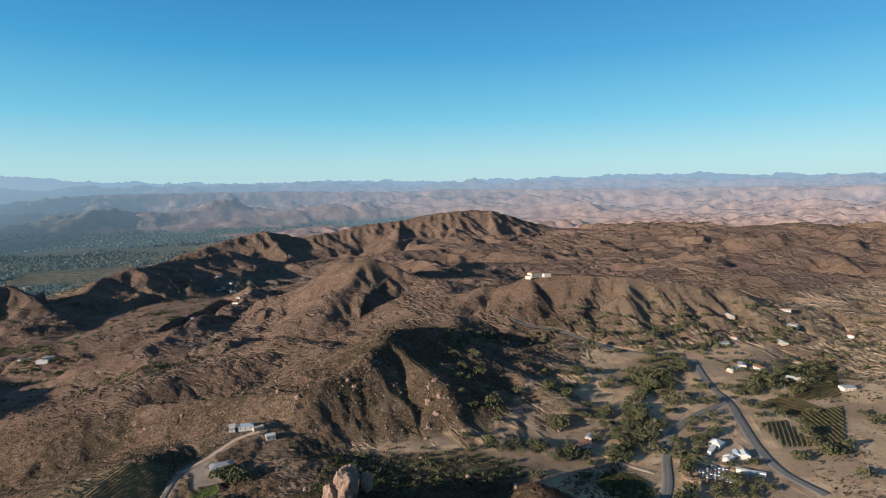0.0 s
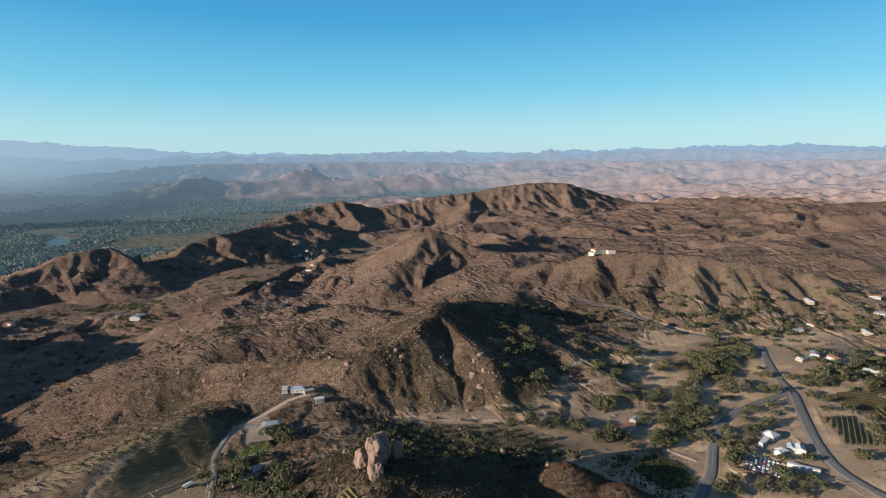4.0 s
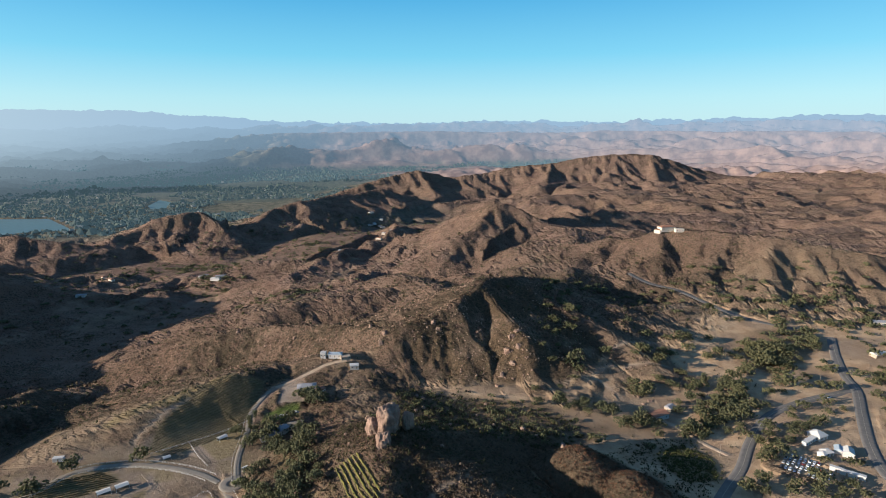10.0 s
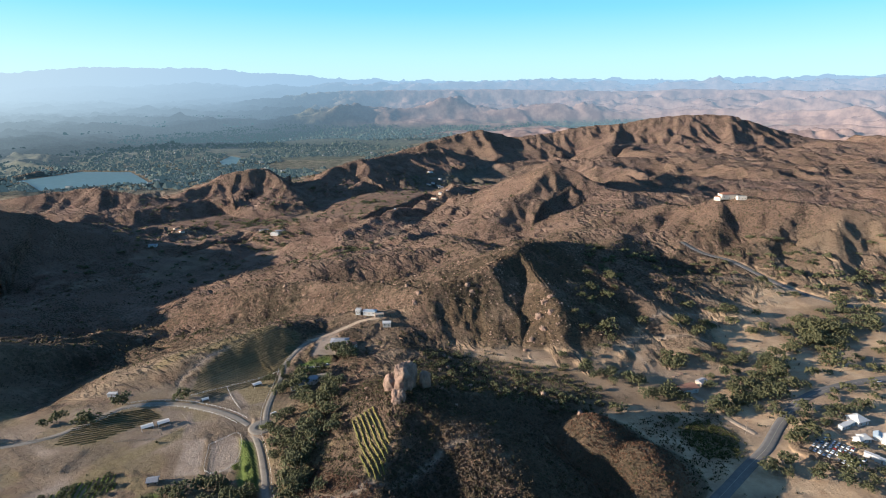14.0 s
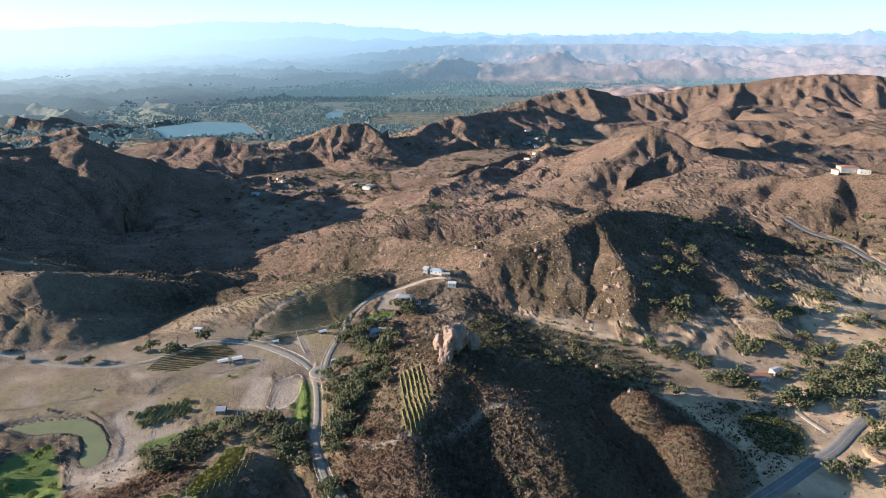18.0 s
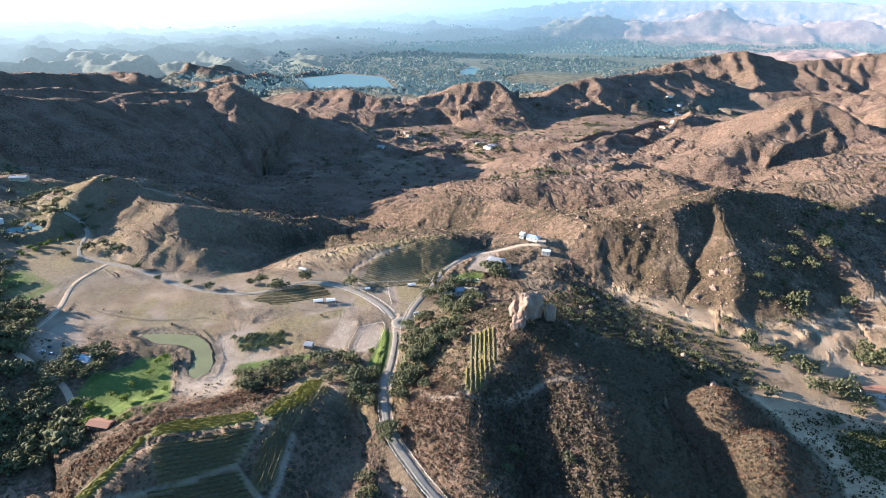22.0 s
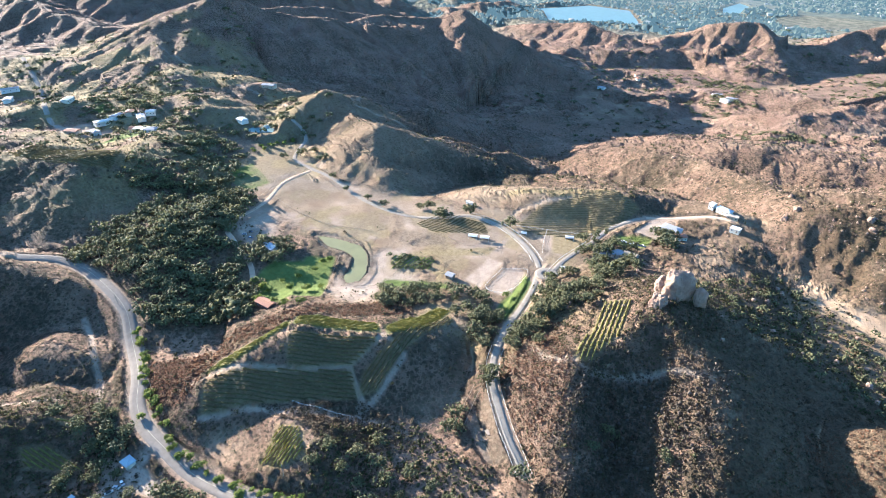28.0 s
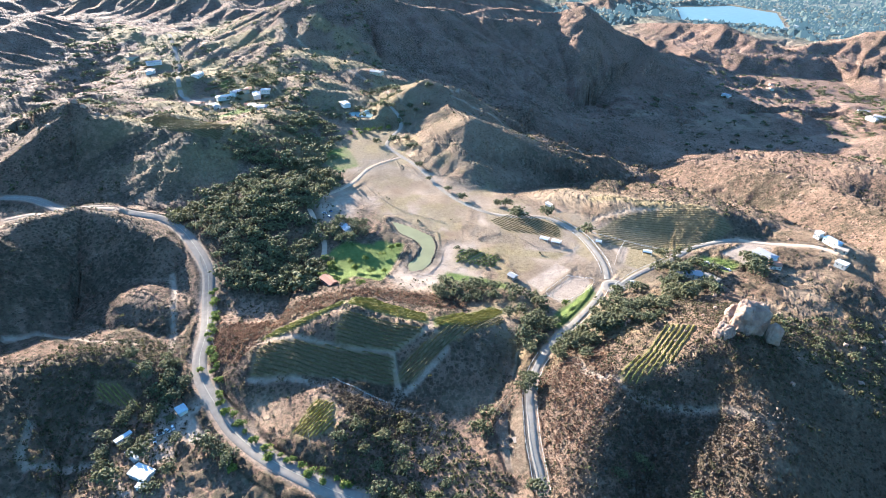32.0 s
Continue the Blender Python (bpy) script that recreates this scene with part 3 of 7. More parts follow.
def smooth_line(nodes, gap):
    """Catmull-Rom through plan points, sampled about every gap metres."""
    p = [np.array(n, float) for k, n in enumerate(nodes) if k == 0 or math.dist(n, nodes[k - 1]) > 0.1]
    p = [2 * p[0] - p[1]] + p + [2 * p[-1] - p[-2]]
    out = []
    for a, b, c, d in zip(p[:-3], p[1:-2], p[2:-1], p[3:]):
        n = max(1, int(np.linalg.norm(c - b) / gap))
        for t in np.arange(n) / n:
            out.append(0.5 * (2 * b + (c - a) * t + (2 * a - 5 * b + 4 * c - d) * t * t + (3 * b - a - 3 * c + d) * t ** 3))
    return np.array(out + [p[-2]])


LINES = {}
for name, (width, nodes) in ROADS.items():
    line = smooth_line(nodes, 4.0)
    z = relief(line[:, 0], line[:, 1])
    for _ in range(30):
        z[1:-1] = 0.25 * z[:-2] + 0.5 * z[1:-1] + 0.25 * z[2:]
    LINES[name] = np.column_stack([line, z])

LEVELS = {}
for name in ("pond", "upper_pond", "lake", "far_pond"):
    ring = np.array(AREAS[name], float)
    LEVELS[name] = float(np.median(relief(ring[:, 0], ring[:, 1]))) - 0.4
LEVELS["lake"], LEVELS["far_pond"] = -96.0, -99.0
PADS = {"parking": 22.0, "compound_yard": 23.0, "house_yard": 31.0, "corral_yard": 23.2}


def surface(X, Y):
    """The land with its roads cut in and its ponds sunk."""
    X, Y = np.asarray(X, float), np.asarray(Y, float)
    Z = relief(X, Y)
    for name, level in PADS.items():
        e = inside(name, X, Y)
        Z = Z + (level - Z) * step(-9, 1, e)
    for name, (width, nodes) in ROADS.items():
        line = LINES[name][::2] if len(LINES[name]) > 6 else LINES[name]
        lo, hi = line.min(0) - 40, line.max(0) + 40
        ok = (X > lo[0]) & (X < hi[0]) & (Y > lo[1]) & (Y < hi[1])
        if ok.any():
            d, z, _, _ = along(X[ok], Y[ok], [tuple(n) for n in line] + [tuple(LINES[name][-1])])
            Z[ok] = Z[ok] + (z - Z[ok]) * step(width * 0.5 + 10, width * 0.5 + 1.5, d)
    for name, level in LEVELS.items():
        e = inside(name, X, Y)
        rim = 10 if "pond" in name and name != "far_pond" else 70
        bank = np.where(e > 0, level - np.minimum(e * 0.25, 2.5) - 0.3, level + np.clip(-e * 0.12, 0, 3))
        Z = np.where(e > -rim, bank + (Z - bank) * step(-rim * 0.35, -rim, e), Z)
    return Z


# ---------------------------------------------------------------- materials
class Nodes:
    """A short hand for building a node material."""

    def __init__(self, name, rough=0.9, metal=0.0):
        self.mat = bpy.data.materials.new(name)
        self.mat.use_nodes = True
        self.tree = self.mat.node_tree
        self.bsdf = self.tree.nodes["Principled BSDF"]
        self.out = self.tree.nodes["Material Output"]
        self.bsdf.inputs["Roughness"].default_value = rough
        self.bsdf.inputs["Metallic"].default_value = metal
        self.bsdf.inputs["Specular IOR Level"].default_value = 0.2
        self.place = self.tree.nodes.new("ShaderNodeNewGeometry").outputs["Position"]

    def link(self, a, b):
        self.tree.links.new(a, b)

    def noise(self, scale, detail=4.0, rough=0.6, stretch=None):
        n = self.tree.nodes.new("ShaderNodeTexNoise")
        n.inputs["Scale"].default_value, n.inputs["Detail"].default_value, n.inputs["Roughness"].default_value = scale, detail, rough
        src = self.place
        if stretch:
            m = self.tree.nodes.new("ShaderNodeMapping")
            m.inputs["Scale"].default_value = stretch
            self.link(src, m.inputs[0])
            src = m.outputs[0]
        self.link(src, n.inputs["Vector"])
        return n.outputs[0]

    def spots(self, scale, jitter=1.0):
        n = self.tree.nodes.new("ShaderNodeTexVoronoi")
        n.inputs["Scale"].default_value, n.inputs["Randomness"].default_value = scale, jitter
        w = self.tree.nodes.new("ShaderNodeVectorMath")
        w.operation = "MULTIPLY_ADD"
        bend = self.tree.nodes.new("ShaderNodeTexNoise")
        bend.inputs["Scale"].default_value = scale * 1.7
        self.link(self.place, bend.inputs["Vector"])
        self.link(bend.outputs["Color"], w.inputs[0])
        w.inputs[1].default_value = (0.5 / scale,) * 3
        self.link(self.place, w.inputs[2])
        self.link(w.outputs[0], n.inputs["Vector"])
        return n.outputs["Distance"]

    def ramp(self, src, a, b, ca=(0, 0, 0), cb=(1, 1, 1)):
        r = self.tree.nodes.new("ShaderNodeValToRGB")
        e = r.color_ramp.elements
        if a > b:
            a, b, ca, cb = b, a, cb, ca
        e[0].position, e[1].position = a, b
        e[0].color, e[1].color = (*ca, 1), (*cb, 1)
        self.link(src, r.inputs[0])
        return r.outputs[0]

    def mix(self, fac, a, b):
        m = self.tree.nodes.new("ShaderNodeMix")
        m.data_type = "RGBA"
        for socket, v in ((m.inputs[0], fac), (m.inputs[6], a), (m.inputs[7], b)):
            if isinstance(v, tuple):
                socket.default_value = (*v, 1)
            elif isinstance(v, (int, float)):
                socket.default_value = v
            else:
                self.link(v, socket)
        return m.outputs[2]

    def maths(self, op, a, b):
        m = self.tree.nodes.new("ShaderNodeMath")
        m.operation, m.use_clamp = op, True
        for socket, v in ((m.inputs[0], a), (m.inputs[1], b)):
            if isinstance(v, (int, float)):
                socket.default_value = v
            else:
                self.link(v, socket)
        return m.outputs[0]

    def attribute(self, name):
        n = self.tree.nodes.new("ShaderNodeAttribute")
        n.attribute_name = name
        return n.outputs["Fac"]

    def random(self):
        return self.tree.nodes.new("ShaderNodeObjectInfo").outputs["Random"]

    def island(self):
        return self.tree.nodes.new("ShaderNodeNewGeometry").outputs["Random Per Island"]

    def paint(self, colour):
        if isinstance(colour, tuple):
            self.bsdf.inputs["Base Color"].default_value = (*colour, 1)
        else:
            self.link(colour, self.bsdf.inputs["Base Color"])
        return self

    def bump(self, height, strength, distance):
        b = self.tree.nodes.new("ShaderNodeBump")
        b.inputs["Strength"].default_value, b.inputs["Distance"].default_value = strength, distance
        self.link(height, b.inputs["Height"])
        self.link(b.outputs[0], self.bsdf.inputs["Normal"])
        return self


def ground_material():
    m = Nodes("dry_hillside", 0.96)
    m.bsdf.inputs["Specular IOR Level"].default_value = 0.04
    big, mid, fine = m.noise(0.006, 5), m.noise(0.035, 6, 0.65), m.noise(0.35, 6, 0.7)
    soil = m.mix(m.ramp(big, 0.38, 0.62), (0.159, 0.099, 0.067), (0.216, 0.147, 0.103))
    soil = m.mix(m.ramp(mid, 0.44, 0.62), soil, (0.120, 0.077, 0.055))
    soil = m.mix(m.ramp(fine, 0.48, 0.68), soil, (0.205, 0.145, 0.10))
    soil = m.mix(m.attribute("burnt"), soil, m.mix(m.ramp(mid, 0.35, 0.65), (0.145, 0.092, 0.069), (0.23, 0.155, 0.115)))
    # bare rock ribs
    stone = m.mix(m.ramp(m.noise(0.2, 8, 0.7), 0.4, 0.62), (0.126, 0.075, 0.051), (0.282, 0.195, 0.138))
    soil = m.mix(m.maths("MULTIPLY", m.attribute("stony"), m.ramp(m.noise(0.11, 6, 0.7), 0.46, 0.53)), soil, stone)
    # shrubs of three sizes, thicker here and thinner there
    thick = m.ramp(m.noise(0.018, 5, 0.6), 0.36, 0.62)
    leafy = m.mix(m.ramp(m.noise(0.5, 3), 0.35, 0.65), (0.032, 0.029, 0.019), (0.075, 0.062, 0.040))
    reach = m.maths("MULTIPLY", thick, 0.24)
    shrubs = m.ramp(m.maths("SUBTRACT", m.spots(0.30), reach), 0.27, 0.19)
    tufts = m.ramp(m.maths("SUBTRACT", m.spots(0.72), reach), 0.25, 0.16)
    clumps = m.ramp(m.spots(0.095), 0.23, 0.17)
    brush = m.maths("MAXIMUM", m.maths("MAXIMUM", shrubs, m.maths("MULTIPLY", tufts, 0.75)), m.maths("MULTIPLY", clumps, thick))
    soil = m.mix(m.maths("MULTIPLY", brush, 0.8), soil, leafy)
    soil = m.mix(m.maths("MULTIPLY", m.attribute("brushy"), 0.8), soil, leafy)
    grass = m.mix(m.ramp(m.noise(0.12, 6, 0.7), 0.35, 0.7), (0.216, 0.155, 0.101), (0.324, 0.241, 0.162))
    grass = m.mix(m.maths("MULTIPLY", m.ramp(m.spots(0.33), 0.26, 0.18), 0.3), grass, (0.094, 0.072, 0.045))
    grass = m.mix(m.ramp(m.noise(0.03, 5, 0.65), 0.45, 0.62), grass, (0.180, 0.126, 0.083))
    soil = m.mix(m.attribute("straw"), soil, grass)
    dirt = m.mix(m.ramp(m.noise(0.08, 7, 0.7), 0.35, 0.68), (0.242, 0.183, 0.136), (0.359, 0.285, 0.218))
    soil = m.mix(m.attribute("bare"), soil, dirt)
    soil = m.mix(m.attribute("golden"), soil, m.mix(m.ramp(m.noise(0.06, 6, 0.7), 0.38, 0.62), (0.34, 0.225, 0.135), (0.48, 0.345, 0.215)))
    soil = m.mix(m.attribute("litter"), soil, m.mix(m.maths("MULTIPLY", brush, 0.75), m.mix(m.ramp(fine, 0.4, 0.7), (0.085, 0.06, 0.038), (0.155, 0.105, 0.064)), leafy))
    soil = m.mix(m.attribute("weeds"), soil, m.mix(m.ramp(m.noise(0.3, 6, 0.7), 0.35, 0.65), (0.15, 0.115, 0.06), (0.25, 0.195, 0.105)))
    # wooded plain, its colour lightened to stand in for haze
    soil = m.mix(m.attribute("wooded"), soil, m.mix(m.ramp(m.noise(0.03, 6, 0.75), 0.42, 0.58), (0.08, 0.09, 0.068), (0.19, 0.18, 0.135)))
    soil = m.mix(m.attribute("lawn"), soil, m.mix(m.ramp(m.noise(0.25, 5), 0.3, 0.7), (0.075, 0.105, 0.03), (0.12, 0.145, 0.045)))
    soil = m.mix(m.attribute("mud"), soil, m.mix(m.ramp(fine, 0.4, 0.6), (0.12, 0.09, 0.064), (0.19, 0.148, 0.105)))
    m.paint(soil)
    m.bump(m.maths("ADD", m.maths("MULTIPLY", m.maths("MULTIPLY", m.noise(0.045, 11, 0.74), m.attribute("rough")), 0.85), m.maths("MULTIPLY", m.maths("ADD", brush, m.noise(0.3, 5, 0.7)), 0.05)), 1.0, 13.0)
    return m.mat


def backdrop_material():
    """Far ranges and the suburb plain, the evening haze mixed in as emission."""
    m = Nodes("distance", 1.0)
    land = m.mix(m.ramp(m.noise(0.012, 6, 0.65), 0.4, 0.62), (0.15, 0.095, 0.08), (0.30, 0.20, 0.155))
    land = m.mix(m.attribute("wooded"), land, m.mix(m.ramp(m.noise(0.05, 5, 0.7), 0.4, 0.6), (0.035, 0.05, 0.032), (0.085, 0.10, 0.06)))
    m.paint(land)
    # haze colour as glow, paler towards the sun
    painted_haze = m.tree.nodes.new("ShaderNodeEmission")
    m.link(m.mix(m.attribute("sunward_haze"), (0.165, 0.25, 0.335), (0.30, 0.37, 0.40)), painted_haze.inputs[0])
    painted_haze.inputs[1].default_value = 1.0
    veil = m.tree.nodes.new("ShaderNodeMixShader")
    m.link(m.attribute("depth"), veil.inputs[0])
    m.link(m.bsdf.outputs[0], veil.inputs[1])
    m.link(painted_haze.outputs[0], veil.inputs[2])
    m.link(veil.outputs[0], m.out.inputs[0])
    return m.mat


def suburb_material(name, colour, haze_share):
    """Roofs and street trees kilometres off, with haze mixed in as emission."""
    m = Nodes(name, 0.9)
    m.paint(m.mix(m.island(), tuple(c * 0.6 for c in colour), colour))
    painted_haze = m.tree.nodes.new("ShaderNodeEmission")
    painted_haze.inputs[0].default_value, painted_haze.inputs[1].default_value = (0.15, 0.25, 0.30, 1), 1.0
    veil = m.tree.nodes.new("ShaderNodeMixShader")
    veil.inputs[0].default_value = haze_share
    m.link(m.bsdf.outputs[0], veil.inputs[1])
    m.link(painted_haze.outputs[0], veil.inputs[2])
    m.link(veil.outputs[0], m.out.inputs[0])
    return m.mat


def leaf_material(name, dark, light, patch=0.4):
    m = Nodes(name, 0.75)
    tone = m.mix(m.island(), dark, light)
    tone = m.mix(m.maths("MULTIPLY", m.random(), 0.45), tone, (light[0] * 1.25, light[1] * 1.05, light[2] * 0.9))
    tone = m.mix(m.ramp(m.noise(patch, 3), 0.35, 0.7), tone, dark)
    m.paint(tone)
    m.bump(m.noise(1.6, 4, 0.7), 0.7, 0.8)
    # thin leaves let some of the low sun through
    glow = m.tree.nodes.new("ShaderNodeBsdfTranslucent")
    m.link(m.mix(0.3, tone, light), glow.inputs[0])
    both = m.tree.nodes.new("ShaderNodeMixShader")
    both.inputs[0].default_value = 0.4
    m.link(m.bsdf.outputs[0], both.inputs[1])
    m.link(glow.outputs[0], both.inputs[2])
    m.link(both.outputs[0], m.out.inputs[0])
    return m.mat


def plain(name, colour, rough=0.7, worn=0.75, scale=1.5, metal=0.0):
    """A painted or bare surface with stains and grain."""
    m = Nodes(name, rough, metal)
    dull = tuple(c * worn for c in colour)
    m.paint(m.mix(m.ramp(m.noise(scale, 6, 0.7), 0.35, 0.7), dull, colour))
    m.bump(m.noise(scale * 6, 4), 0.2, 0.05)
    return m.mat


def asphalt_material(name, dark, light):
    m = Nodes(name, 1.0)
    m.bsdf.inputs["Specular IOR Level"].default_value = 0.01
    m.paint(m.mix(m.ramp(m.noise(0.25, 7, 0.7), 0.3, 0.7), dark, light))
    m.bump(m.noise(6, 3), 0.2, 0.05)
    return m.mat


def water_material(name, colour, rough=0.12, shine_=0.5):
    m = Nodes(name, rough)
    m.bsdf.inputs["Specular IOR Level"].default_value = shine_
    m.paint(m.mix(m.ramp(m.noise(0.05, 4), 0.35, 0.65), colour, tuple(c * 1.2 for c in colour)))
    m.bump(m.noise(0.8, 3), 0.08, 0.2)
    return m.mat


def rock_material():
    m = Nodes("sandstone", 0.95)
    tone = m.mix(m.ramp(m.noise(0.16, 7, 0.65), 0.35, 0.68), (0.21, 0.135, 0.10), (0.36, 0.25, 0.185))
    tone = m.mix(m.ramp(m.noise(0.5, 5, 0.7, (1, 1, 0.25)), 0.55, 0.75), tone, (0.13, 0.085, 0.062))
    m.paint(tone)
    m.bump(m.noise(0.45, 10, 0.75), 1.0, 1.6)
    return m.mat


GROUND, DISTANCE = ground_material(), backdrop_material()
OAK = leaf_material("oak_leaves", (0.072, 0.08, 0.042), (0.195, 0.195, 0.10))
FRESH = leaf_material("young_leaves", (0.09, 0.125, 0.025), (0.22, 0.26, 0.06))
SAGE = leaf_material("grey_brush", (0.055, 0.045, 0.03), (0.15, 0.115, 0.075), 0.2)
GREENBRUSH = leaf_material("green_brush", (0.04, 0.045, 0.02), (0.105, 0.10, 0.045), 0.2)
WILLOW = leaf_material("willow_leaves", (0.05, 0.06, 0.02), (0.13, 0.14, 0.05), 0.3)
RUSSET = leaf_material("dry_thicket", (0.10, 0.055, 0.035), (0.23, 0.13, 0.08), 0.2)
VINE = leaf_material("vine_leaves", (0.078, 0.07, 0.035), (0.165, 0.142, 0.066), 0.3)
# yellow-green vines, their colour lightened to look sunlit
SUNLITVINE = leaf_material("sunlit_vine_leaves", (0.12, 0.122, 0.035), (0.26, 0.24, 0.07), 0.3)
GREYWOOD = leaf_material("bare_grey_twigs", (0.075, 0.06, 0.048), (0.17, 0.135, 0.105), 0.2)
BARK = plain("bark", (0.10, 0.075, 0.055), 0.9)
STONE = rock_material()
PAVED = asphalt_material("worn_asphalt", (0.12, 0.112, 0.103), (0.175, 0.163, 0.148))
HIGHWAY = asphalt_material("sunny_highway", (0.15, 0.132, 0.112), (0.205, 0.182, 0.155))
TRACK = asphalt_material("dirt_track", (0.30, 0.22, 0.155), (0.42, 0.325, 0.235))
CONCRETE = asphalt_material("pale_concrete", (0.185, 0.16, 0.13), (0.265, 0.232, 0.19))
POND = water_material("green_pond", (0.125, 0.125, 0.06), 0.6, 0.15)
LAKE = water_material("lake_water", (0.085, 0.15, 0.15), 0.45, 0.3)
WHITE = plain("white_paint", (0.56, 0.54, 0.50), 0.7, 0.8)
CREAM = plain("cream_stucco", (0.62, 0.54, 0.44), 0.8, 0.85)
TAN = plain("tan_stucco", (0.45, 0.35, 0.26), 0.8)
GREYROOF = plain("grey_roofing", (0.30, 0.30, 0.31), 0.8)
TILE = plain("terracotta_roof", (0.33, 0.16, 0.10), 0.85)
REDWOOD = plain("red_brown_boards", (0.19, 0.09, 0.065), 0.85)
TIMBER = plain("weathered_timber", (0.30, 0.24, 0.18), 0.85)
BLUEROOF = plain("pale_blue_roof", (0.33, 0.39, 0.43), 0.6, 0.85)
GLASS = plain("dark_window", (0.03, 0.035, 0.04), 0.15)
TYRE = plain("tyre_rubber", (0.03, 0.03, 0.03), 0.9)
LINE = plain("road_paint", (0.36, 0.33, 0.24), 0.8)
CARPAINT = Nodes("car_paint", 0.3)
_tone = CARPAINT.tree.nodes.new("ShaderNodeValToRGB")
_tone.color_ramp.interpolation = "CONSTANT"
for _at, _c in ((0.0, (0.75, 0.75, 0.75)), (0.35, (0.35, 0.36, 0.38)), (0.55, (0.03, 0.03, 0.035)), (0.72, (0.05, 0.09, 0.17)), (0.84, (0.30, 0.03, 0.03)), (0.92, (0.45, 0.42, 0.36))):
    if _at == 0.0:
        _tone.color_ramp.elements[0].color = (*_c, 1)
    else:
        _tone.color_ramp.elements.new(_at).color = (*_c, 1)
CARPAINT.link(CARPAINT.random(), _tone.inputs[0])
CARPAINT.paint(_tone.outputs[0])
CARPAINT = CARPAINT.mat

# ---------------------------------------------------------------- the ground
def polar_axes():
    yaw = np.concatenate([np.linspace(-180, -56, 40)[:-1], np.linspace(-56, 124, 1030), np.linspace(124, 180, 20)[1:]])
    rings, r = [0.05, 8.0, 20.0, 40.0, 60.0, 80.0], 95.0
    while r < 46000:
        rings.append(r)
        r *= 1.0066 if r < 900 else (1.0056 if r < 4100 else 1.0135)
    return yaw, np.array(rings)


YAW, RINGS = polar_axes()
A, R = np.meshgrid(np.radians(YAW), RINGS)
GX, GY = CX - R * np.sin(A), CY + R * np.cos(A)
NEAR = int(np.searchsorted(RINGS, 1500.0))
SPLIT, LOW = int(np.searchsorted(RINGS, 4030.0)), int(np.searchsorted(RINGS, 3000.0))
LAKES = int(np.searchsorted(RINGS, 4200.0))
GZ = np.concatenate([surface(GX[:LAKES].ravel(), GY[:LAKES].ravel()), relief(GX[LAKES:].ravel(), GY[LAKES:].ravel())]).reshape(GX.shape)


def mesh_of(name, co, faces, material, smooth=False):
    """A mesh from arrays; faces all of one corner count."""
    me = bpy.data.meshes.new(name)
    co, faces = np.ascontiguousarray(co, np.float32), np.ascontiguousarray(faces, np.int32)
    me.vertices.add(len(co))
    me.vertices.foreach_set("co", co.ravel())
    me.loops.add(faces.size)
    me.loops.foreach_set("vertex_index", faces.ravel())
    me.polygons.add(len(faces))
    me.polygons.foreach_set("loop_start", np.arange(0, faces.size, faces.shape[1], dtype=np.int32))
    me.polygons.foreach_set("use_smooth", np.full(len(faces), smooth))
    me.update(calc_edges=True)
    me.materials.append(material)
    return me


def limit(degrees):
    """How far the near ground reaches, by bearing: nearer over the lake's plain, farther behind the purple mountain."""
    return 4000.0 - 900.0 * step(19, 30, degrees)


def sheet(name, lo, hi, material, beyond):
    x, y, z = squeeze(GX[lo:hi], GY[lo:hi], GZ[lo:hi])
    n, cols = x.shape
    idx = np.arange(n * cols).reshape(n, cols)
    q = np.stack([idx[:-1, :-1], idx[1:, :-1], idx[1:, 1:], idx[:-1, 1:]], -1).reshape(-1, 4)
    far = R[lo : hi - 1, :-1] > limit(np.degrees(A[lo : hi - 1, :-1]))
    q = q[far.ravel() == beyond]
    return mesh_of(name, np.stack([x, y, z], -1).reshape(-1, 3), q, material, True)


def attribute(me, name, values):
    a = me.attributes.new(name, "FLOAT", "POINT")
    a.data.foreach_set("value", np.ascontiguousarray(values, np.float32).ravel())


ground_mesh = sheet("ground", 0, SPLIT + 1, GROUND, False)
ground = tagged(new("ground", ground_mesh), "dry brown brush-covered hills with a pale valley floor", "ground", kind="structure")
X, Y = GX[: SPLIT + 1].ravel(), GY[: SPLIT + 1].ravel()
Z = GZ[: SPLIT + 1]
up = np.abs(np.gradient(Z, axis=1)) / np.maximum(np.radians(0.175) * RINGS[: SPLIT + 1][:, None], 0.3)
out_ = np.abs(np.gradient(Z, axis=0) / np.gradient(RINGS[: SPLIT + 1])[:, None])
SLOPE = np.hypot(up, out_).ravel()
edge = 7 * (fractal(X / 14, Y / 14, 301, 4) - 0.5)


def cover(names, soft=2.0, ragged=1.0):
    out = np.zeros(X.shape)
    near = np.hypot(X - CX, Y - CY) < 1500
    for n in names:
        ring = np.array(AREAS[n])
        lo, hi = ring.min(0) - 20, ring.max(0) + 20
        ok = near & (X > lo[0]) & (X < hi[0]) & (Y > lo[1]) & (Y < hi[1])
        if ok.any():
            out[ok] = np.maximum(out[ok], step(-soft, soft, inside(n, X[ok], Y[ok]) + ragged * edge[ok]))
    return out


def corridor(half, nodes, ragged=1.0):
    d = along(X, Y, [(x, y, 0) for x, y in nodes])[0]
    return step(half * 1.3, half * 0.7, d + ragged * edge * 2)


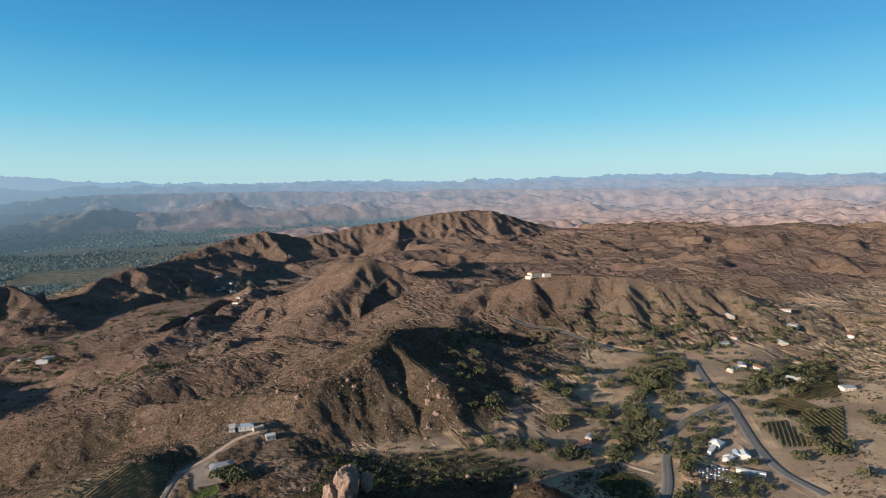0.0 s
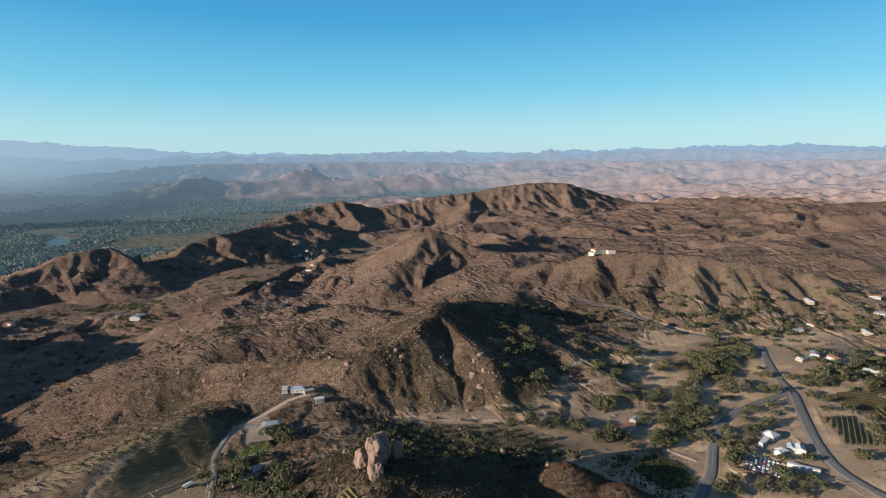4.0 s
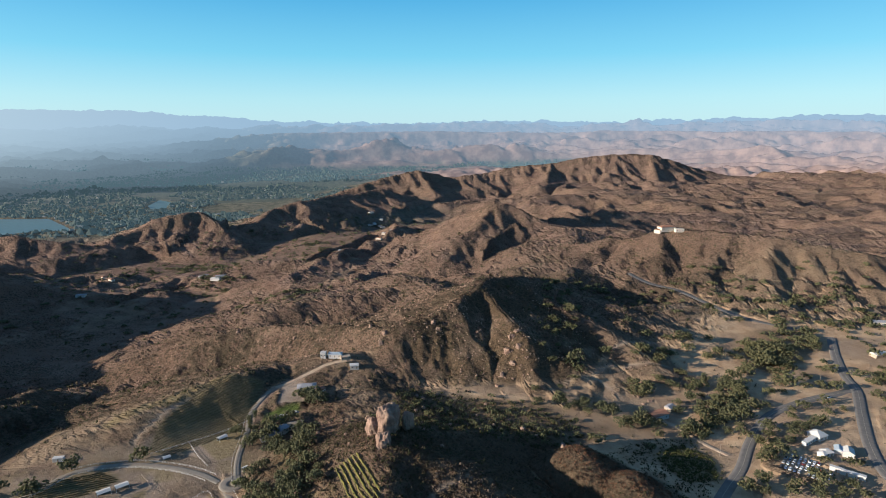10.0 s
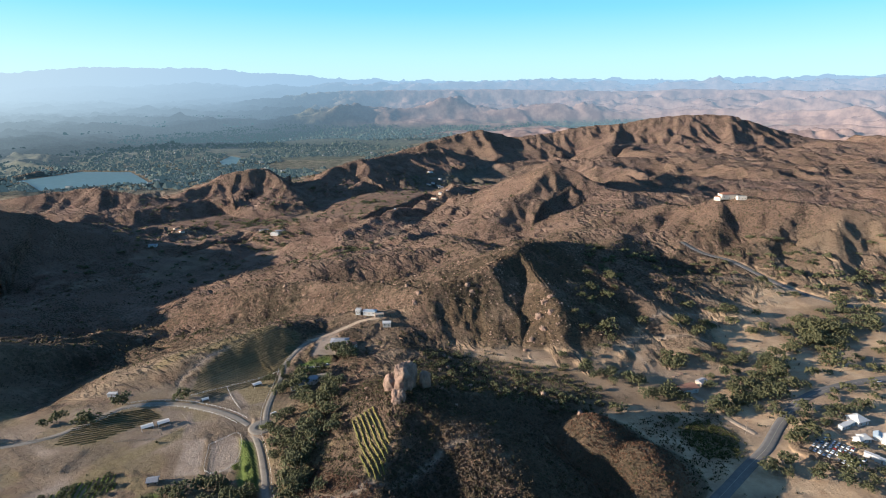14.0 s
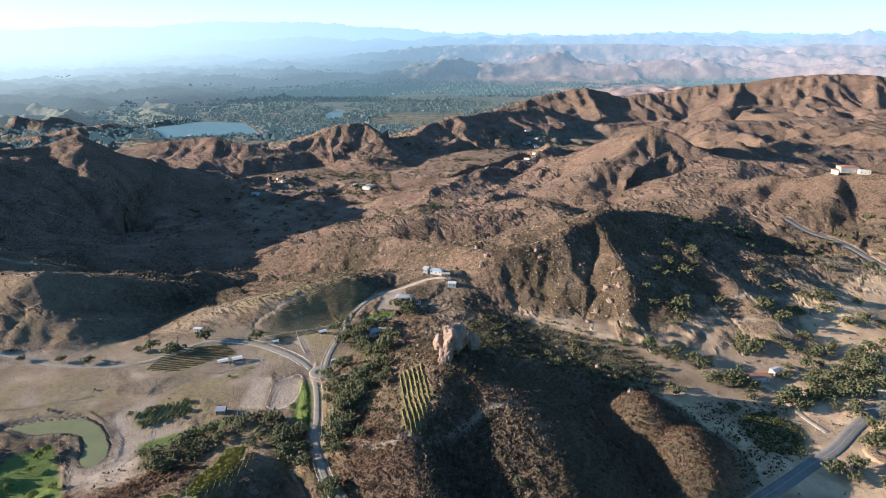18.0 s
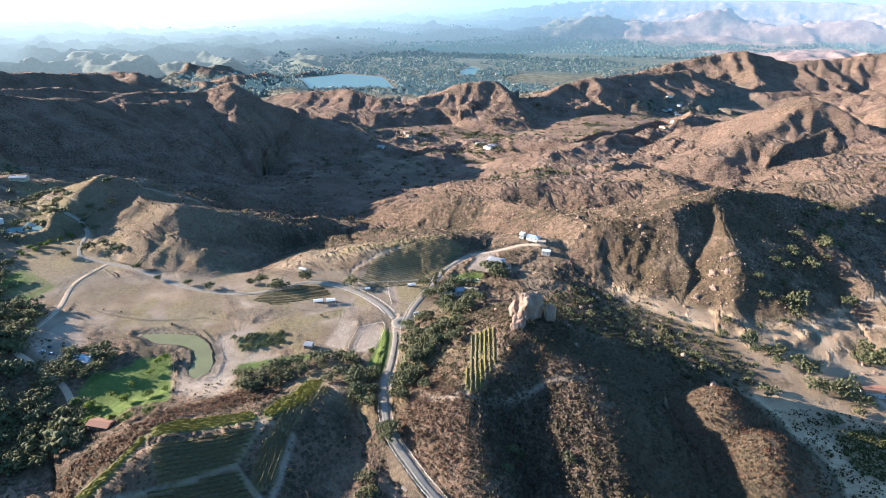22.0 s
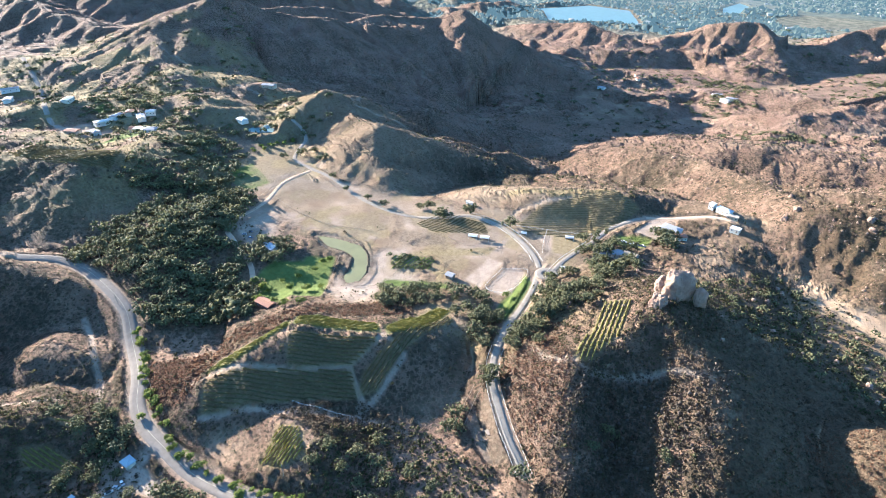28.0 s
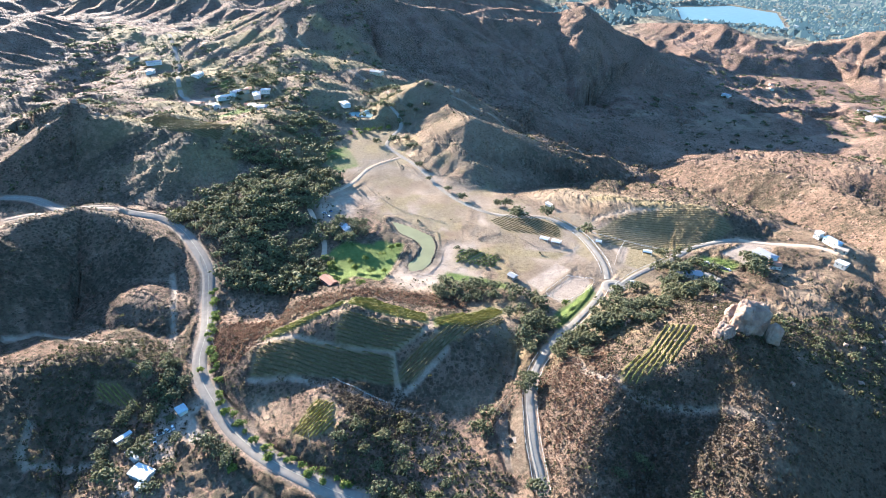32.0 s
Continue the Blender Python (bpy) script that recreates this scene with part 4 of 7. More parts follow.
flatness = step(0.35, 0.14, SLOPE)
patch = fractal(X / 60, Y / 60, 311, 4)
ranch = corridor(66, [(-110, 272), (-140, 300), (-210, 270), (-320, 215), (-440, 170), (-560, 170), (-640, 110)])
eastv = corridor(150, [(120, 450), (216, 430), (300, 540), (360, 640), (430, 780), (560, 830), (700, 850)])
upper_w = corridor(140, [(-470, 240), (-560, 240), (-680, 120), (-820, 60), (-900, -40)])
straw = np.maximum.reduce([eastv * 0.75, ranch * (0.3 + 0.6 * step(0.38, 0.58, fractal(X / 38, Y / 38, 315, 4))), eastv * (0.55 + 0.45 * flatness) * (0.6 + 0.4 * step(0.36, 0.52, patch)), corridor(170, [(420, 520), (600, 640), (800, 800), (1000, 900)]) * 0.75, upper_w * 0.5, step(0.56, 0.68, patch) * flatness * 0.7,
                           cover(["meadow_dry"], 6), corridor(26, [(-300, 330), (-250, 372), (-215, 415)]) * 0.9,
                           corridor(28, [(-128, 500), (-112, 495)]) * 0.8])
bare = np.maximum.reduce([corridor(46, [(-215, 300), (-265, 235), (-330, 190), (-420, 175)]) * 0.75 * step(0.36, 0.5, fractal(X / 45, Y / 45, 321, 3)), eastv * 0.25 * flatness * step(0.40, 0.54, fractal(X / 50, Y / 50, 323, 4)), corridor(170, [(420, 520), (600, 640), (800, 800), (1000, 900)]) * 0.5 * flatness * step(0.42, 0.56, fractal(X / 60, Y / 60, 325, 4)),
                          corridor(20, [(-180, 175), (-182, 205), (-205, 215)]), cover(["arena", "sand_ring", "parking", "compound_yard", "house_yard", "winery_yard", "sand_yard"], 1.5, 0.2),
                          corridor(30, [(-150, 345), (-190, 350)]) * 0.8, corridor(24, [(-300, 110), (-330, 120)]) * 0.8,
                          corridor(12, [(-55, 2), (-75, 12)]), corridor(6, [(-62, 22), (-70, 20)])])
for name, (width, nodes) in ROADS.items():
    bare = np.maximum(bare, corridor(width * 0.5 + 1.4, nodes, 0.12) * 0.65)
# vineyard tracks and the paths on the slopes
PATHS = []


def path(*nodes):
    PATHS.append(nodes)


path((-118, 58), (-110, 84), (-96, 110), (-86, 140), (-98, 168))
path((-86, 140), (-62, 140), (-52, 134))
path((-98, 168), (-80, 175), (-62, 152), (-52, 134), (-40, 150), (-24, 160))
path((-52, 134), (-66, 112), (-84, 78), (-90, 52))
path((-128, 56), (-118, 50))
path((-20, 252), (-6, 258), (4, 275), (14, 300), (30, 313))
path((-44, 245), (-30, 243), (-18, 250))
path((-1388, -263), (-1300, -200), (-1292, -140), (-1257, -115))
path((-692, 46), (-633, 70), (-586, 102), (-582, 141))
path((-851, 130), (-729, 173), (-681, 211), (-553, 222))
path((-574, 16), (-531, 30), (-497, 43))
path((-692, 46), (-681, 13), (-638, -15))
path((-599, -90), (-566, -74), (-547, -59))
path((-568, 293), (-600, 320), (-687, 363))
path((-922, 73), (-859, 107), (-756, 135))
path((-82, -64), (-71, -63), (-59, -62), (-53, -58), (-54, -36), (-53, -26), (-28, -5))
path((-229, -15), (-195, -8), (-164, -4), (-134, -1))
path((-164, -108), (-172, -93), (-161, -66), (-147, -39), (-146, -22))
path((83, 496), (93, 515), (120, 534), (136, 558), (160, 563), (190, 566), (220, 571), (246, 580))
path((120, 534), (131, 523), (145, 498), (156, 495))
path((233, 617), (251, 648), (249, 621))
path((111, 569), (106, 554), (122, 547), (140, 562))
path((144, 589), (181, 621), (207, 639))
path((-505, 300), (-470, 330), (-452, 400), (-458, 470))
path((-545, 290), (-500, 380), (-490, 470))
path((-210, 322), (-232, 350), (-226, 390), (-206, 436))
for nodes in PATHS:
    bare = np.maximum(bare, corridor(2.2, nodes, 0.08) * 0.7)
woods = ["wood_" + k for k in "abcdno"]
vines = [n for n in AREAS if n.startswith("vine_") and n not in ("vine_hill_crest",)]
ridge_far = np.hypot(X - CX, Y - CY)
attribute(ground_mesh, "straw", straw * (1 - 0.4 * step(0.3, 0.7, patch) * (ranch < 0.2)))
attribute(ground_mesh, "bare", bare)
attribute(ground_mesh, "golden", np.maximum(eastv, corridor(170, [(420, 520), (600, 640), (800, 800), (1000, 900)])) * step(0.30, 0.16, SLOPE) * (0.35 + 0.65 * step(0.40, 0.56, fractal(X / 42, Y / 42, 327, 4))))
attribute(ground_mesh, "litter", np.maximum.reduce([cover(woods, 5) * 0.9, cover(["wood_g", "wood_m"], 5) * 0.5, cover(["brush_belt"], 4) * 0.6, cover(["dark_slope"], 12, 3) * 0.7, cover(["scrub_slope"], 10, 3) * 0.75, cover(["summit_brush"], 14, 4) * 0.85 * step(0.40, 0.52, fractal(X / 34, Y / 34, 335, 4))]))
attribute(ground_mesh, "weeds", np.maximum.reduce([cover(vines, 1.5, 0.2) * 0.75, cover(["green_scrub", "garden"], 5) * 0.7, cover(["paddock_weedy", "paddock_green", "vine_orchard_a", "vine_orchard_b"], 1.5, 0.4) * 0.85,
                                                  corridor(8, [(-262, 362), (-232, 404), (-206, 440)]) * 0.8, corridor(7, [(-190, 262), (-225, 262), (-250, 275)]) * 0.7,
                                                  corridor(9, [(-176, 262), (-205, 250)]) * 0.6, corridor(190, [(-560, 60), (-700, 60), (-900, 0), (-1100, -120)]) * 0.85 * step(0.42, 0.56, fractal(X / 45, Y / 45, 319, 4)), ranch * 0.7 * step(0.53, 0.62, fractal(X / 24, Y / 24, 317, 4))]))
attribute(ground_mesh, "lawn", cover(["lawn_a", "lawn_b", "lawn_c", "lawn_d", "lawn_e", "lawn_f", "lawn_g"], 1.5, 0.35) + 0.55 * cover(["vine_top", "vine_left", "vine_right"], 1.2, 0.2))
attribute(ground_mesh, "mud", np.maximum.reduce([cover(["corral_yard"], 1.5, 0.2) * 0.75, ranch * 0.5 * step(0.62, 0.42, fractal(X / 30, Y / 30, 329, 4)) * (1 - cover(["arena", "sand_ring", "paddock_green", "paddock_weedy", "garden", "lawn_b", "lawn_e", "vine_shed", "vine_terrace"], 1.5, 0.2))] + [step(-9, 0, inside(n, X, Y) + 0.5 * edge) for n in ("pond", "upper_pond")] + [step(-60, 0, inside("lake", X, Y)) * 0.7, cover(["paddock_brown", "paddock_dark"], 1.2, 0.15) * 0.8, cover(["paddock_grey"], 1.2, 0.15) * 0.35]))
attribute(ground_mesh, "wooded", step(2000, 2500, ridge_far) * step(-70, -92, GZ[: SPLIT + 1].ravel()) * step(10, 20, np.degrees(A[: SPLIT + 1].ravel())) * 0.92)
attribute(ground_mesh, "burnt", step(620, 1250, ridge_far) * (0.55 + 0.45 * step(0.35, 0.6, fractal(X / 400, Y / 400, 331, 3))))
attribute(ground_mesh, "rough", step(0.08, 0.34, SLOPE) * (1 - 0.8 * np.clip(bare, 0, 1)))
attribute(ground_mesh, "stony", step(0.42, 0.8, SLOPE) * step(0.42, 0.58, fractal(X / 70, Y / 70, 341, 4)))

# chaparral: knee to shoulder high brush that roughens the slopes
free = (1 - np.clip(straw * 1.1, 0, 0.9)) * (1 - np.clip(bare * 1.6, 0, 1)) * (1 - cover(vines + ["vine_terrace", "vine_shed", "garden"] + [n for n in AREAS if n.startswith("lawn") or n.startswith("pond") or n.startswith("upper")], 2.0, 0.2))
for name, (width, nodes) in ROADS.items():
    free *= step(width * 0.5 + 1.5, width * 0.5 + 5, along(X, Y, [(x, y, 0) for x, y in nodes])[0])
dense = step(0.30, 0.62, fractal(X / 75, Y / 75, 351, 4))
tuft = step(0.60, 0.78, noise2(X / 3.4 + 0.7 * noise2(X / 5, Y / 5, 7), Y / 3.4, 353) * 0.75 + 0.42 * dense) * free * step(1000, 700, ridge_far)
GZ[: SPLIT + 1] += (tuft * (0.5 + 1.1 * noise2(X / 6, Y / 6, 357))).reshape(Z.shape)
GZ[: SPLIT + 1] += (free * step(900, 1300, ridge_far) * (gullied(X / 24, Y / 24, 359, 3) - 0.55) * 3.5 * step(0.1, 0.3, SLOPE)).reshape(Z.shape)
x, y, z = squeeze(GX[: SPLIT + 1], GY[: SPLIT + 1], GZ[: SPLIT + 1])
ground_mesh.vertices.foreach_set("co", np.ascontiguousarray(np.stack([x, y, z], -1), np.float32).ravel())
ground_mesh.update()
attribute(ground_mesh, "brushy", tuft * 0.85)

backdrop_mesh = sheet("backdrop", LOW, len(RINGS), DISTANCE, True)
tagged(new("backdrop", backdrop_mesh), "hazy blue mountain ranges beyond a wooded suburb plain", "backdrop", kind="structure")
BR = R[LOW:]
az = np.degrees(A[LOW:])
# share of haze glow by distance, stronger on the sun's side
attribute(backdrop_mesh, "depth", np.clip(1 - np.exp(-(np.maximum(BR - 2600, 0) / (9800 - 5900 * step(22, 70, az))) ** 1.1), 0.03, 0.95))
attribute(backdrop_mesh, "sunward_haze", step(20, 80, az))
plain_z = step(-60, -115, GZ[LOW:])
attribute(backdrop_mesh, "wooded", np.maximum(plain_z * 0.95, 0.85 * step(20, 34, az)))


# water
def water(name, key, material, label):
    ring = smooth_line(list(AREAS[key]) + [AREAS[key][0]], 3.0 if "pond" in key and key != "far_pond" else 40.0)[:-1]
    bm = bmesh.new()
    vs = [bm.verts.new((x, y, LEVELS[key])) for x, y in ring]
    low = [bm.verts.new((x, y, LEVELS[key] - 1.5)) for x, y in ring]
    f = bm.faces.new(vs)
    f.normal_update()
    if f.normal.z < 0:
        f.normal_flip()
    for i in range(len(vs)):
        bm.faces.new((vs[i], vs[i - 1], low[i - 1], low[i]))
    bmesh.ops.triangulate(bm, faces=[f])
    me = bpy.data.meshes.new(name)
    bm.to_mesh(me)
    bm.free()
    me.materials.append(material)
    return tagged(new(name, me), label, "water", kind="structure")


water("water_pond", "pond", POND, "murky green farm pond with muddy banks")
water("water_upper_pond", "upper_pond", LAKE, "small dark pond beside a dry meadow")
water("water_lake", "lake", LAKE, "blue reservoir lake between brown hills")
water("water_far_pond", "far_pond", LAKE, "small blue lake among distant houses")


# roads
def ribbon(name, line, half, lift, material, label, category="road", crown=0.08):
    """A road strip with a slight crown and turned-down edges."""
    p = line[:, :2]
    t = np.gradient(p, axis=0)
    t /= np.linalg.norm(t, axis=1)[:, None]
    side = np.column_stack([-t[:, 1], t[:, 0]])
    cols = [(-half - 0.5, -0.6), (-half, 0.0), (-half * 0.5, crown), (0, crown * 1.4), (half * 0.5, crown), (half, 0.0), (half + 0.5, -0.6)]
    co = np.stack([np.column_stack([p + side * o, line[:, 2] + lift + dz]) for o, dz in cols], 1)
    n, c = len(p), len(cols)
    idx = np.arange(n * c).reshape(n, c)
    q = np.stack([idx[:-1, :-1], idx[:-1, 1:], idx[1:, 1:], idx[1:, :-1]], -1).reshape(-1, 4)[:, ::-1]
    return tagged(new(name, mesh_of(name, co.reshape(-1, 3), q, material, True)), label, category, kind="structure")


PAVING = {"highway": (HIGHWAY, "sun-bleached two-lane highway winding between hills"), "drive": (CONCRETE, "pale concrete ranch driveway with white fences"),
          "ranch_lane": (CONCRETE, "pale ranch lane crossing the dry meadow"), "house_lane": (CONCRETE, "pale lane leading to the ranch house"),
          "east_road": (PAVED, "grey asphalt road lined with oaks"), "main_road": (PAVED, "wide grey asphalt highway with shoulders"),
          "valley_road": (PAVED, "grey road crossing the dry valley"), "winery_road": (CONCRETE, "pale road climbing to the winery")}
for name, (width, nodes) in ROADS.items():
    material, label = PAVING.get(name, (TRACK, "bare dirt track"))
    ribbon("road_" + name, LINES[name], width * 0.5, 0.22, material, label)


turn_ = np.linspace(0, 2 * math.pi, 41)
ring_line = np.column_stack([-129 + 6.2 * np.cos(turn_), 314.5 + 6.2 * np.sin(turn_)])
ring_z = surface(ring_line[:, 0], ring_line[:, 1])
ribbon("road_roundabout", np.column_stack([ring_line, np.full(41, ring_z.max() - 0.1)]), 2.6, 0.25, CONCRETE, "pale circular lane round a planted island")


def stripe(parent_line, offset, label):
    p = parent_line[:, :2]
    t = np.gradient(p, axis=0)
    t /= np.linalg.norm(t, axis=1)[:, None]
    line = np.column_stack([p + np.column_stack([-t[:, 1], t[:, 0]]) * offset, parent_line[:, 2]])
    ribbon("road_marking", line, 0.09, 0.36, LINE, label, "road marking", 0.0)


for name in ("highway", "main_road", "east_road"):
    stripe(LINES[name], 0.0, "faded yellow-white centre line on the road")

# ---------------------------------------------------------------- helpers for things
def ground_at(points):
    """Height of the ground sheet under plan points."""
    p = np.array(points, float)
    dx, dy = p[:, 0] - CX, p[:, 1] - CY
    r, a = np.hypot(dx, dy), np.degrees(np.arctan2(-dx, dy))
    i = np.clip(np.searchsorted(RINGS, r) - 1, 0, len(RINGS) - 2)
    j = np.clip(np.searchsorted(YAW, a) - 1, 0, len(YAW) - 2)
    u = np.clip((r - RINGS[i]) / (RINGS[i + 1] - RINGS[i]), 0, 1)
    v = np.clip((a - YAW[j]) / (YAW[j + 1] - YAW[j]), 0, 1)
    return (GZ[i, j] * (1 - u) + GZ[i + 1, j] * u) * (1 - v) + (GZ[i, j + 1] * (1 - u) + GZ[i + 1, j + 1] * u) * v


def part(name, bm, material, parent, label=""):
    """Links a bmesh as one mesh under a thing or a part."""
    me = bpy.data.meshes.new(name)
    bm.to_mesh(me)
    bm.free()
    me.materials.append(material)
    ob = new(name, me)
    ob.parent = parent
    return tagged(ob, label)


def thing(name, at, label, category, turn=0.0, group=""):
    ob = new(name)
    ob.empty_display_size = 0.5
    ob.location, ob.rotation_euler = at, (0, 0, turn)
    return tagged(ob, label, category, group)


def box(bm, x0, y0, z0, x1, y1, z1, bevel=0.0):
    v = bmesh.ops.create_cube(bm, size=1.0)["verts"]
    for p in v:
        p.co = Vector(((x0 + x1) / 2 + p.co.x * (x1 - x0), (y0 + y1) / 2 + p.co.y * (y1 - y0), (z0 + z1) / 2 + p.co.z * (z1 - z0)))
    if bevel:
        edges = list({e for p in v for e in p.link_edges})
        bmesh.ops.bevel(bm, geom=edges, offset=bevel, segments=1, affect="EDGES")
    return bm


def boxed(*a, **k):
    return box(bmesh.new(), *a, **k)


# ---------------------------------------------------------------- plants
OCTA_V = np.array([(1, 0, 0), (-1, 0, 0), (0, 1, 0), (0, -1, 0), (0, 0, 1), (0, 0, -1)], float)
OCTA_F = np.array([(0, 2, 4), (2, 1, 4), (1, 3, 4), (3, 0, 4), (2, 0, 5), (1, 2, 5), (3, 1, 5), (0, 3, 5)])


def spin(rng):
    q = rng.normal(size=4)
    q /= np.linalg.norm(q)
    w, x, y, z = q
    return np.array([[1 - 2 * (y * y + z * z), 2 * (x * y - z * w), 2 * (x * z + y * w)],
                     [2 * (x * y + z * w), 1 - 2 * (x * x + z * z), 2 * (y * z - x * w)],
                     [2 * (x * z - y * w), 2 * (y * z + x * w), 1 - 2 * (x * x + y * y)]])


def crown_arrays(rng, width, height, base, clumps, leaves, lobes=6, size=0.17):
    """A leafy crown: clumps over several lobes with loose sprays between; gaps stay open."""
    centres = [(rng.uniform(-0.55, 0.55) * width, rng.uniform(-0.55, 0.55) * width, base + height * rng.uniform(0.3, 0.75)) for _ in range(lobes)]
    verts, faces, n = [], [], 0
    for k in range(clumps + leaves):
        c = np.array(centres[rng.integers(len(centres))])
        d = rng.normal(size=3)
        d /= np.linalg.norm(d)
        d[2] = abs(d[2]) * 0.9 - 0.25
        p = c + d * np.array([0.5 * width, 0.5 * width, 0.36 * height]) * rng.uniform(0.75, 1.08)
        p[2] = max(p[2], base + 0.05 * height)
        m = spin(rng)
        if k < clumps:
            v = OCTA_V * rng.uniform(0.7, 1.25, size=(6, 1)) * size * width * rng.uniform(0.7, 1.35) * np.array([1, 1, 0.8])
            f = OCTA_F
        else:
            s = size * width * rng.uniform(0.35, 0.7)
            v = np.array([(0, s, 0), (-0.8 * s, -0.5 * s, 0), (0.8 * s, -0.5 * s, 0.25 * s)])
            f = np.array([(0, 1, 2)])
            p = p + d * size * width * 0.7
        verts.append(v @ m.T + p)
        faces.append(f + n)
        n += len(v)
    return np.concatenate(verts), np.concatenate(faces)


def trunk_bmesh(rng, height, radius, lean=0.1, limbs=4, spread=2.0):
    bm = bmesh.new()

    def limb(a, b, ra, rb):
        a, b = Vector(a), Vector(b)
        q = (b - a).to_track_quat("Z", "Y")
        rings = []
        for p, r in ((a, ra), ((a + b) / 2 + Vector((rng.uniform(-0.1, 0.1), rng.uniform(-0.1, 0.1), 0)), (ra + rb) / 2), (b, rb)):
            rings.append([bm.verts.new(p + q @ Vector((r * math.cos(t * math.tau / 6), r * math.sin(t * math.tau / 6), 0))) for t in range(6)])
        for lo, hi in zip(rings[:-1], rings[1:]):
            for i in range(6):
                bm.faces.new((lo[i], lo[(i + 1) % 6], hi[(i + 1) % 6], hi[i]))

    top = (lean * height * rng.uniform(-1, 1), lean * height * rng.uniform(-1, 1), height)
    limb((0, 0, -0.6), top, radius, radius * 0.55)
    for k in range(limbs):
        a = k * math.tau / limbs + rng.uniform(-0.4, 0.4)
        z = height * rng.uniform(0.6, 0.95)
        limb((top[0] * 0.7, top[1] * 0.7, z), (spread * math.cos(a), spread * math.sin(a), z + spread * rng.uniform(0.5, 1.0)), radius * 0.45, radius * 0.15)
    return bm


def tree_kind(name, seed, width, height, base, material, label, clumps=70, leaves=240, size=0.17, lobes=6):
    rng = np.random.default_rng(seed)
    ob = thing(name, (0, 0, -200), label, "tree")
    part("trunk", trunk_bmesh(rng, base + height * 0.35, 0.05 * width * 0.6 + 0.12, spread=width * 0.3), BARK, ob)
    v, f = crown_arrays(rng, width, height, base, clumps, leaves, lobes, size)
    crown = new("crown", mesh_of("crown", v, f, material, True))
    crown.parent = ob
    return ob


OAKS = [tree_kind("oak_tree", 10 + k, 5.4 + 0.8 * k, 6.0 + 0.5 * k, 1.0, OAK, "dark green oak tree with rounded spreading crown", 78, 200, 0.13, 9) for k in range(3)]
YOUNG = [tree_kind("young_tree", 20 + k, 3.4 + 0.5 * k, 4.2 + 0.4 * k, 0.9, FRESH, "bright green young shade tree on the lawn", 90, 260, 0.13) for k in range(2)]
CYPRESS = [tree_kind("cypress_tree", 30, 2.0, 11.0, 0.6, OAK, "tall narrow dark green cypress tree", 60, 160, 0.3, 9)]
BUSHES = [tree_kind("roadside_bush", 40 + k, 2.4 + 0.4 * k, 2.4 + 0.3 * k, 0.3, FRESH, "bright green clipped bush beside the highway", 60, 160, 0.17) for k in range(2)]
prototypes = OAKS + YOUNG + CYPRESS + BUSHES
used = set()


def plant(kinds, points, lo=0.8, hi=1.3, label="", group=""):
    rng = np.random.default_rng(len(points) * 7 + 3)
    if len(points) == 0:
        return
    z = ground_at(points)
    for (x, y), h in zip([p[:2] for p in points], z):
        kind = kinds[int(rng.integers(len(kinds)))]
        s = rng.uniform(lo, hi)
        m = Matrix.LocRotScale((x, y, h - 0.15), Euler((0, 0, rng.uniform(0, 6.28))), None)
        if kind.name not in used:
            used.add(kind.name)
            ob = kind
            ob.matrix_basis = m
        else:
            ob = copy_thing(kind, m)
        ob.scale = (s * rng.uniform(0.9, 1.15), s * rng.uniform(0.9, 1.15), s * rng.uniform(0.85, 1.1))
        tagged(ob, label, group=group)


def scatter(name, count, seed, gap=3.0):
    """Points spread at random in an area."""
    rng = np.random.default_rng(seed)
    ring = np.array(AREAS[name], float)
    lo, hi = ring.min(0), ring.max(0)
    p = rng.uniform(lo, hi, size=(count * 6, 2))
    p = p[inside(name, p[:, 0], p[:, 1]) > 0.5]
    kept = []
    for q in p:
        if all((q[0] - k[0]) ** 2 + (q[1] - k[1]) ** 2 > gap * gap for k in kept):
            kept.append(tuple(q))
            if len(kept) >= count:
                break
    return kept


OAK_GROUND = "dark green oak tree standing in dry grass"
plant(OAKS, scatter("wood_c", 34, 1, 5), 0.8, 1.25, "dark green oak in the belt beside the garden", "garden oaks")
plant(OAKS, scatter("wood_d", 46, 2, 5.5), 0.8, 1.3, "dark green oak on the slope by the ranch house", "ranch oaks")
plant(OAKS, scatter("wood_n", 14, 3, 6), 0.9, 1.35, "dark green oak beside the ranch driveway", "driveway oaks")
for k, name in enumerate(("wood_e", "wood_f", "wood_h", "wood_i", "wood_j", "wood_l")):
    plant(OAKS, scatter(name, (12, 11, 27, 24, 22, 28)[k], 10 + k, 8.0), 0.65, 1.3, "dark green oak in the dry eastern valley", "valley oaks")
plant(OAKS, [(-211, 330), (-249, 309), (-254, 282)], 1.15, 1.45, "large dark oak beside the ranch lane")
plant(OAKS, [(-282, 270), (-277, 277), (-304, 242), (-325, 232), (-355, 219), (-390, 215), (-434, 219), (-468, 178), (-467, 197), (-465, 213), (-440, 214)], 0.7, 1.1, "small oak beside the dry meadow lane")
plant(YOUNG, [(-119, 271), (-193, 139), (-214, 137), (-214, 124), (-218, 151), (-226, 160), (-227, 166), (-200, 128), (-190, 150), (-205, 112)], 0.8, 1.3, group="lawn trees")
plant(YOUNG, [(-188, 102), (-211, 110), (-196, 100), (-180, 112), (-222, 104), (-170, 118), (-163, 128)], 0.9, 1.4, "light green tree at the edge of the lawn")
plant(OAKS, [(-262, 118), (-272, 118), (-262, 132), (-252, 120), (-276, 128), (-256, 140), (-246, 128), (-268, 140), (-255, 112), (-244, 118), (-280, 122), (-272, 134)], 0.95, 1.3, "dark green oak shading the lawn house", "lawn house oaks")
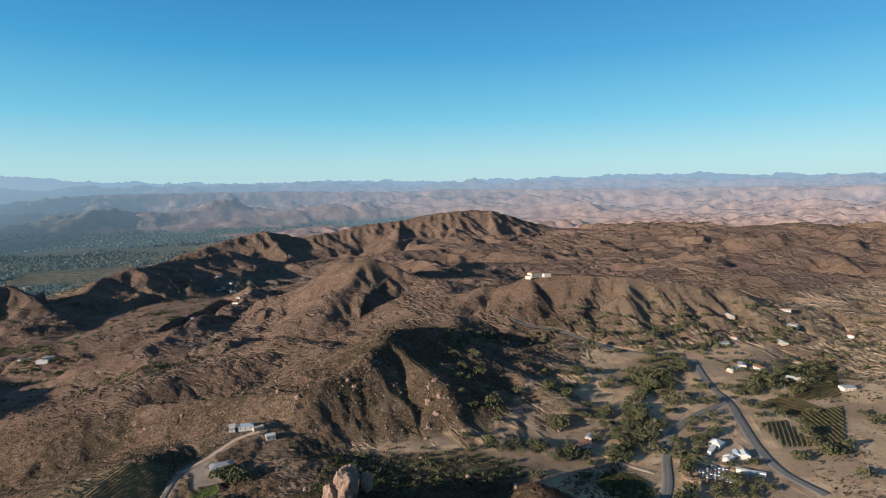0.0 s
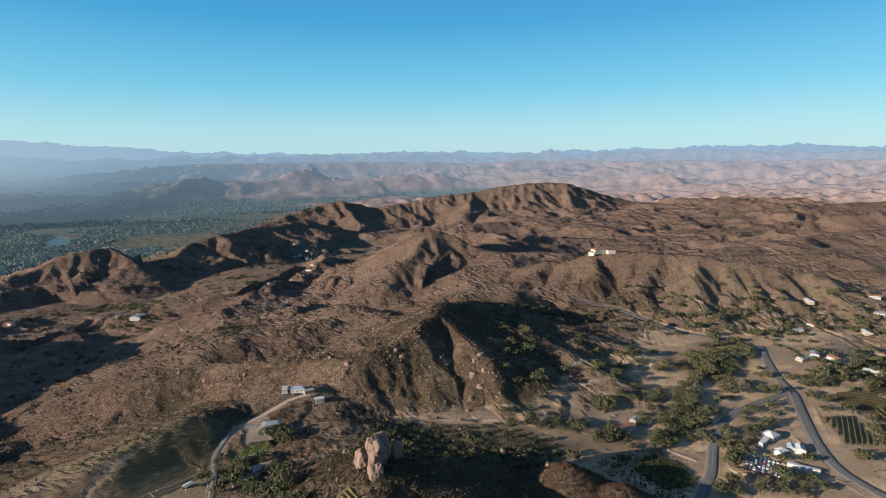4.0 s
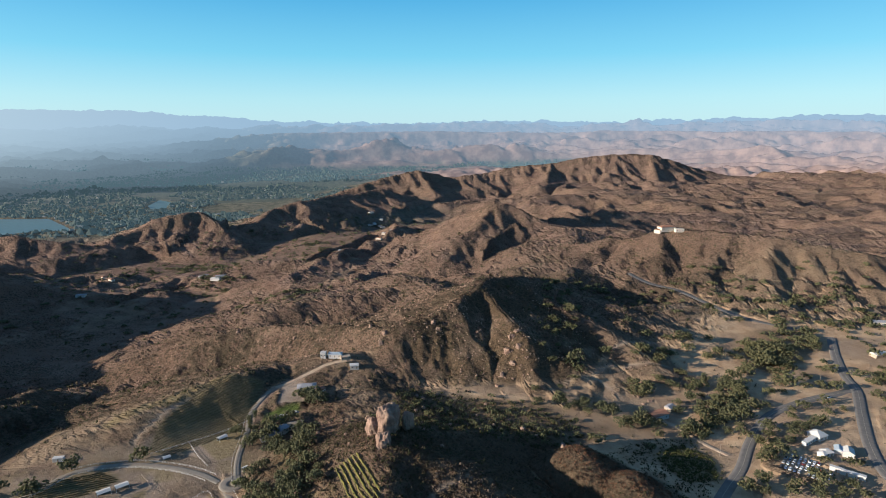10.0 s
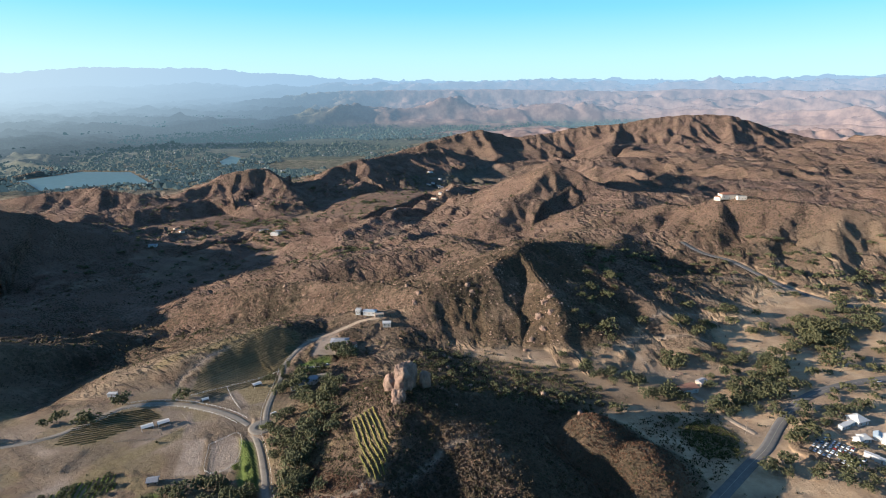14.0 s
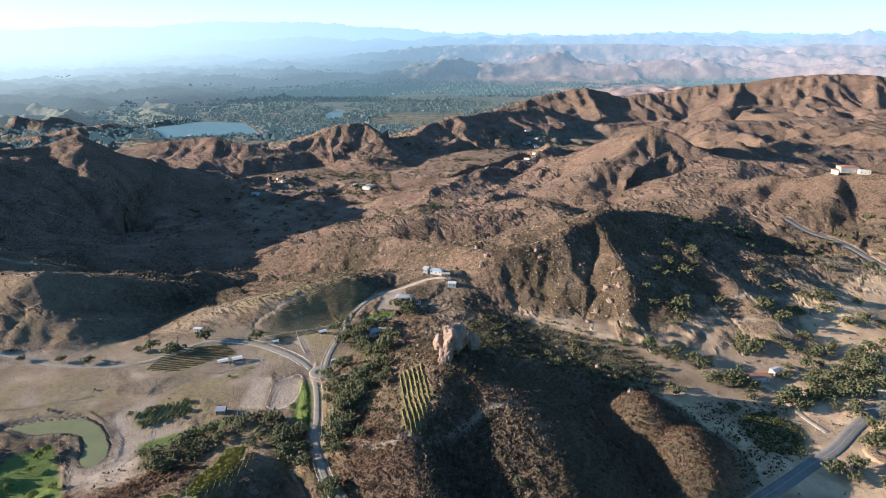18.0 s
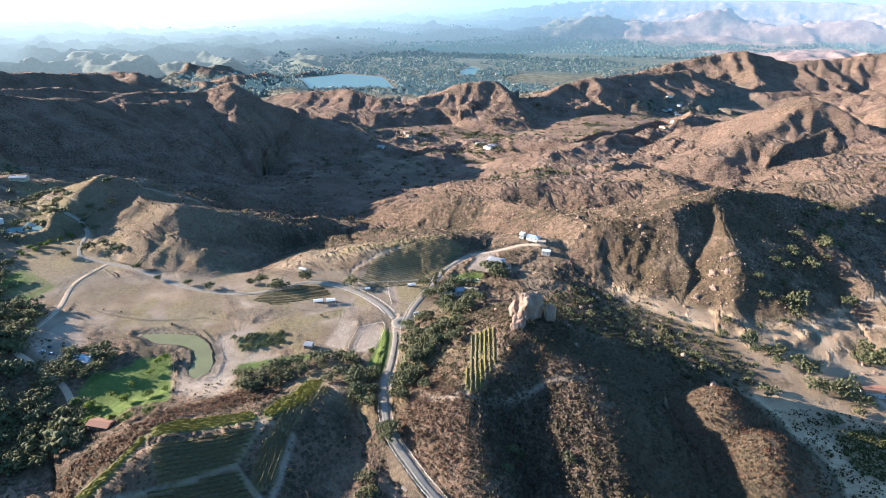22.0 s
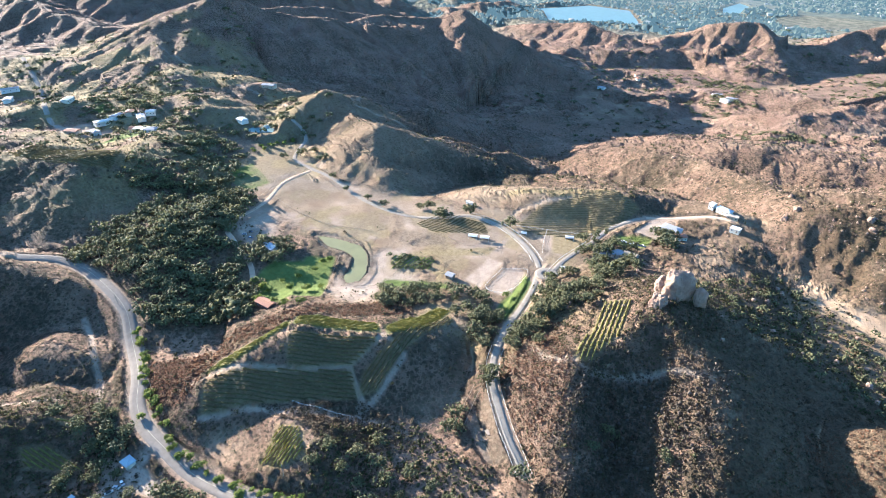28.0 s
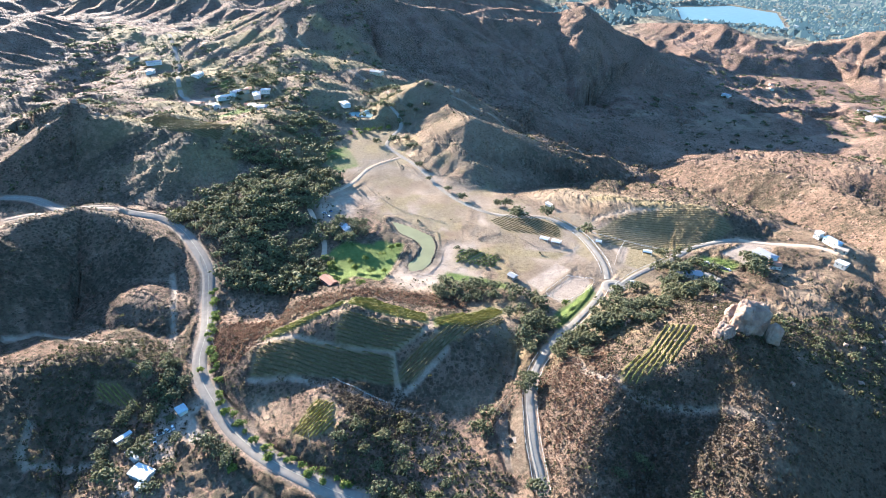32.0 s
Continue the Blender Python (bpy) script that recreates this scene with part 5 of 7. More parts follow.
plant(OAKS, [(-41, 217), (-38, 211), (-46, 214), (-20, 182), (-24, 178), (-30, 187), (23, 196)], 0.8, 1.15, "grey-green tree beside the ranch driveway")
plant(OAKS, [(-37, 113), (-28, 127), (-32, 140), (-6, 148), (5, 138), (6, 154), (6, 128), (-18, 134), (-12, 122), (0, 120), (14, 146), (-22, 116), (12, 132), (-8, 134), (18, 158), (-30, 104)], 0.6, 1.0, "olive green tree in the brushy gully")
plant(OAKS, [(26, 253), (24, 249), (30, 235), (52, 262)], 0.55, 0.7, "small green tree among grey brush")
plant(OAKS, [(-42, 39), (-35, 44), (-51, 30), (-75, 8), (-84, 0), (-78, -2), (-79, -19), (-61, -11), (-39, -16), (-128, -21), (-116, 1), (-27, 7), (-92, 6), (-96, -4), (-88, -14), (-58, -24), (-48, -22), (-104, 4), (-110, -10), (-70, -26), (-81, -16), (-126, 0), (-117, 6), (-98, 0), (-92, 10), (-53, -4), (-61, -2), (-38, 15), (-59, 15), (-46, 36), (-100, 15)], 0.65, 1.1, "olive green tree around the roadside yard")
plant(CYPRESS, [(-155, 393), (-154, 383), (-150, 376)], 0.8, 1.1, "tall dark cypress beside the ranch house lane")
plant(OAKS, [(-119, 426), (-127, 430), (-122, 434), (-113, 422)], 1.3, 1.6, "large bright oak beside the house yard")
plant(OAKS, [(-136, 370), (-142, 358), (-100, 377), (-160, 372), (-112, 350), (-125, 362)], 0.8, 1.1, "dark green tree beside the ranch cottages")
plant(OAKS, [(70, 470), (89, 501), (154, 453), (203, 448), (194, 453), (280, 753), (169, 666), (256, 659), (472, 732), (548, 756), (436, 736), (358, 730), (412, 732), (296, 816), (312, 791), (345, 753), (507, 752), (464, 774), (563, 767), (579, 735), (67, 490), (89, 481), (105, 470), (124, 467), (151, 455), (139, 448)], 0.8, 1.3, OAK_GROUND)
row = np.array([(-200, 19), (-178, 22), (-166, 25), (-156, 24), (-135, 25), (-120, 28), (-106, 31), (-91, 34), (-77, 38), (-66, 44), (-54, 52), (-37, 65), (-23, 81), (-12, 95), (-4, 107)], float)
hedge = smooth_line([tuple(q) for q in row], 4.2)
hedge = [(x + 1.2 * math.sin(3.1 * k), y + 1.2 * math.cos(2.3 * k)) for k, (x, y) in enumerate(hedge) if k % 9 != 5]
plant(BUSHES, hedge, 0.8, 1.5, group="roadside bushes")
plant(BUSHES, [(-36, 44), (-31, 47), (-41, 41), (-110, 22), (-84, 36)], 1.1, 1.8, "bright green bush at the yard's entrance")
plant(YOUNG, [(-509, 150), (-512, 160), (-515, 170), (-517, 180), (-520, 190), (-522, 200), (-500, 150), (-503, 162), (-507, 174), (-510, 186), (-513, 198)], 0.8, 1.0, "green orchard tree in a planted row", "orchard row")
plant(OAKS, scatter("garden", 16, 31, 4), 0.35, 0.55, "small leafy tree in the kitchen garden", "garden trees")


# woods and brush: nobody could count these
def heap(name, kinds, places, material, label, category):
    """One joined mesh of many plants; kinds are (verts, faces), places are x, y, z, size."""
    rng = np.random.default_rng(len(places))
    verts, faces, n = [], [], 0
    for x, y, z, s in places:
        v, f = kinds[int(rng.integers(len(kinds)))]
        a = rng.uniform(0, 6.28)
        c, d = math.cos(a) * s, math.sin(a) * s
        w = np.column_stack([v[:, 0] * c - v[:, 1] * d, v[:, 0] * d + v[:, 1] * c, v[:, 2] * s * rng.uniform(0.8, 1.15)])
        verts.append(w + (x, y, z))
        faces.append(f + n)
        n += len(v)
    return tagged(new(name, mesh_of(name, np.concatenate(verts), np.concatenate(faces), material, True)), label, category, kind="stuff")


rng = np.random.default_rng(77)
WOOD = [crown_arrays(np.random.default_rng(60 + k), 7.0, 6.5, 0.2, 40, 90, 7, 0.15) for k in range(5)]
BRUSH = []
for k in range(6):
    g = np.random.default_rng(80 + k)
    BRUSH.append(crown_arrays(g, 1.9, 1.4, -0.2, 1, 5, 2, 0.42))
trees = []
for k, (name, count) in enumerate((("wood_a", 330), ("wood_b", 140), ("wood_g", 40), ("wood_k", 70), ("wood_m", 46))):
    trees += [q for q in scatter(name, count, 40 + k, 5.0) if fractal(np.array([q[0] / 26]), np.array([q[1] / 26]), 431, 2)[0] > 0.28]
far_rows = rng.uniform((280, 730), (640, 900), size=(70, 2)).tolist() + rng.normal((-660, 1140), (40, 60), size=(60, 2)).tolist() + rng.normal((-700, 20), (70, 70), size=(90, 2)).tolist()
for cx, cy, n_ in ((-833, 1414, 26), (-894, 1408, 22), (-636, 1132, 16), (-522, 1460, 18), (-654, 1648, 34), (-379, 904, 20), (-431, 940, 14), (-348, 963, 14), (-699, 1163, 16), (-934, 1387, 20), (-690, 30, 30), (-740, -10, 30), (-800, 40, 26), (-620, 60, 24), (-560, 70, 26), (-850, -100, 26), (-640, 200, 14), (-520, 100, 20)):
    far_rows += rng.normal((cx, cy), (26, 20), size=(n_, 2)).tolist()
for ax, ay, bx, by, n_ in ((216, 430, 300, 540, 26), (300, 540, 360, 640, 30), (360, 640, 430, 780, 30), (430, 780, 640, 840, 40), (380, 560, 560, 660, 26), (560, 660, 760, 780, 30), (160, 760, 330, 900, 26), (330, 380, 420, 470, 14)):
    w_ = rng.uniform(0, 1, n_)[:, None]
    q_ = np.array([[ax, ay]]) * (1 - w_) + np.array([[bx, by]]) * w_ + rng.normal(0, 34, (n_, 2))
    far_rows += q_[along(q_[:, 0], q_[:, 1], [(x, y, 0) for x, y in ROADS['main_road'][1]])[0] > 13].tolist()
east_ = rng.uniform((70, 410), (480, 860), size=(900, 2))
east_ = east_[(fractal(east_[:, 0] / 45, east_[:, 1] / 45, 435, 3) > 0.52)]
for name, (width, nodes) in ROADS.items():
    east_ = east_[along(east_[:, 0], east_[:, 1], [(x, y, 0) for x, y in nodes])[0] > 11]
for name in ("parking", "compound_yard", "vine_east", "vine_east_b", "vine_orchard_a", "vine_orchard_b"):
    east_ = east_[inside(name, east_[:, 0], east_[:, 1]) < -5]
far_rows += east_[:170].tolist()
valley_ = rng.uniform((-1250, -330), (-540, 230), size=(1500, 2))
far_rows += valley_[fractal(valley_[:, 0] / 70, valley_[:, 1] / 70, 433, 3) > 0.57][:330].tolist()
far_rows += rng.normal((-560, 210), (30, 26), size=(24, 2)).tolist() + rng.normal((-870, 1340), (90, 40), size=(50, 2)).tolist() + rng.normal((-600, 2100), (60, 120), size=(60, 2)).tolist()
trees += [tuple(p) for p in far_rows]
z = ground_at(trees)
grown = [(x, y, h - 0.3, s) for (x, y), h, s in zip(trees, z, rng.lognormal(0.0, 0.24, len(trees)))]
close = [math.dist(q[:2], (CX, CY)) < 620 for q in grown]
heap("woodland", WOOD, [q for q, c in zip(grown, close) if c], OAK, "dense dark green oak woodland in the valley", "woodland")


low = rng.uniform((-1300, 700), (900, 2300), size=(2600, 2))
lz = ground_at(low)
dip = np.argsort(lz + 60 * fractal(low[:, 0] / 160, low[:, 1] / 160, 441, 3))[:900]
SMALL = [crown_arrays(np.random.default_rng(160 + k), 6.0, 5.0, 0.1, 16, 30, 5, 0.2) for k in range(4)]
heap("far_woodland", SMALL, [q for q, c in zip(grown, close) if not c], OAK, "dark green oaks in the outlying valleys", "woodland")
heap("scattered_oaks", SMALL, [(low[k, 0], low[k, 1], lz[k] - 0.3, s) for k, s in zip(dip, rng.lognormal(-0.1, 0.3, len(dip)))], OAK, "scattered dark oaks in the far canyons", "woodland")


def clear_of(p, names, margin=1.0):
    ok = np.ones(len(p), bool)
    for n in names:
        ok &= inside(n, p[:, 0], p[:, 1]) < -margin
    for name, (width, nodes) in ROADS.items():
        ok &= along(p[:, 0], p[:, 1], [(x, y, 0) for x, y in nodes])[0] > width * 0.5 + 2.5
    return ok


OPEN = [n for n in AREAS if n.split("_")[0] in ("pond", "upper", "lawn", "garden", "arena", "sand", "vine", "corral", "parking", "compound", "house")]
yaw = rng.uniform(radians(-48), radians(116), 96000)
rr = np.exp(rng.uniform(np.log(120), np.log(1250), 96000))
p = np.column_stack([CX - rr * np.sin(yaw), CY + rr * np.cos(yaw)])
d_ranch = along(p[:, 0], p[:, 1], [(-160, 290, 0), (-210, 270, 0), (-320, 215, 0), (-440, 170, 0), (-560, 170, 0)])[0]
d_east = along(p[:, 0], p[:, 1], [(120, 450, 0), (216, 430, 0), (300, 540, 0), (360, 640, 0), (430, 780, 0), (600, 830, 0)])[0]
thick = fractal(p[:, 0] / 55, p[:, 1] / 55, 401, 4)
keep = (rng.uniform(0, 1, len(p)) < np.clip((thick - 0.3) * 2.4, 0.12, 1)) & ((d_ranch > 95) | (rng.uniform(0, 1, len(p)) < 0.03)) & ((d_east > 110) | (rng.uniform(0, 1, len(p)) < 0.12))
keep &= clear_of(p, OPEN)
p = p[keep]
z = ground_at(p)
size = rng.lognormal(-0.3, 0.38, len(p)) * np.clip(np.hypot(p[:, 0] - CX, p[:, 1] - CY) / 520, 0.75, 1.5)
which = rng.uniform(0, 1, len(p)) + 0.5 * (fractal(p[:, 0] / 120, p[:, 1] / 120, 411, 3) - 0.5)
pick = lambda lo, hi: [(x, y, h - 0.1, s) for (x, y), h, s in zip(p[(which > lo) & (which <= hi)], z[(which > lo) & (which <= hi)], size[(which > lo) & (which <= hi)])]
heap("chaparral_brush", BRUSH, pick(-1, 0.5), SAGE, "grey-brown dry brush scattered over the hillsides", "brush")
heap("green_brush", BRUSH, pick(0.5, 2), GREENBRUSH, "dark green brush scattered over the hillsides", "brush")


def band(count, seed, corners, gap_size):
    g = np.random.default_rng(seed)
    c = np.array(corners, float)
    q = g.uniform(c.min(0), c.max(0), size=(count * 3, 2))
    odd = np.zeros(len(q), bool)
    for a, b in zip(corners, corners[1:] + corners[:1]):
        if a[1] != b[1]:
            odd ^= ((q[:, 1] < a[1]) != (q[:, 1] < b[1])) & (q[:, 0] < (b[0] - a[0]) * (q[:, 1] - a[1]) / (b[1] - a[1]) + a[0])
    q = q[odd]
    q = q[clear_of(q, OPEN, 0.5)][:count]
    return [(x, y, h - 0.1, s) for (x, y), h, s in zip(q, ground_at(q), g.uniform(0.55, 1.1, len(q)) * gap_size)]


def planted(corners, turn, along_row, between, size, seed):
    """Shrubs in straight rows over an area."""
    g = np.random.default_rng(seed)
    c = np.array(corners, float)
    mid, reach = c.mean(0), np.abs(c - c.mean(0)).max() * 1.5
    u, v = np.meshgrid(np.arange(-reach, reach, along_row), np.arange(-reach, reach, between))
    u, v = u.ravel() + g.normal(0, 0.35, u.size), v.ravel() + g.normal(0, 0.35, u.size)
    q = mid + np.column_stack([u * math.cos(turn) - v * math.sin(turn), u * math.sin(turn) + v * math.cos(turn)])
    odd = np.zeros(len(q), bool)
    for a, b in zip(corners, corners[1:] + corners[:1]):
        if a[1] != b[1]:
            odd ^= ((q[:, 1] < a[1]) != (q[:, 1] < b[1])) & (q[:, 0] < (b[0] - a[0]) * (q[:, 1] - a[1]) / (b[1] - a[1]) + a[0])
    q = q[odd & (g.uniform(0, 1, len(q)) > 0.08)]
    return [(x, y, h - 0.1, k) for (x, y), h, k in zip(q, ground_at(q), g.uniform(0.8, 1.25, len(q)) * size)]


FACE = [(-16, 268), (-6, 290), (12, 314), (32, 326), (44, 312), (56, 288), (66, 262), (58, 228), (34, 206), (8, 228)]
heap("grey_planting", BRUSH, planted(FACE, radians(128), 2.9, 4.6, 1.25, 15), GREYWOOD, "rows of bare grey shrubs on the shaded slope", "brush")
heap("grey_thicket", BRUSH, band(2300, 5, [(-14, 256), (4, 278), (32, 314), (62, 290), (95, 262), (80, 215), (40, 195), (14, 215)], 1.0), SAGE, "dense grey leafless brush on the shaded slope", "brush")
heap("russet_thicket", BRUSH, band(1500, 6, list(AREAS["brush_belt"]), 1.0) + band(700, 7, [(-160, 20), (-112, 26), (-104, 45), (-122, 60), (-150, 60)], 0.9), RUSSET, "rusty brown dry thicket along the vineyard edge", "brush")
heap("slope_thicket", BRUSH, band(1500, 8, [(-60, 240), (-40, 214), (0, 206), (26, 196), (14, 222), (-12, 252), (-40, 262), (-66, 280)], 0.8), RUSSET, "rusty dry brush on the sunny slope", "brush")
heap("tower_brush", BRUSH, band(1700, 21, [(-72, 286), (-34, 250), (0, 258), (6, 300), (4, 345), (-20, 378), (-60, 385), (-96, 335)], 0.85), SAGE, "grey-brown brush round the rock tower", "brush")
heap("tower_scrub", BRUSH, band(650, 22, [(-72, 286), (-34, 250), (0, 258), (6, 300), (4, 345), (-20, 378), (-60, 385), (-96, 335)], 1.1), GREENBRUSH, "dark green scrub round the rock tower", "brush")
heap("hedge_thicket", BRUSH, band(1500, 23, [(-84, 120), (-50, 148), (-20, 165), (-30, 120), (-62, 100), (-90, 80)], 0.8), SAGE, "grey-brown scrub below the vineyard hill", "brush")
heap("roadside_scrub", BRUSH, band(1800, 24, [(-150, -70), (-60, -70), (-20, -20), (-30, 20), (-70, 10), (-150, 0)], 0.9), GREENBRUSH, "olive scrub on the slope above the yard", "brush")
heap("willow_scrub", BRUSH, band(520, 9, list(AREAS["green_scrub"]), 1.15), WILLOW, "fresh green scrub beside the creek bed", "brush")
heap("oak_scrub", BRUSH, band(900, 11, [(-60, 395), (-40, 360), (30, 380), (110, 400), (100, 450), (20, 470), (-50, 470)], 1.5), GREENBRUSH, "dark green scrub below the rock", "brush")
heap("slope_oaks", SMALL, [(x, y, h - 0.3, k) for (x, y), h, k in zip(scatter("scrub_slope", 95, 55, 6.0), ground_at(scatter("scrub_slope", 95, 55, 6.0)), np.random.default_rng(8).uniform(0.45, 0.95, 95))], OAK, "dark oaks and scrub below the rock tower", "woodland")
heap("shade_brush", BRUSH, band(2600, 31, list(AREAS["dark_slope"]), 0.8), SAGE, "low grey-brown brush over the shaded slope", "brush")
heap("knoll_brush", BRUSH, band(1500, 32, [(70, 340), (96, 390), (130, 380), (165, 350), (160, 318), (110, 318)], 0.75), RUSSET, "rusty brush on the round knolls", "brush")
heap("creek_scrub", BRUSH, band(620, 33, [(118, 398), (150, 432), (190, 440), (206, 400), (186, 350), (160, 322), (152, 384)], 1.0), GREENBRUSH, "olive scrub along the dry creek", "brush")
heap("hollow_scrub", BRUSH, band(700, 12, [(-30, 90), (20, 105), (40, 170), (10, 185), (-40, 160), (-50, 120)], 1.5), GREENBRUSH, "olive green scrub filling the gully", "brush")


# ---------------------------------------------------------------- vineyards
def vineyard(key, turn, spacing, material, label, height=1.25, width=0.75):
    """Rows of vines across an area, each row a leafy hedge that follows the slope."""
    ring = np.array(AREAS[key], float)
    centre = ring.mean(0)
    a = radians(turn)
    u, v = np.array([math.cos(a), math.sin(a)]), np.array([-math.sin(a), math.cos(a)])
    reach = np.abs((ring - centre) @ v).max()
    z0 = float(ground_at([centre])[0])
    root = thing("vineyard", (centre[0], centre[1], z0), label, "vineyard")
    g = np.random.default_rng(int(abs(centre[0])) + 5)
    for k in np.arange(-reach, reach, spacing):
        s = np.arange(-120, 120, 1.3)
        line = centre + v * (k + 0.1) + u * s[:, None]
        ok = inside(key, line[:, 0], line[:, 1]) > 0.6
        if ok.sum() < 4:
            continue
        line = line[ok]
        z = ground_at(line) - z0
        n = len(line)
        ends = np.ones(n)
        ends[[0, -1]] = 0.4
        co = []
        for off, h in ((-0.5, 0.25), (-0.42, 0.75), (0.0, 1.0), (0.42, 0.75), (0.5, 0.25)):
            w = off * width * ends * g.uniform(0.6, 1.3, n)
            co.append(np.column_stack([line - centre + v * w[:, None], z + h * height * ends * g.uniform(0.7, 1.2, n)]))
        co = np.stack(co, 1)
        idx = np.arange(n * 5).reshape(n, 5)
        q = np.stack([idx[:-1, :-1], idx[1:, :-1], idx[1:, 1:], idx[:-1, 1:]], -1).reshape(-1, 4)
        gap = g.uniform(0, 1, len(q)) > 0.07
        row = new("vine_hedge", mesh_of("vine_hedge", co.reshape(-1, 3), q[gap], material))
        row.parent = root


vineyard("vine_top", 52, 1.9, SUNLITVINE, "bright green sunlit vineyard on the hill crest")
vineyard("vine_left", 62, 1.9, SUNLITVINE, "yellow-green vineyard strip along the hill crest")
vineyard("vine_right", 65, 1.9, SUNLITVINE, "yellowing vineyard on the hill shoulder")
vineyard("vine_face_a", 60, 2.6, VINE, "shaded vineyard rows on the hill face")
vineyard("vine_face_b", 62, 2.6, VINE, "shaded upper vineyard rows on the hill face")
vineyard("vine_face_c", 125, 2.6, VINE, "shaded vineyard rows beside the dirt track")
vineyard("vine_rock", 128, 2.9, SUNLITVINE, "small green vineyard below the rock tower", 1.3, 0.8)
vineyard("vine_knoll", 130, 2.2, SUNLITVINE, "small vineyard on a sunny knoll")
vineyard("vine_west", 40, 2.2, SUNLITVINE, "small green vineyard near the roadside yard")
vineyard("vine_west_b", 60, 2.2, SUNLITVINE, "small green vineyard among olive scrub")
vineyard("vine_winery", 60, 3.4, VINE, "olive green vineyard on the winery knoll", 1.5, 1.3)
vineyard("vine_orchard_a", 20, 5.0, VINE, "olive green orchard rows on the eastern slope", 2.0, 2.2)
vineyard("vine_orchard_b", 75, 5.0, VINE, "olive green orchard rows beside the highway", 2.0, 2.2)
vineyard("vine_terrace", 62, 2.9, VINE, "terraced vineyard rows round a grassy hill", 0.5, 0.6)
vineyard("vine_shed", 35, 2.6, VINE, "dark vineyard rows beside the ranch lane", 0.8, 0.65)
vineyard("vine_east", 60, 4.0, VINE, "orchard rows beside the eastern road", 1.6, 1.4)
vineyard("vine_east_b", 10, 3.4, VINE, "green vineyard beside the eastern highway")
vineyard("vine_east_c", 30, 3.4, VINE, "green vineyard on the far valley side")
vineyard("garden", 118, 3.2, FRESH, "leafy vegetable rows in the ranch garden", 0.8, 1.3)


# ---------------------------------------------------------------- rocks
def boulder(name, at, size, seed, label, lumps=1, rough=0.35):
    """A weathered sandstone mass with cracks and ledges."""
    bm = bmesh.new()
    g = random.Random(seed)
    off = Vector((g.uniform(0, 99), g.uniform(0, 99), g.uniform(0, 99)))
    for k in range(lumps):
        c = Vector((0, 0, 0)) if k == 0 else Vector((g.uniform(-0.5, 0.5), g.uniform(-0.5, 0.5), g.uniform(-0.2, 0.45)))
        s = 1.0 if k == 0 else g.uniform(0.45, 0.7)
        made = bmesh.ops.create_icosphere(bm, subdivisions=5 if size[0] > 10 else (4 if size[0] > 7 else 3), radius=1.0)["verts"]
        for v in made:
            d = v.co.normalized()
            d = Vector((math.copysign(abs(d.x) ** 0.75, d.x), math.copysign(abs(d.y) ** 0.75, d.y), math.copysign(abs(d.z) ** 0.7, d.z)))
            n = noise.fractal(d * 1.3 + off, 0.8, 2.1, 5) * rough - abs(noise.noise(Vector((d.x * 3, d.y * 3, d.z * 0.8)) + off)) * rough * 0.7
            n -= 0.14 * rough * abs(noise.noise(Vector((d.x * 9, d.y * 9, d.z * 2.2)) + off)) + 0.1 * rough * noise.noise(d * 14 + off)
            v.co = c + d * s * (0.95 + n)
    for v in bm.verts:
        v.co = Vector((v.co.x * size[0] / 2, v.co.y * size[1] / 2, v.co.z * size[2] / 2))
    ob_me = bpy.data.meshes.new(name)
    bm.to_mesh(ob_me)
    bm.free()
    ob_me.materials.append(STONE)
    for f in ob_me.polygons:
        f.use_smooth = True
    ob = new(name, ob_me)
    ob.location, ob.rotation_euler = at, (0, 0, g.uniform(0, 6))
    return tagged(ob, label, "rock")


tower = thing("rock_tower", (-27, 340, 58), "tall weathered pink sandstone outcrop on a hilltop", "rock")
for k, (x, y, z, s, lumps) in enumerate(((-28, 341, 66, (21, 16, 29), 1), (-36, 338, 63, (12, 12, 17), 1), (-16, 348, 65, (7, 9, 15), 1), (-26, 324, 59, (12, 12, 20), 1), (-27, 316, 54, (8, 8, 9), 1))):
    b = boulder("crag", (x + 27, y - 340, z - 58), s, 500 + k, "", lumps, 0.2)
    b.parent = tower
    for key in ("label", "category"):
        if key in b:
            del b[key]
spots = [(-69, 289, 3.4), (-24, 431, 4.2), (-28, 421, 3.4), (-62, 400, 3.8), (-30, 456, 4.6), (-36, 459, 3.6), (20, 438, 3.0), (36, 421, 3.4), (-72, 292, 4.4), (-110, 300, 6.0), (89, 383, 5.0), (25, 460, 2.6), (47, 434, 3.0),
         (-111, 368, 4.0), (59, 416, 4.4), (-14, 380, 3.0), (4, 400, 3.6), (16, 412, 2.4), (-44, 372, 2.4), (-40, 310, 2.0), (-34, 300, 1.8), (-52, 330, 2.2), (8, 345, 3.0), (70, 405, 3.0), (-8, 362, 2.2), (-60, 345, 2.6), (-55, 318, 1.8), (28, 395, 2.2), (-105, 385, 4.5), (-92, 372, 3.4)]
z = ground_at(spots)
for k, ((x, y, s), h) in enumerate(zip(spots, z)):
    boulder("boulder", (x, y, h + s * 0.22), (s, s * 0.85, s * 0.85), 600 + k, "rounded pink sandstone boulder in the brush", 1, 0.3)


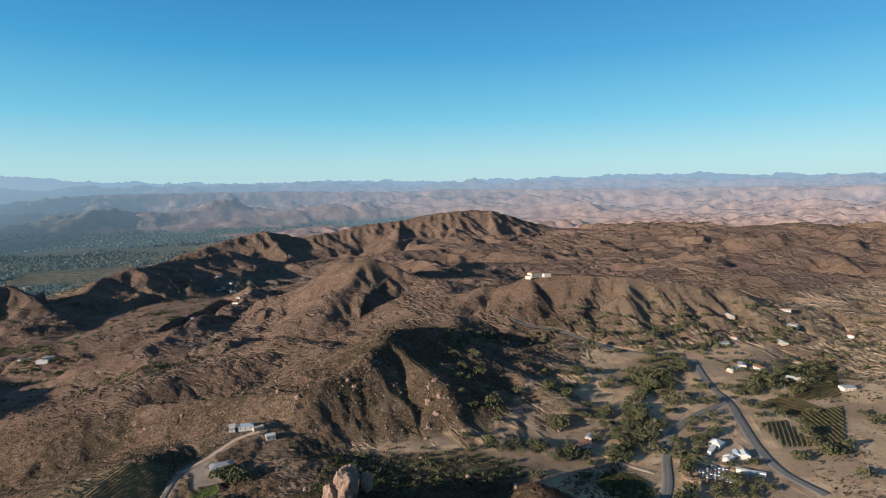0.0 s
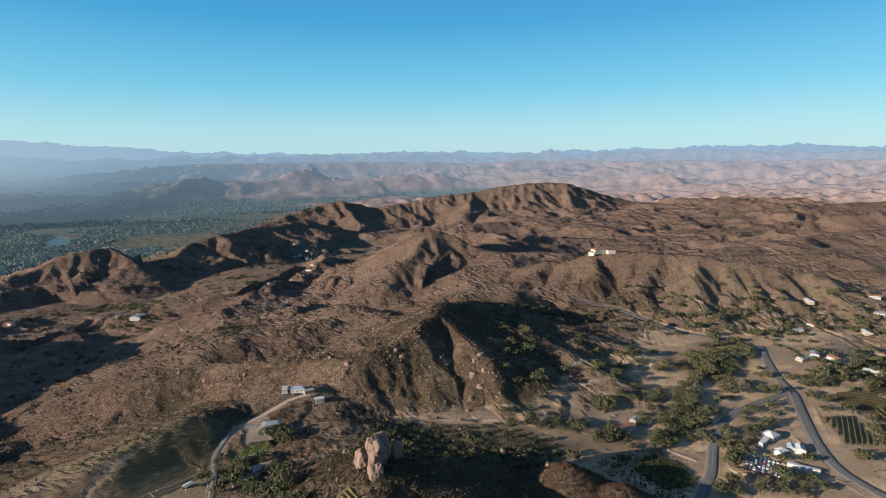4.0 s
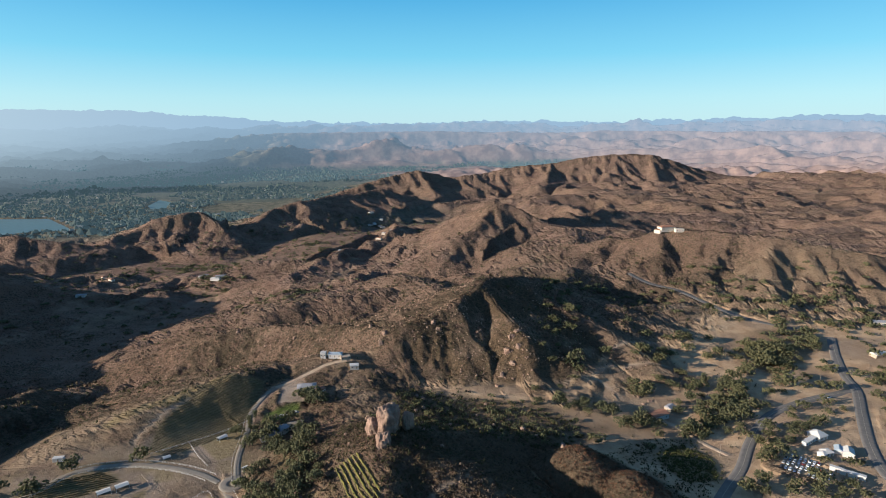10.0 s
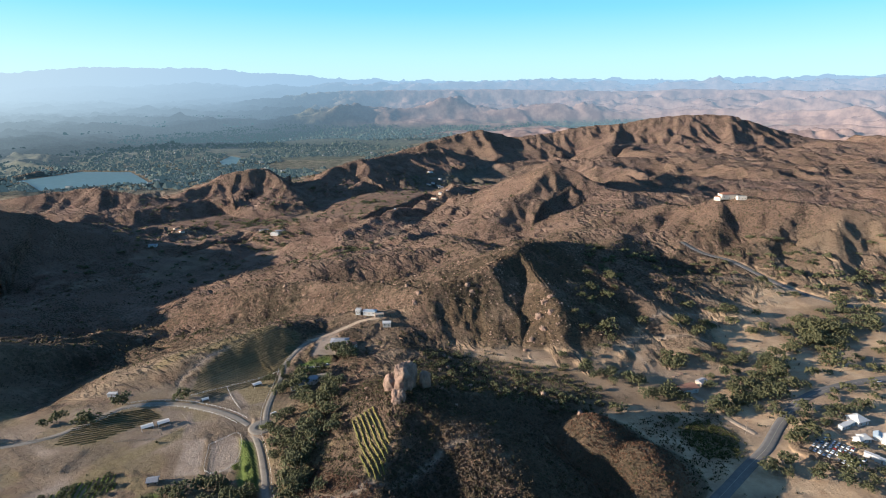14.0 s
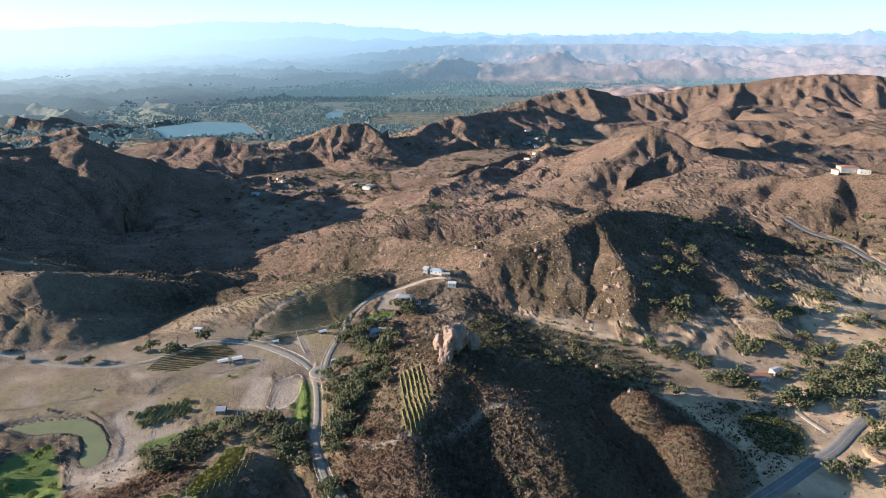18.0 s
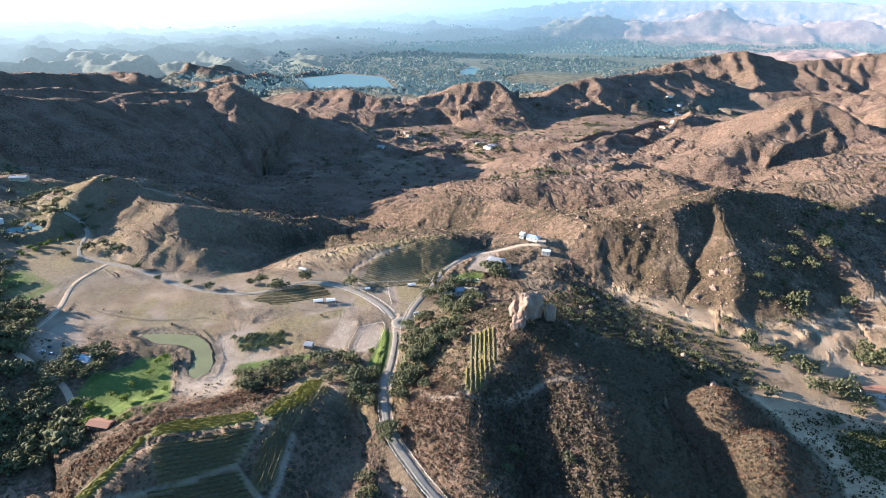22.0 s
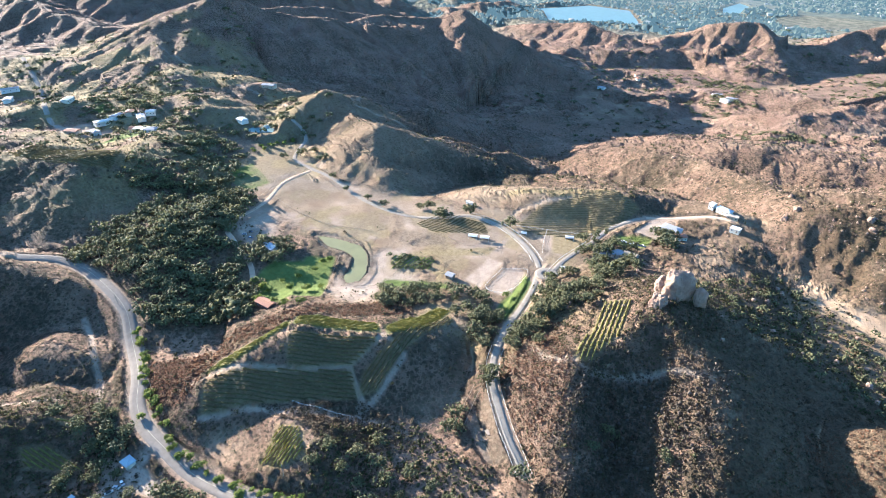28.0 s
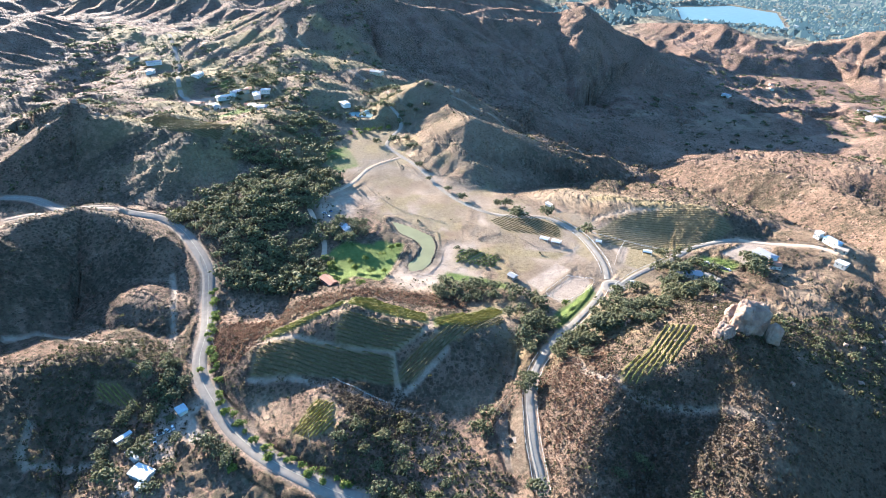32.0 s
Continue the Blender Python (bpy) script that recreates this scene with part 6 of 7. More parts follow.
crags = [(-538, -160, 13), (-531, -150, 10), (-522, -134, 11), (-545, -168, 9), (-514, -122, 7), (-505, -180, 8), (41, 553, 9), (38, 539, 10), (44, 526, 9), (35, 511, 7), (49, 541, 8), (32, 495, 6), (160, 508, 5), (168, 503, 5), (162, 496, 4), (-87, 537, 9), (-88, 526, 8), (-41, 558, 8), (-35, 553, 7), (-215, 595, 6), (-215, 583, 5), (-265, 604, 6), (-251, 593, 5), (-150, 588, 6), (-110, 560, 6), (-300, 616, 6), (46, 560, 8)]
for k, ((x, y, s), h) in enumerate(zip(crags, ground_at(crags))):
    boulder("rock_outcrop", (x, y, h - s * 0.2), (s * 0.85, s * 0.7, s * 0.95), 800 + k, "pale weathered sandstone crag on the steep ridge", 2, 0.42)


# loose rock on the steep faces, beyond counting
g = np.random.default_rng(314)
lie_ = np.concatenate([g.uniform((-420, 480), (200, 740), size=(26000, 2)), g.uniform((-420, 1020), (420, 1460), size=(26000, 2)), g.uniform((-640, 230), (-420, 330), size=(2500, 2))])
d_ = 4.0
h0, hx, hy = ground_at(lie_), ground_at(lie_ + (d_, 0)), ground_at(lie_ + (0, d_))
tilt_ = np.hypot(hx - h0, hy - h0) / d_
stony_ = (tilt_ > 0.36) & (fractal(lie_[:, 0] / 26, lie_[:, 1] / 26, 515, 4) > 0.5)
lie_, h0 = lie_[stony_][::2][:3000], h0[stony_][::2][:3000]
PEBBLES = []
for k in range(6):
    gg = np.random.default_rng(520 + k)
    PEBBLES.append(((OCTA_V * gg.uniform(0.6, 1.3, size=(6, 1)) * np.array([1, 0.85, 0.8])) @ spin(gg).T, OCTA_F))
heap("loose_rocks", PEBBLES, [(x, y, h, k) for (x, y), h, k in zip(lie_, h0, np.clip(g.lognormal(-0.35, 0.55, len(lie_)), 0.3, 1.8) * np.where(lie_[:, 1] > 900, 1.7, 1.0))], STONE, "pale sandstone rocks strewn over the steep ridges", "rock")


# ---------------------------------------------------------------- buildings
def house(x, y, turn, w, d, h, wall, roof, label, name="house", style="gable", rise=1.6, windows=3):
    z = float(ground_at([(x, y)])[0])
    ob = thing(name, (x, y, z), label, "building", radians(turn))
    part("wall", boxed(-w / 2, -d / 2, -1.2, w / 2, d / 2, h, bevel=0.05), wall, ob)
    bm = bmesh.new()
    o = 0.5
    if style == "flat":
        box(bm, -w / 2 - 0.25, -d / 2 - 0.25, h + 0.004, w / 2 + 0.25, d / 2 + 0.25, h + 0.35, bevel=0.06)
    else:
        inset = 0.0 if style == "gable" else w * (0.28 if style == "hip" else 0.46)
        lo = [bm.verts.new(p) for p in ((-w / 2 - o, -d / 2 - o, h), (w / 2 + o, -d / 2 - o, h), (w / 2 + o, d / 2 + o, h), (-w / 2 - o, d / 2 + o, h))]
        up = [bm.verts.new(p) for p in ((-w / 2 - o, -d / 2 - o, h + 0.2), (w / 2 + o, -d / 2 - o, h + 0.2), (w / 2 + o, d / 2 + o, h + 0.2), (-w / 2 - o, d / 2 + o, h + 0.2))]
        ra, rb = bm.verts.new((-w / 2 - o + inset, 0, h + rise)), bm.verts.new((w / 2 + o - inset, 0, h + rise))
        for i in range(4):
            bm.faces.new((lo[i], lo[(i + 1) % 4], up[(i + 1) % 4], up[i]))
        bm.faces.new(lo[::-1])
        bm.faces.new((up[0], up[1], rb, ra))
        bm.faces.new((up[2], up[3], ra, rb))
        bm.faces.new((up[1], up[2], rb))
        bm.faces.new((up[3], up[0], ra))
    part("roof", bm, roof, ob)
    for s in (-1, 1):
        for k in range(windows):
            cx = (k + 0.5) / windows * w - w / 2
            face = s * d / 2
            if s < 0 and k == windows // 2:
                door = part("door", boxed(cx - 0.5, face - 0.05, 0, cx + 0.5, face - 0.003, 2.1), TIMBER, ob)
                continue
            win = part("window", boxed(cx - 0.7, min(face, face + s * 0.06) + s * 0.003, h * 0.35, cx + 0.7, max(face, face + s * 0.06) + s * 0.003, h * 0.35 + 1.2), WHITE, ob)
            part("pane", boxed(cx - 0.6, min(face + s * 0.066, face + s * 0.09), h * 0.35 + 0.1, cx + 0.6, max(face + s * 0.066, face + s * 0.09), h * 0.35 + 1.1), GLASS, win, "dark window glass")
    return ob


def shelter(x, y, turn, w, d, label):
    """An open-sided horse shelter: posts, back wall and a low white roof."""
    z = float(ground_at([(x, y)])[0])
    ob = thing("horse_shelter", (x, y, z), label, "shelter", radians(turn))
    for px in (-w / 2 + 0.2, w / 2 - 0.2):
        for py in (-d / 2 + 0.2, d / 2 - 0.2):
            part("post", boxed(px - 0.1, py - 0.1, -0.8, px + 0.1, py + 0.1, 2.7), WHITE, ob)
    part("back_wall", boxed(-w / 2 + 0.3, d / 2 - 0.15, -0.5, w / 2 - 0.3, d / 2 - 0.05, 2.3), TIMBER, ob)
    bm = bmesh.new()
    v = [bm.verts.new(c) for c in ((-w / 2, -d / 2, 2.7), (w / 2, -d / 2, 2.7), (w / 2, d / 2, 2.9), (-w / 2, d / 2, 2.9), (-w / 2, 0, 3.4), (w / 2, 0, 3.4), (-w / 2, -d / 2, 2.85), (w / 2, -d / 2, 2.85), (w / 2, d / 2, 3.05), (-w / 2, d / 2, 3.05), (-w / 2, 0, 3.6), (w / 2, 0, 3.6))]
    for f in ((6, 7, 11, 10), (10, 11, 8, 9), (0, 4, 5, 1), (4, 3, 2, 5), (0, 1, 7, 6), (2, 3, 9, 8), (0, 6, 10, 4), (4, 10, 9, 3), (1, 5, 11, 7), (5, 2, 8, 11)):
        bm.faces.new([v[i] for i in f])
    part("roof", bm, WHITE, ob, "white sheet roof")
    return ob


shelter(-206, 289, 52, 8, 5, "open horse shelter with a white roof")
shelter(-199, 297, 52, 8, 5, "open horse shelter with a white roof")
shelter(-166, 363, 60, 7, 4.5, "small white-roofed shelter in a paddock")
shelter(-191, 332, 50, 5, 3.5, "small paddock shelter beside the lane")
shelter(-128, 329, 60, 4, 3, "small white-roofed hut beside the lane")
house(-266, 124, 40, 13, 9, 3.4, CREAM, BLUEROOF, "pale-roofed house hidden among lawn oaks")
house(-180, 106, 30, 14, 7, 3.4, REDWOOD, TILE, "red-brown barn at the lawn's edge", "barn")
house(-160, 245, 30, 6, 5, 2.6, TIMBER, GREYROOF, "small grey garden hut", "garden_hut")
house(-268, 318, 20, 7, 3, 2.6, WHITE, WHITE, "white box trailer parked beside the lane", "box_trailer", "flat", windows=1)
house(-127, 379, 60, 12, 8, 3.2, CREAM, GREYROOF, "ranch cottage among dark trees")
house(-118, 388, 20, 11, 8, 3.2, TAN, TIMBER, "tan ranch cottage among oaks")
house(-133, 370, 40, 10, 7, 3.0, WHITE, GREYROOF, "white ranch cottage among oaks")
house(-134, 447, 20, 16, 10, 4.0, WHITE, GREYROOF, "white ranch house beside a paved yard", style="hip")
house(-122, 446, 70, 9, 7, 3.4, CREAM, TILE, "cream outbuilding beside the ranch yard")
house(-138, 497, 10, 5, 5, 4.5, WHITE, WHITE, "white box-like hillside house wing", style="flat")
house(-127, 500, 8, 13, 6, 3.2, WHITE, BLUEROOF, "white hillside house with pale blue roof", style="hip")
house(-116, 498, 30, 9, 5, 3.0, TAN, TAN, "tan flat-roofed hillside house wing", style="flat")
house(-104, 489, 20, 8, 6, 3.0, CREAM, WHITE, "small white building on the knoll", style="flat", windows=2)
house(170, 473, 35, 16, 9, 4.2, WHITE, TILE, "white house with brown roof in dry grass")
house(183, 490, 50, 8, 6, 3.0, TAN, GREYROOF, "small grey outbuilding in dry grass")
house(275, 1031, 20, 26, 14, 7.0, CREAM, TILE, "large cream mansion on the ridge crest", "mansion", "hip", 3)
house(262, 1028, 60, 14, 10, 5.0, CREAM, TILE, "cream wing building on the ridge crest", style="hip")
house(294, 1022, 10, 14, 9, 4.5, CREAM, CREAM, "cream guest house on the ridge crest", style="flat")
for k, (x, y) in enumerate(((-659, 1136), (-653, 1146), (-716, 1177), (-457, 1788), (-602, 2151), (-621, 2150), (-450, 1860), (-560, 2120), (-640, 2230), (-585, 2190))):
    house(x, y, 30 * k, 22 if k < 2 else 16 + 3 * (k % 3), 11, 5, WHITE if k % 2 == 0 else CREAM, GREYROOF if k % 3 else WHITE, "white house in the distant valley", style="hip")
for k, (x, y) in enumerate(((-574, 2140), (-449, 1680), (-344, 1504), (-946, 1155), (-841, 952), (-1045, 1248), (-500, 1500), (-420, 1610))):
    house(x, y, 50 * k, 15 + 2 * (k % 3), 9, 4, (WHITE, CREAM)[k % 2], (GREYROOF, TILE)[k % 2], "pale house standing in the burnt canyon", style="hip")
house(-586, 150, 20, 16, 9, 4.0, WHITE, WHITE, "white-roofed house beside the upper pond", style="hip")
house(-721, 210, 50, 20, 10, 4.5, TAN, GREYROOF, "grey-roofed house under the dark mountain")
for k, (x, y, w) in enumerate(((-605, 31, 18), (-581, 43, 14), (-629, 27, 22), (-680, -14, 26), (-686, 2, 18), (-683, 18, 14), (-662, 31, 20), (-646, -26, 16), (-657, -50, 18), (-663, 44, 12), (-892, -149, 24), (-958, -198, 20), (-760, -60, 18), (-820, -140, 20))):
    house(x, y, 35 + 25 * k, w, 10, 4.5, (CREAM, WHITE, TAN)[k % 3], (WHITE, GREYROOF, TILE)[k % 3], "winery building with pale roof among vines", "winery_building", style=("gable", "hip")[k % 2])
for k, (x, y) in enumerate(((470, 745), (505, 770), (560, 745), (610, 790), (640, 850), (420, 640), (440, 655), (455, 640), (470, 600), (500, 560), (680, 760), (540, 840))):
    house(x, y, 40 * k, 14 + 2 * (k % 3), 9, 3.6, (CREAM, WHITE, TAN)[k % 3], (GREYROOF, TILE, WHITE)[k % 3], "ranch house in the dry eastern valley")
# the roadside yard
house(-38, 1, 55, 11, 7, 3.0, WHITE, WHITE, "white-roofed workshop in the roadside yard", "workshop", "gable", 0.9)
house(-52, -7, 40, 9, 2.8, 2.8, WHITE, WHITE, "white mobile home in the roadside yard", "mobile_home", "flat")
house(-67, -15, 130, 9, 2.6, 2.8, WHITE, BLUEROOF, "pale blue-grey trailer in the roadside yard", "trailer", "flat")
house(-80, 14, 30, 6, 5, 2.8, CREAM, BLUEROOF, "small cottage with pale blue roof", "cottage", "hip")
house(-30, 2, 70, 4, 3, 2.4, WHITE, WHITE, "small white shed in the roadside yard", "shed", "flat", windows=1)
# the events yard by the eastern road
house(285, 455, 35, 10, 10, 3.2, WHITE, WHITE, "white marquee with a peaked roof", "marquee", "pyramid", 3.0, 2)
house(278, 448, 40, 12, 3.4, 2.8, WHITE, WHITE, "long white mobile office", "mobile_office", "flat")
house(273, 443, 40, 9, 3.2, 2.8, WHITE, WHITE, "white mobile office beside oaks", "mobile_office", "flat")
house(296, 432, 70, 9, 7, 3.2, WHITE, WHITE, "white marquee tent beside the yard", "marquee", "gable", 2.2)
house(291, 435, 70, 7, 5, 3.0, WHITE, BLUEROOF, "marquee tent with a pale blue roof", "marquee", "gable", 1.8)
house(281, 430, 20, 7, 6, 2.8, WHITE, WHITE, "small white canopy tent", "canopy_tent", "pyramid", 1.8, 2)
house(277, 427, 40, 5, 5, 2.6, WHITE, WHITE, "small white canopy tent", "canopy_tent", "pyramid", 1.6, 2)
for x, y in ((279, 410), (284, 406), (290, 403)):
    house(x, y, -30, 8, 3, 2.8, WHITE, WHITE, "white box truck body at the car park's edge", "box_truck", "flat", windows=1)


# ---------------------------------------------------------------- cars
def car_model():
    ob = thing("car", (0, 0, -200), "parked car on the bare car park", "car", 0, "parked cars")
    bm = boxed(-2.2, -0.88, 0.35, 2.2, 0.88, 0.95, bevel=0.16)
    part("body", bm, CARPAINT, ob)
    bm = boxed(-1.35, -0.76, 0.95, 1.0, 0.76, 1.5)
    for v in bm.verts:
        if v.co.z > 1.2:
            v.co.x *= 0.72
            v.co.y *= 0.86
    cabin = part("cabin", bm, GLASS, ob)
    part("roof_panel", boxed(-0.95, -0.62, 1.504, 0.7, 0.62, 1.56, bevel=0.02), CARPAINT, ob)
    for x in (-1.4, 1.4):
        for y in (-0.84, 0.84):
            bm = bmesh.new()
            bmesh.ops.create_cone(bm, cap_ends=True, segments=10, radius1=0.34, radius2=0.34, depth=0.22)
            bmesh.ops.rotate(bm, verts=bm.verts, matrix=Matrix.Rotation(math.pi / 2, 3, "X"))
            bmesh.ops.translate(bm, verts=bm.verts, vec=(x, y, 0.34))
            wheel = part("wheel", bm, TYRE, ob)
            hub = bmesh.new()
            bmesh.ops.create_cone(hub, cap_ends=True, segments=8, radius1=0.2, radius2=0.2, depth=0.25)
            bmesh.ops.rotate(hub, verts=hub.verts, matrix=Matrix.Rotation(math.pi / 2, 3, "X"))
            bmesh.ops.translate(hub, verts=hub.verts, vec=(x, y, 0.34))
            part("rim", hub, GREYROOF, wheel, "grey metal rim")
    return ob


model = car_model()
slots = []
u, v = Vector((0.60, -0.38)).normalized(), Vector((0.53, 0.85)).normalized()
for row, n in ((0, 9), (1, 11), (2, 11), (3, 8)):
    for k in range(n):
        if (row * 5 + k * 3) % 11 == 4:
            continue
        c = Vector((243, 409)) + u * (2.8 * k) + v * (0.5 + 6.6 * row)
        slots.append((c.x, c.y, math.atan2(v.y, v.x)))
slots += [(-69, 10.6, 0.4), (-67.5, 8, 0.9), (-66, 4.5, 1.8), (-62, 2, 0.3), (-131, 409, 0.4), (-128, 411, 0.4), (-135, 406, 0.4), (-138, 404, 0.4), (-142, 402, 0.5), (-290, 112, 0.7), (-296, 108, 0.9), (-300, 114, 0.3), (325, 530, 0.5), (362, 600, 1.6)]
z = ground_at(slots)
for k, ((x, y, a), h) in enumerate(zip(slots, z)):
    on_road = 0.5 if k >= len(slots) - 2 else 0.0
    m = Matrix.LocRotScale((x, y, h + on_road), Euler((0, 0, a + (math.pi if k % 3 == 0 else 0))), None)
    if k == 0:
        model.matrix_basis = m
    else:
        other = copy_thing(model, m)
        if 36 < k:
            tagged(other, "parked car on a dirt yard")


# ---------------------------------------------------------------- fences
def fence(nodes, material, label, high=1.35, gap=4.0, rails=2):
    line = smooth_line(nodes, gap)
    z = ground_at(line)
    x0, y0, z0 = line[0][0], line[0][1], z[0]
    ob = thing("fence", (x0, y0, z0), label, "fence")
    post = boxed(-0.09, -0.09, -0.5, 0.09, 0.09, high)
    me = bpy.data.meshes.new("post")
    post.to_mesh(me)
    post.free()
    me.materials.append(material)
    for (x, y), h in zip(line, z):
        o = new("post", me)
        o.parent, o.location = ob, (x - x0, y - y0, h - z0)
    t = np.gradient(line, axis=0)
    t /= np.linalg.norm(t, axis=1)[:, None]
    side = np.column_stack([-t[:, 1], t[:, 0]]) * 0.03
    for k in range(rails):
        lo = high * (k + 1) / rails - 0.2
        co = np.stack([np.column_stack([line - (x0, y0) + side * s, z - z0 + lo + dz]) for s, dz in ((1, 0), (1, 0.13), (-1, 0.13), (-1, 0))], 1)
        n = len(line)
        idx = np.arange(n * 4).reshape(n, 4)
        q = np.stack([idx[:-1], idx[1:], np.roll(idx, -1, 1)[1:], np.roll(idx, -1, 1)[:-1]], -1).reshape(-1, 4)
        rail = new("rail", mesh_of("rail", co.reshape(-1, 3), q, material))
        rail.parent = ob


def beside(name, offset, lo, hi):
    line = LINES[name][:, :2]
    t = np.gradient(line, axis=0)
    t /= np.linalg.norm(t, axis=1)[:, None]
    p = (line + np.column_stack([-t[:, 1], t[:, 0]]) * offset)[lo:hi]
    return [tuple(q) for q in p[::3]] + [tuple(p[-1])]


fence(beside("drive", 4.0, 0, 22), WHITE, "white rail fence beside the ranch driveway")
fence(beside("drive", -4.0, 0, 22), WHITE, "white rail fence beside the ranch driveway")
fence(beside("drive", -4.0, 26, 44), WHITE, "white rail fence beside the driveway lawn")
fence(beside("ranch_lane", 4.2, 2, 34), WHITE, "white rail fence along the ranch lane")
fence(beside("ranch_lane", -4.2, 2, 26), WHITE, "white rail fence along the ranch lane")
fence(beside("house_lane", 3.6, 2, 22), WHITE, "white rail fence beside the house lane")
fence([(-212, 334), (-196, 350), (-180, 366), (-160, 392)], WHITE, "white rail fence below the terraced hill")
fence([(-190, 356), (-172, 340), (-158, 330)], WHITE, "white rail fence dividing two paddocks")
fence([(-152, 287), (-141, 304), (-127, 287), (-124, 270), (-136, 263), (-152, 287)], WHITE, "white rail fence round the riding arena")
fence([(-216, 270), (-196, 280), (-182, 300), (-196, 312)], TIMBER, "weathered timber paddock fence")
fence([(-425, 196), (-400, 168), (-380, 140), (-365, 128)], TIMBER, "weathered timber fence across the meadow")
fence([(-260, 215), (-292, 180), (-330, 160), (-362, 150)], TIMBER, "weathered timber fence across the dry paddock")
fence([(-232, 176), (-212, 165), (-178, 148)], TIMBER, "timber fence between lawn and pond")
fence([(-186, 170), (-178, 192), (-192, 212), (-214, 214)], TIMBER, "timber fence round the garden")
fence([(-20, 186), (-33, 200), (-38, 208)], TIMBER, "weathered timber corral fence", 1.6)
fence([(-24, 182), (-36, 196), (-42, 204)], TIMBER, "weathered timber corral fence", 1.6)
fence([(-78, 103), (-70, 112), (-60, 124), (-54, 132)], WHITE, "white rail fence at the vineyard's foot", 1.2)
fence([(-305, 235), (-260, 262), (-238, 272)], TIMBER, "weathered timber fence beside the lane")

# the roundabout's planted island
bm = bmesh.new()
bmesh.ops.create_cone(bm, cap_ends=True, segments=28, radius1=4.2, radius2=3.8, depth=0.5)
ob = thing("traffic_island", (-127, 316, float(ground_at([(-127, 316)])[0]) + 0.5), "round planted island where ranch lanes meet", "traffic island")
part("kerb", bm, CONCRETE, ob)
v_, f_ = crown_arrays(np.random.default_rng(5), 4.5, 1.2, 0.1, 26, 60, 4, 0.16)
part_crown = new("planting", mesh_of("planting", v_, f_, FRESH))
part_crown.parent = ob

# a stone ring and a timber shed in the corral
ob = thing("animal_pen", (-9, 193, float(ground_at([(-9, 193)])[0])), "round stone mound with a small timber pen", "animal pen")
for k in range(14):
    a = k * math.tau / 14
    b = boulder("stone", (3.2 * math.cos(a), 3.2 * math.sin(a), 0.2), (1.7, 1.4, 1.1), 700 + k, "", 1, 0.3)
    b.parent = ob
    for key in ("label", "category"):
        if key in b:
            del b[key]
for x in (-1.6, 1.6):
    for y in (1.4, 4.2):
        part("post", boxed(x - 0.1, y - 0.1, -0.2, x + 0.1, y + 0.1, 1.9), TIMBER, ob)
part("roof", boxed(-1.9, 1.1, 1.904, 1.9, 4.5, 2.05), TIMBER, ob)


# utility poles
def pole(x, y):
    z = float(ground_at([(x, y)])[0])
    ob = thing("utility_pole", (x, y, z), "weathered timber utility pole beside the road", "utility pole")
    bm = bmesh.new()
    bmesh.ops.create_cone(bm, cap_ends=True, segments=8, radius1=0.17, radius2=0.11, depth=10.5)
    bmesh.ops.translate(bm, verts=bm.verts, vec=(0, 0, 5))
    part("shaft", bm, TIMBER, ob)
    part("crossarm", boxed(-1.2, -0.06, 9.4, 1.2, 0.06, 9.6), TIMBER, ob)


for x, y in ((-232, 8), (-128, 28), (205, 420), (250, 500), (330, 560), (372, 640), (-30, 88), (-300, -5)):
    pole(x, y)


# the far suburb: houses and street trees beyond counting
rng = np.random.default_rng(99)
n = 60000
a = np.radians(rng.uniform(-22, 66, n))
r_ = 2350 * (8200 / 2350) ** rng.uniform(0, 1, n)
lie = np.where(np.degrees(a) > 12, 2350, 4030)
r_ = np.maximum(r_, lie + rng.uniform(0, 300, n))
tx, ty = CX - r_ * np.sin(a), CY + r_ * np.cos(a)
tz = relief(tx, ty)
level = (tz < -84) & (fractal(tx / 420, ty / 420, 501, 3) > 0.40) & (inside("lake", tx, ty) < -15) & (inside("far_pond", tx, ty) < -15)
tx, ty, tz, r_ = tx[level], ty[level], tz[level], r_[level]
near_ = r_ < 4000
tz[near_] = surface(tx[near_], ty[near_])
sx, sy, sz = squeeze(tx, ty, tz)
f = np.hypot(sx - CX, sy - CY) / r_
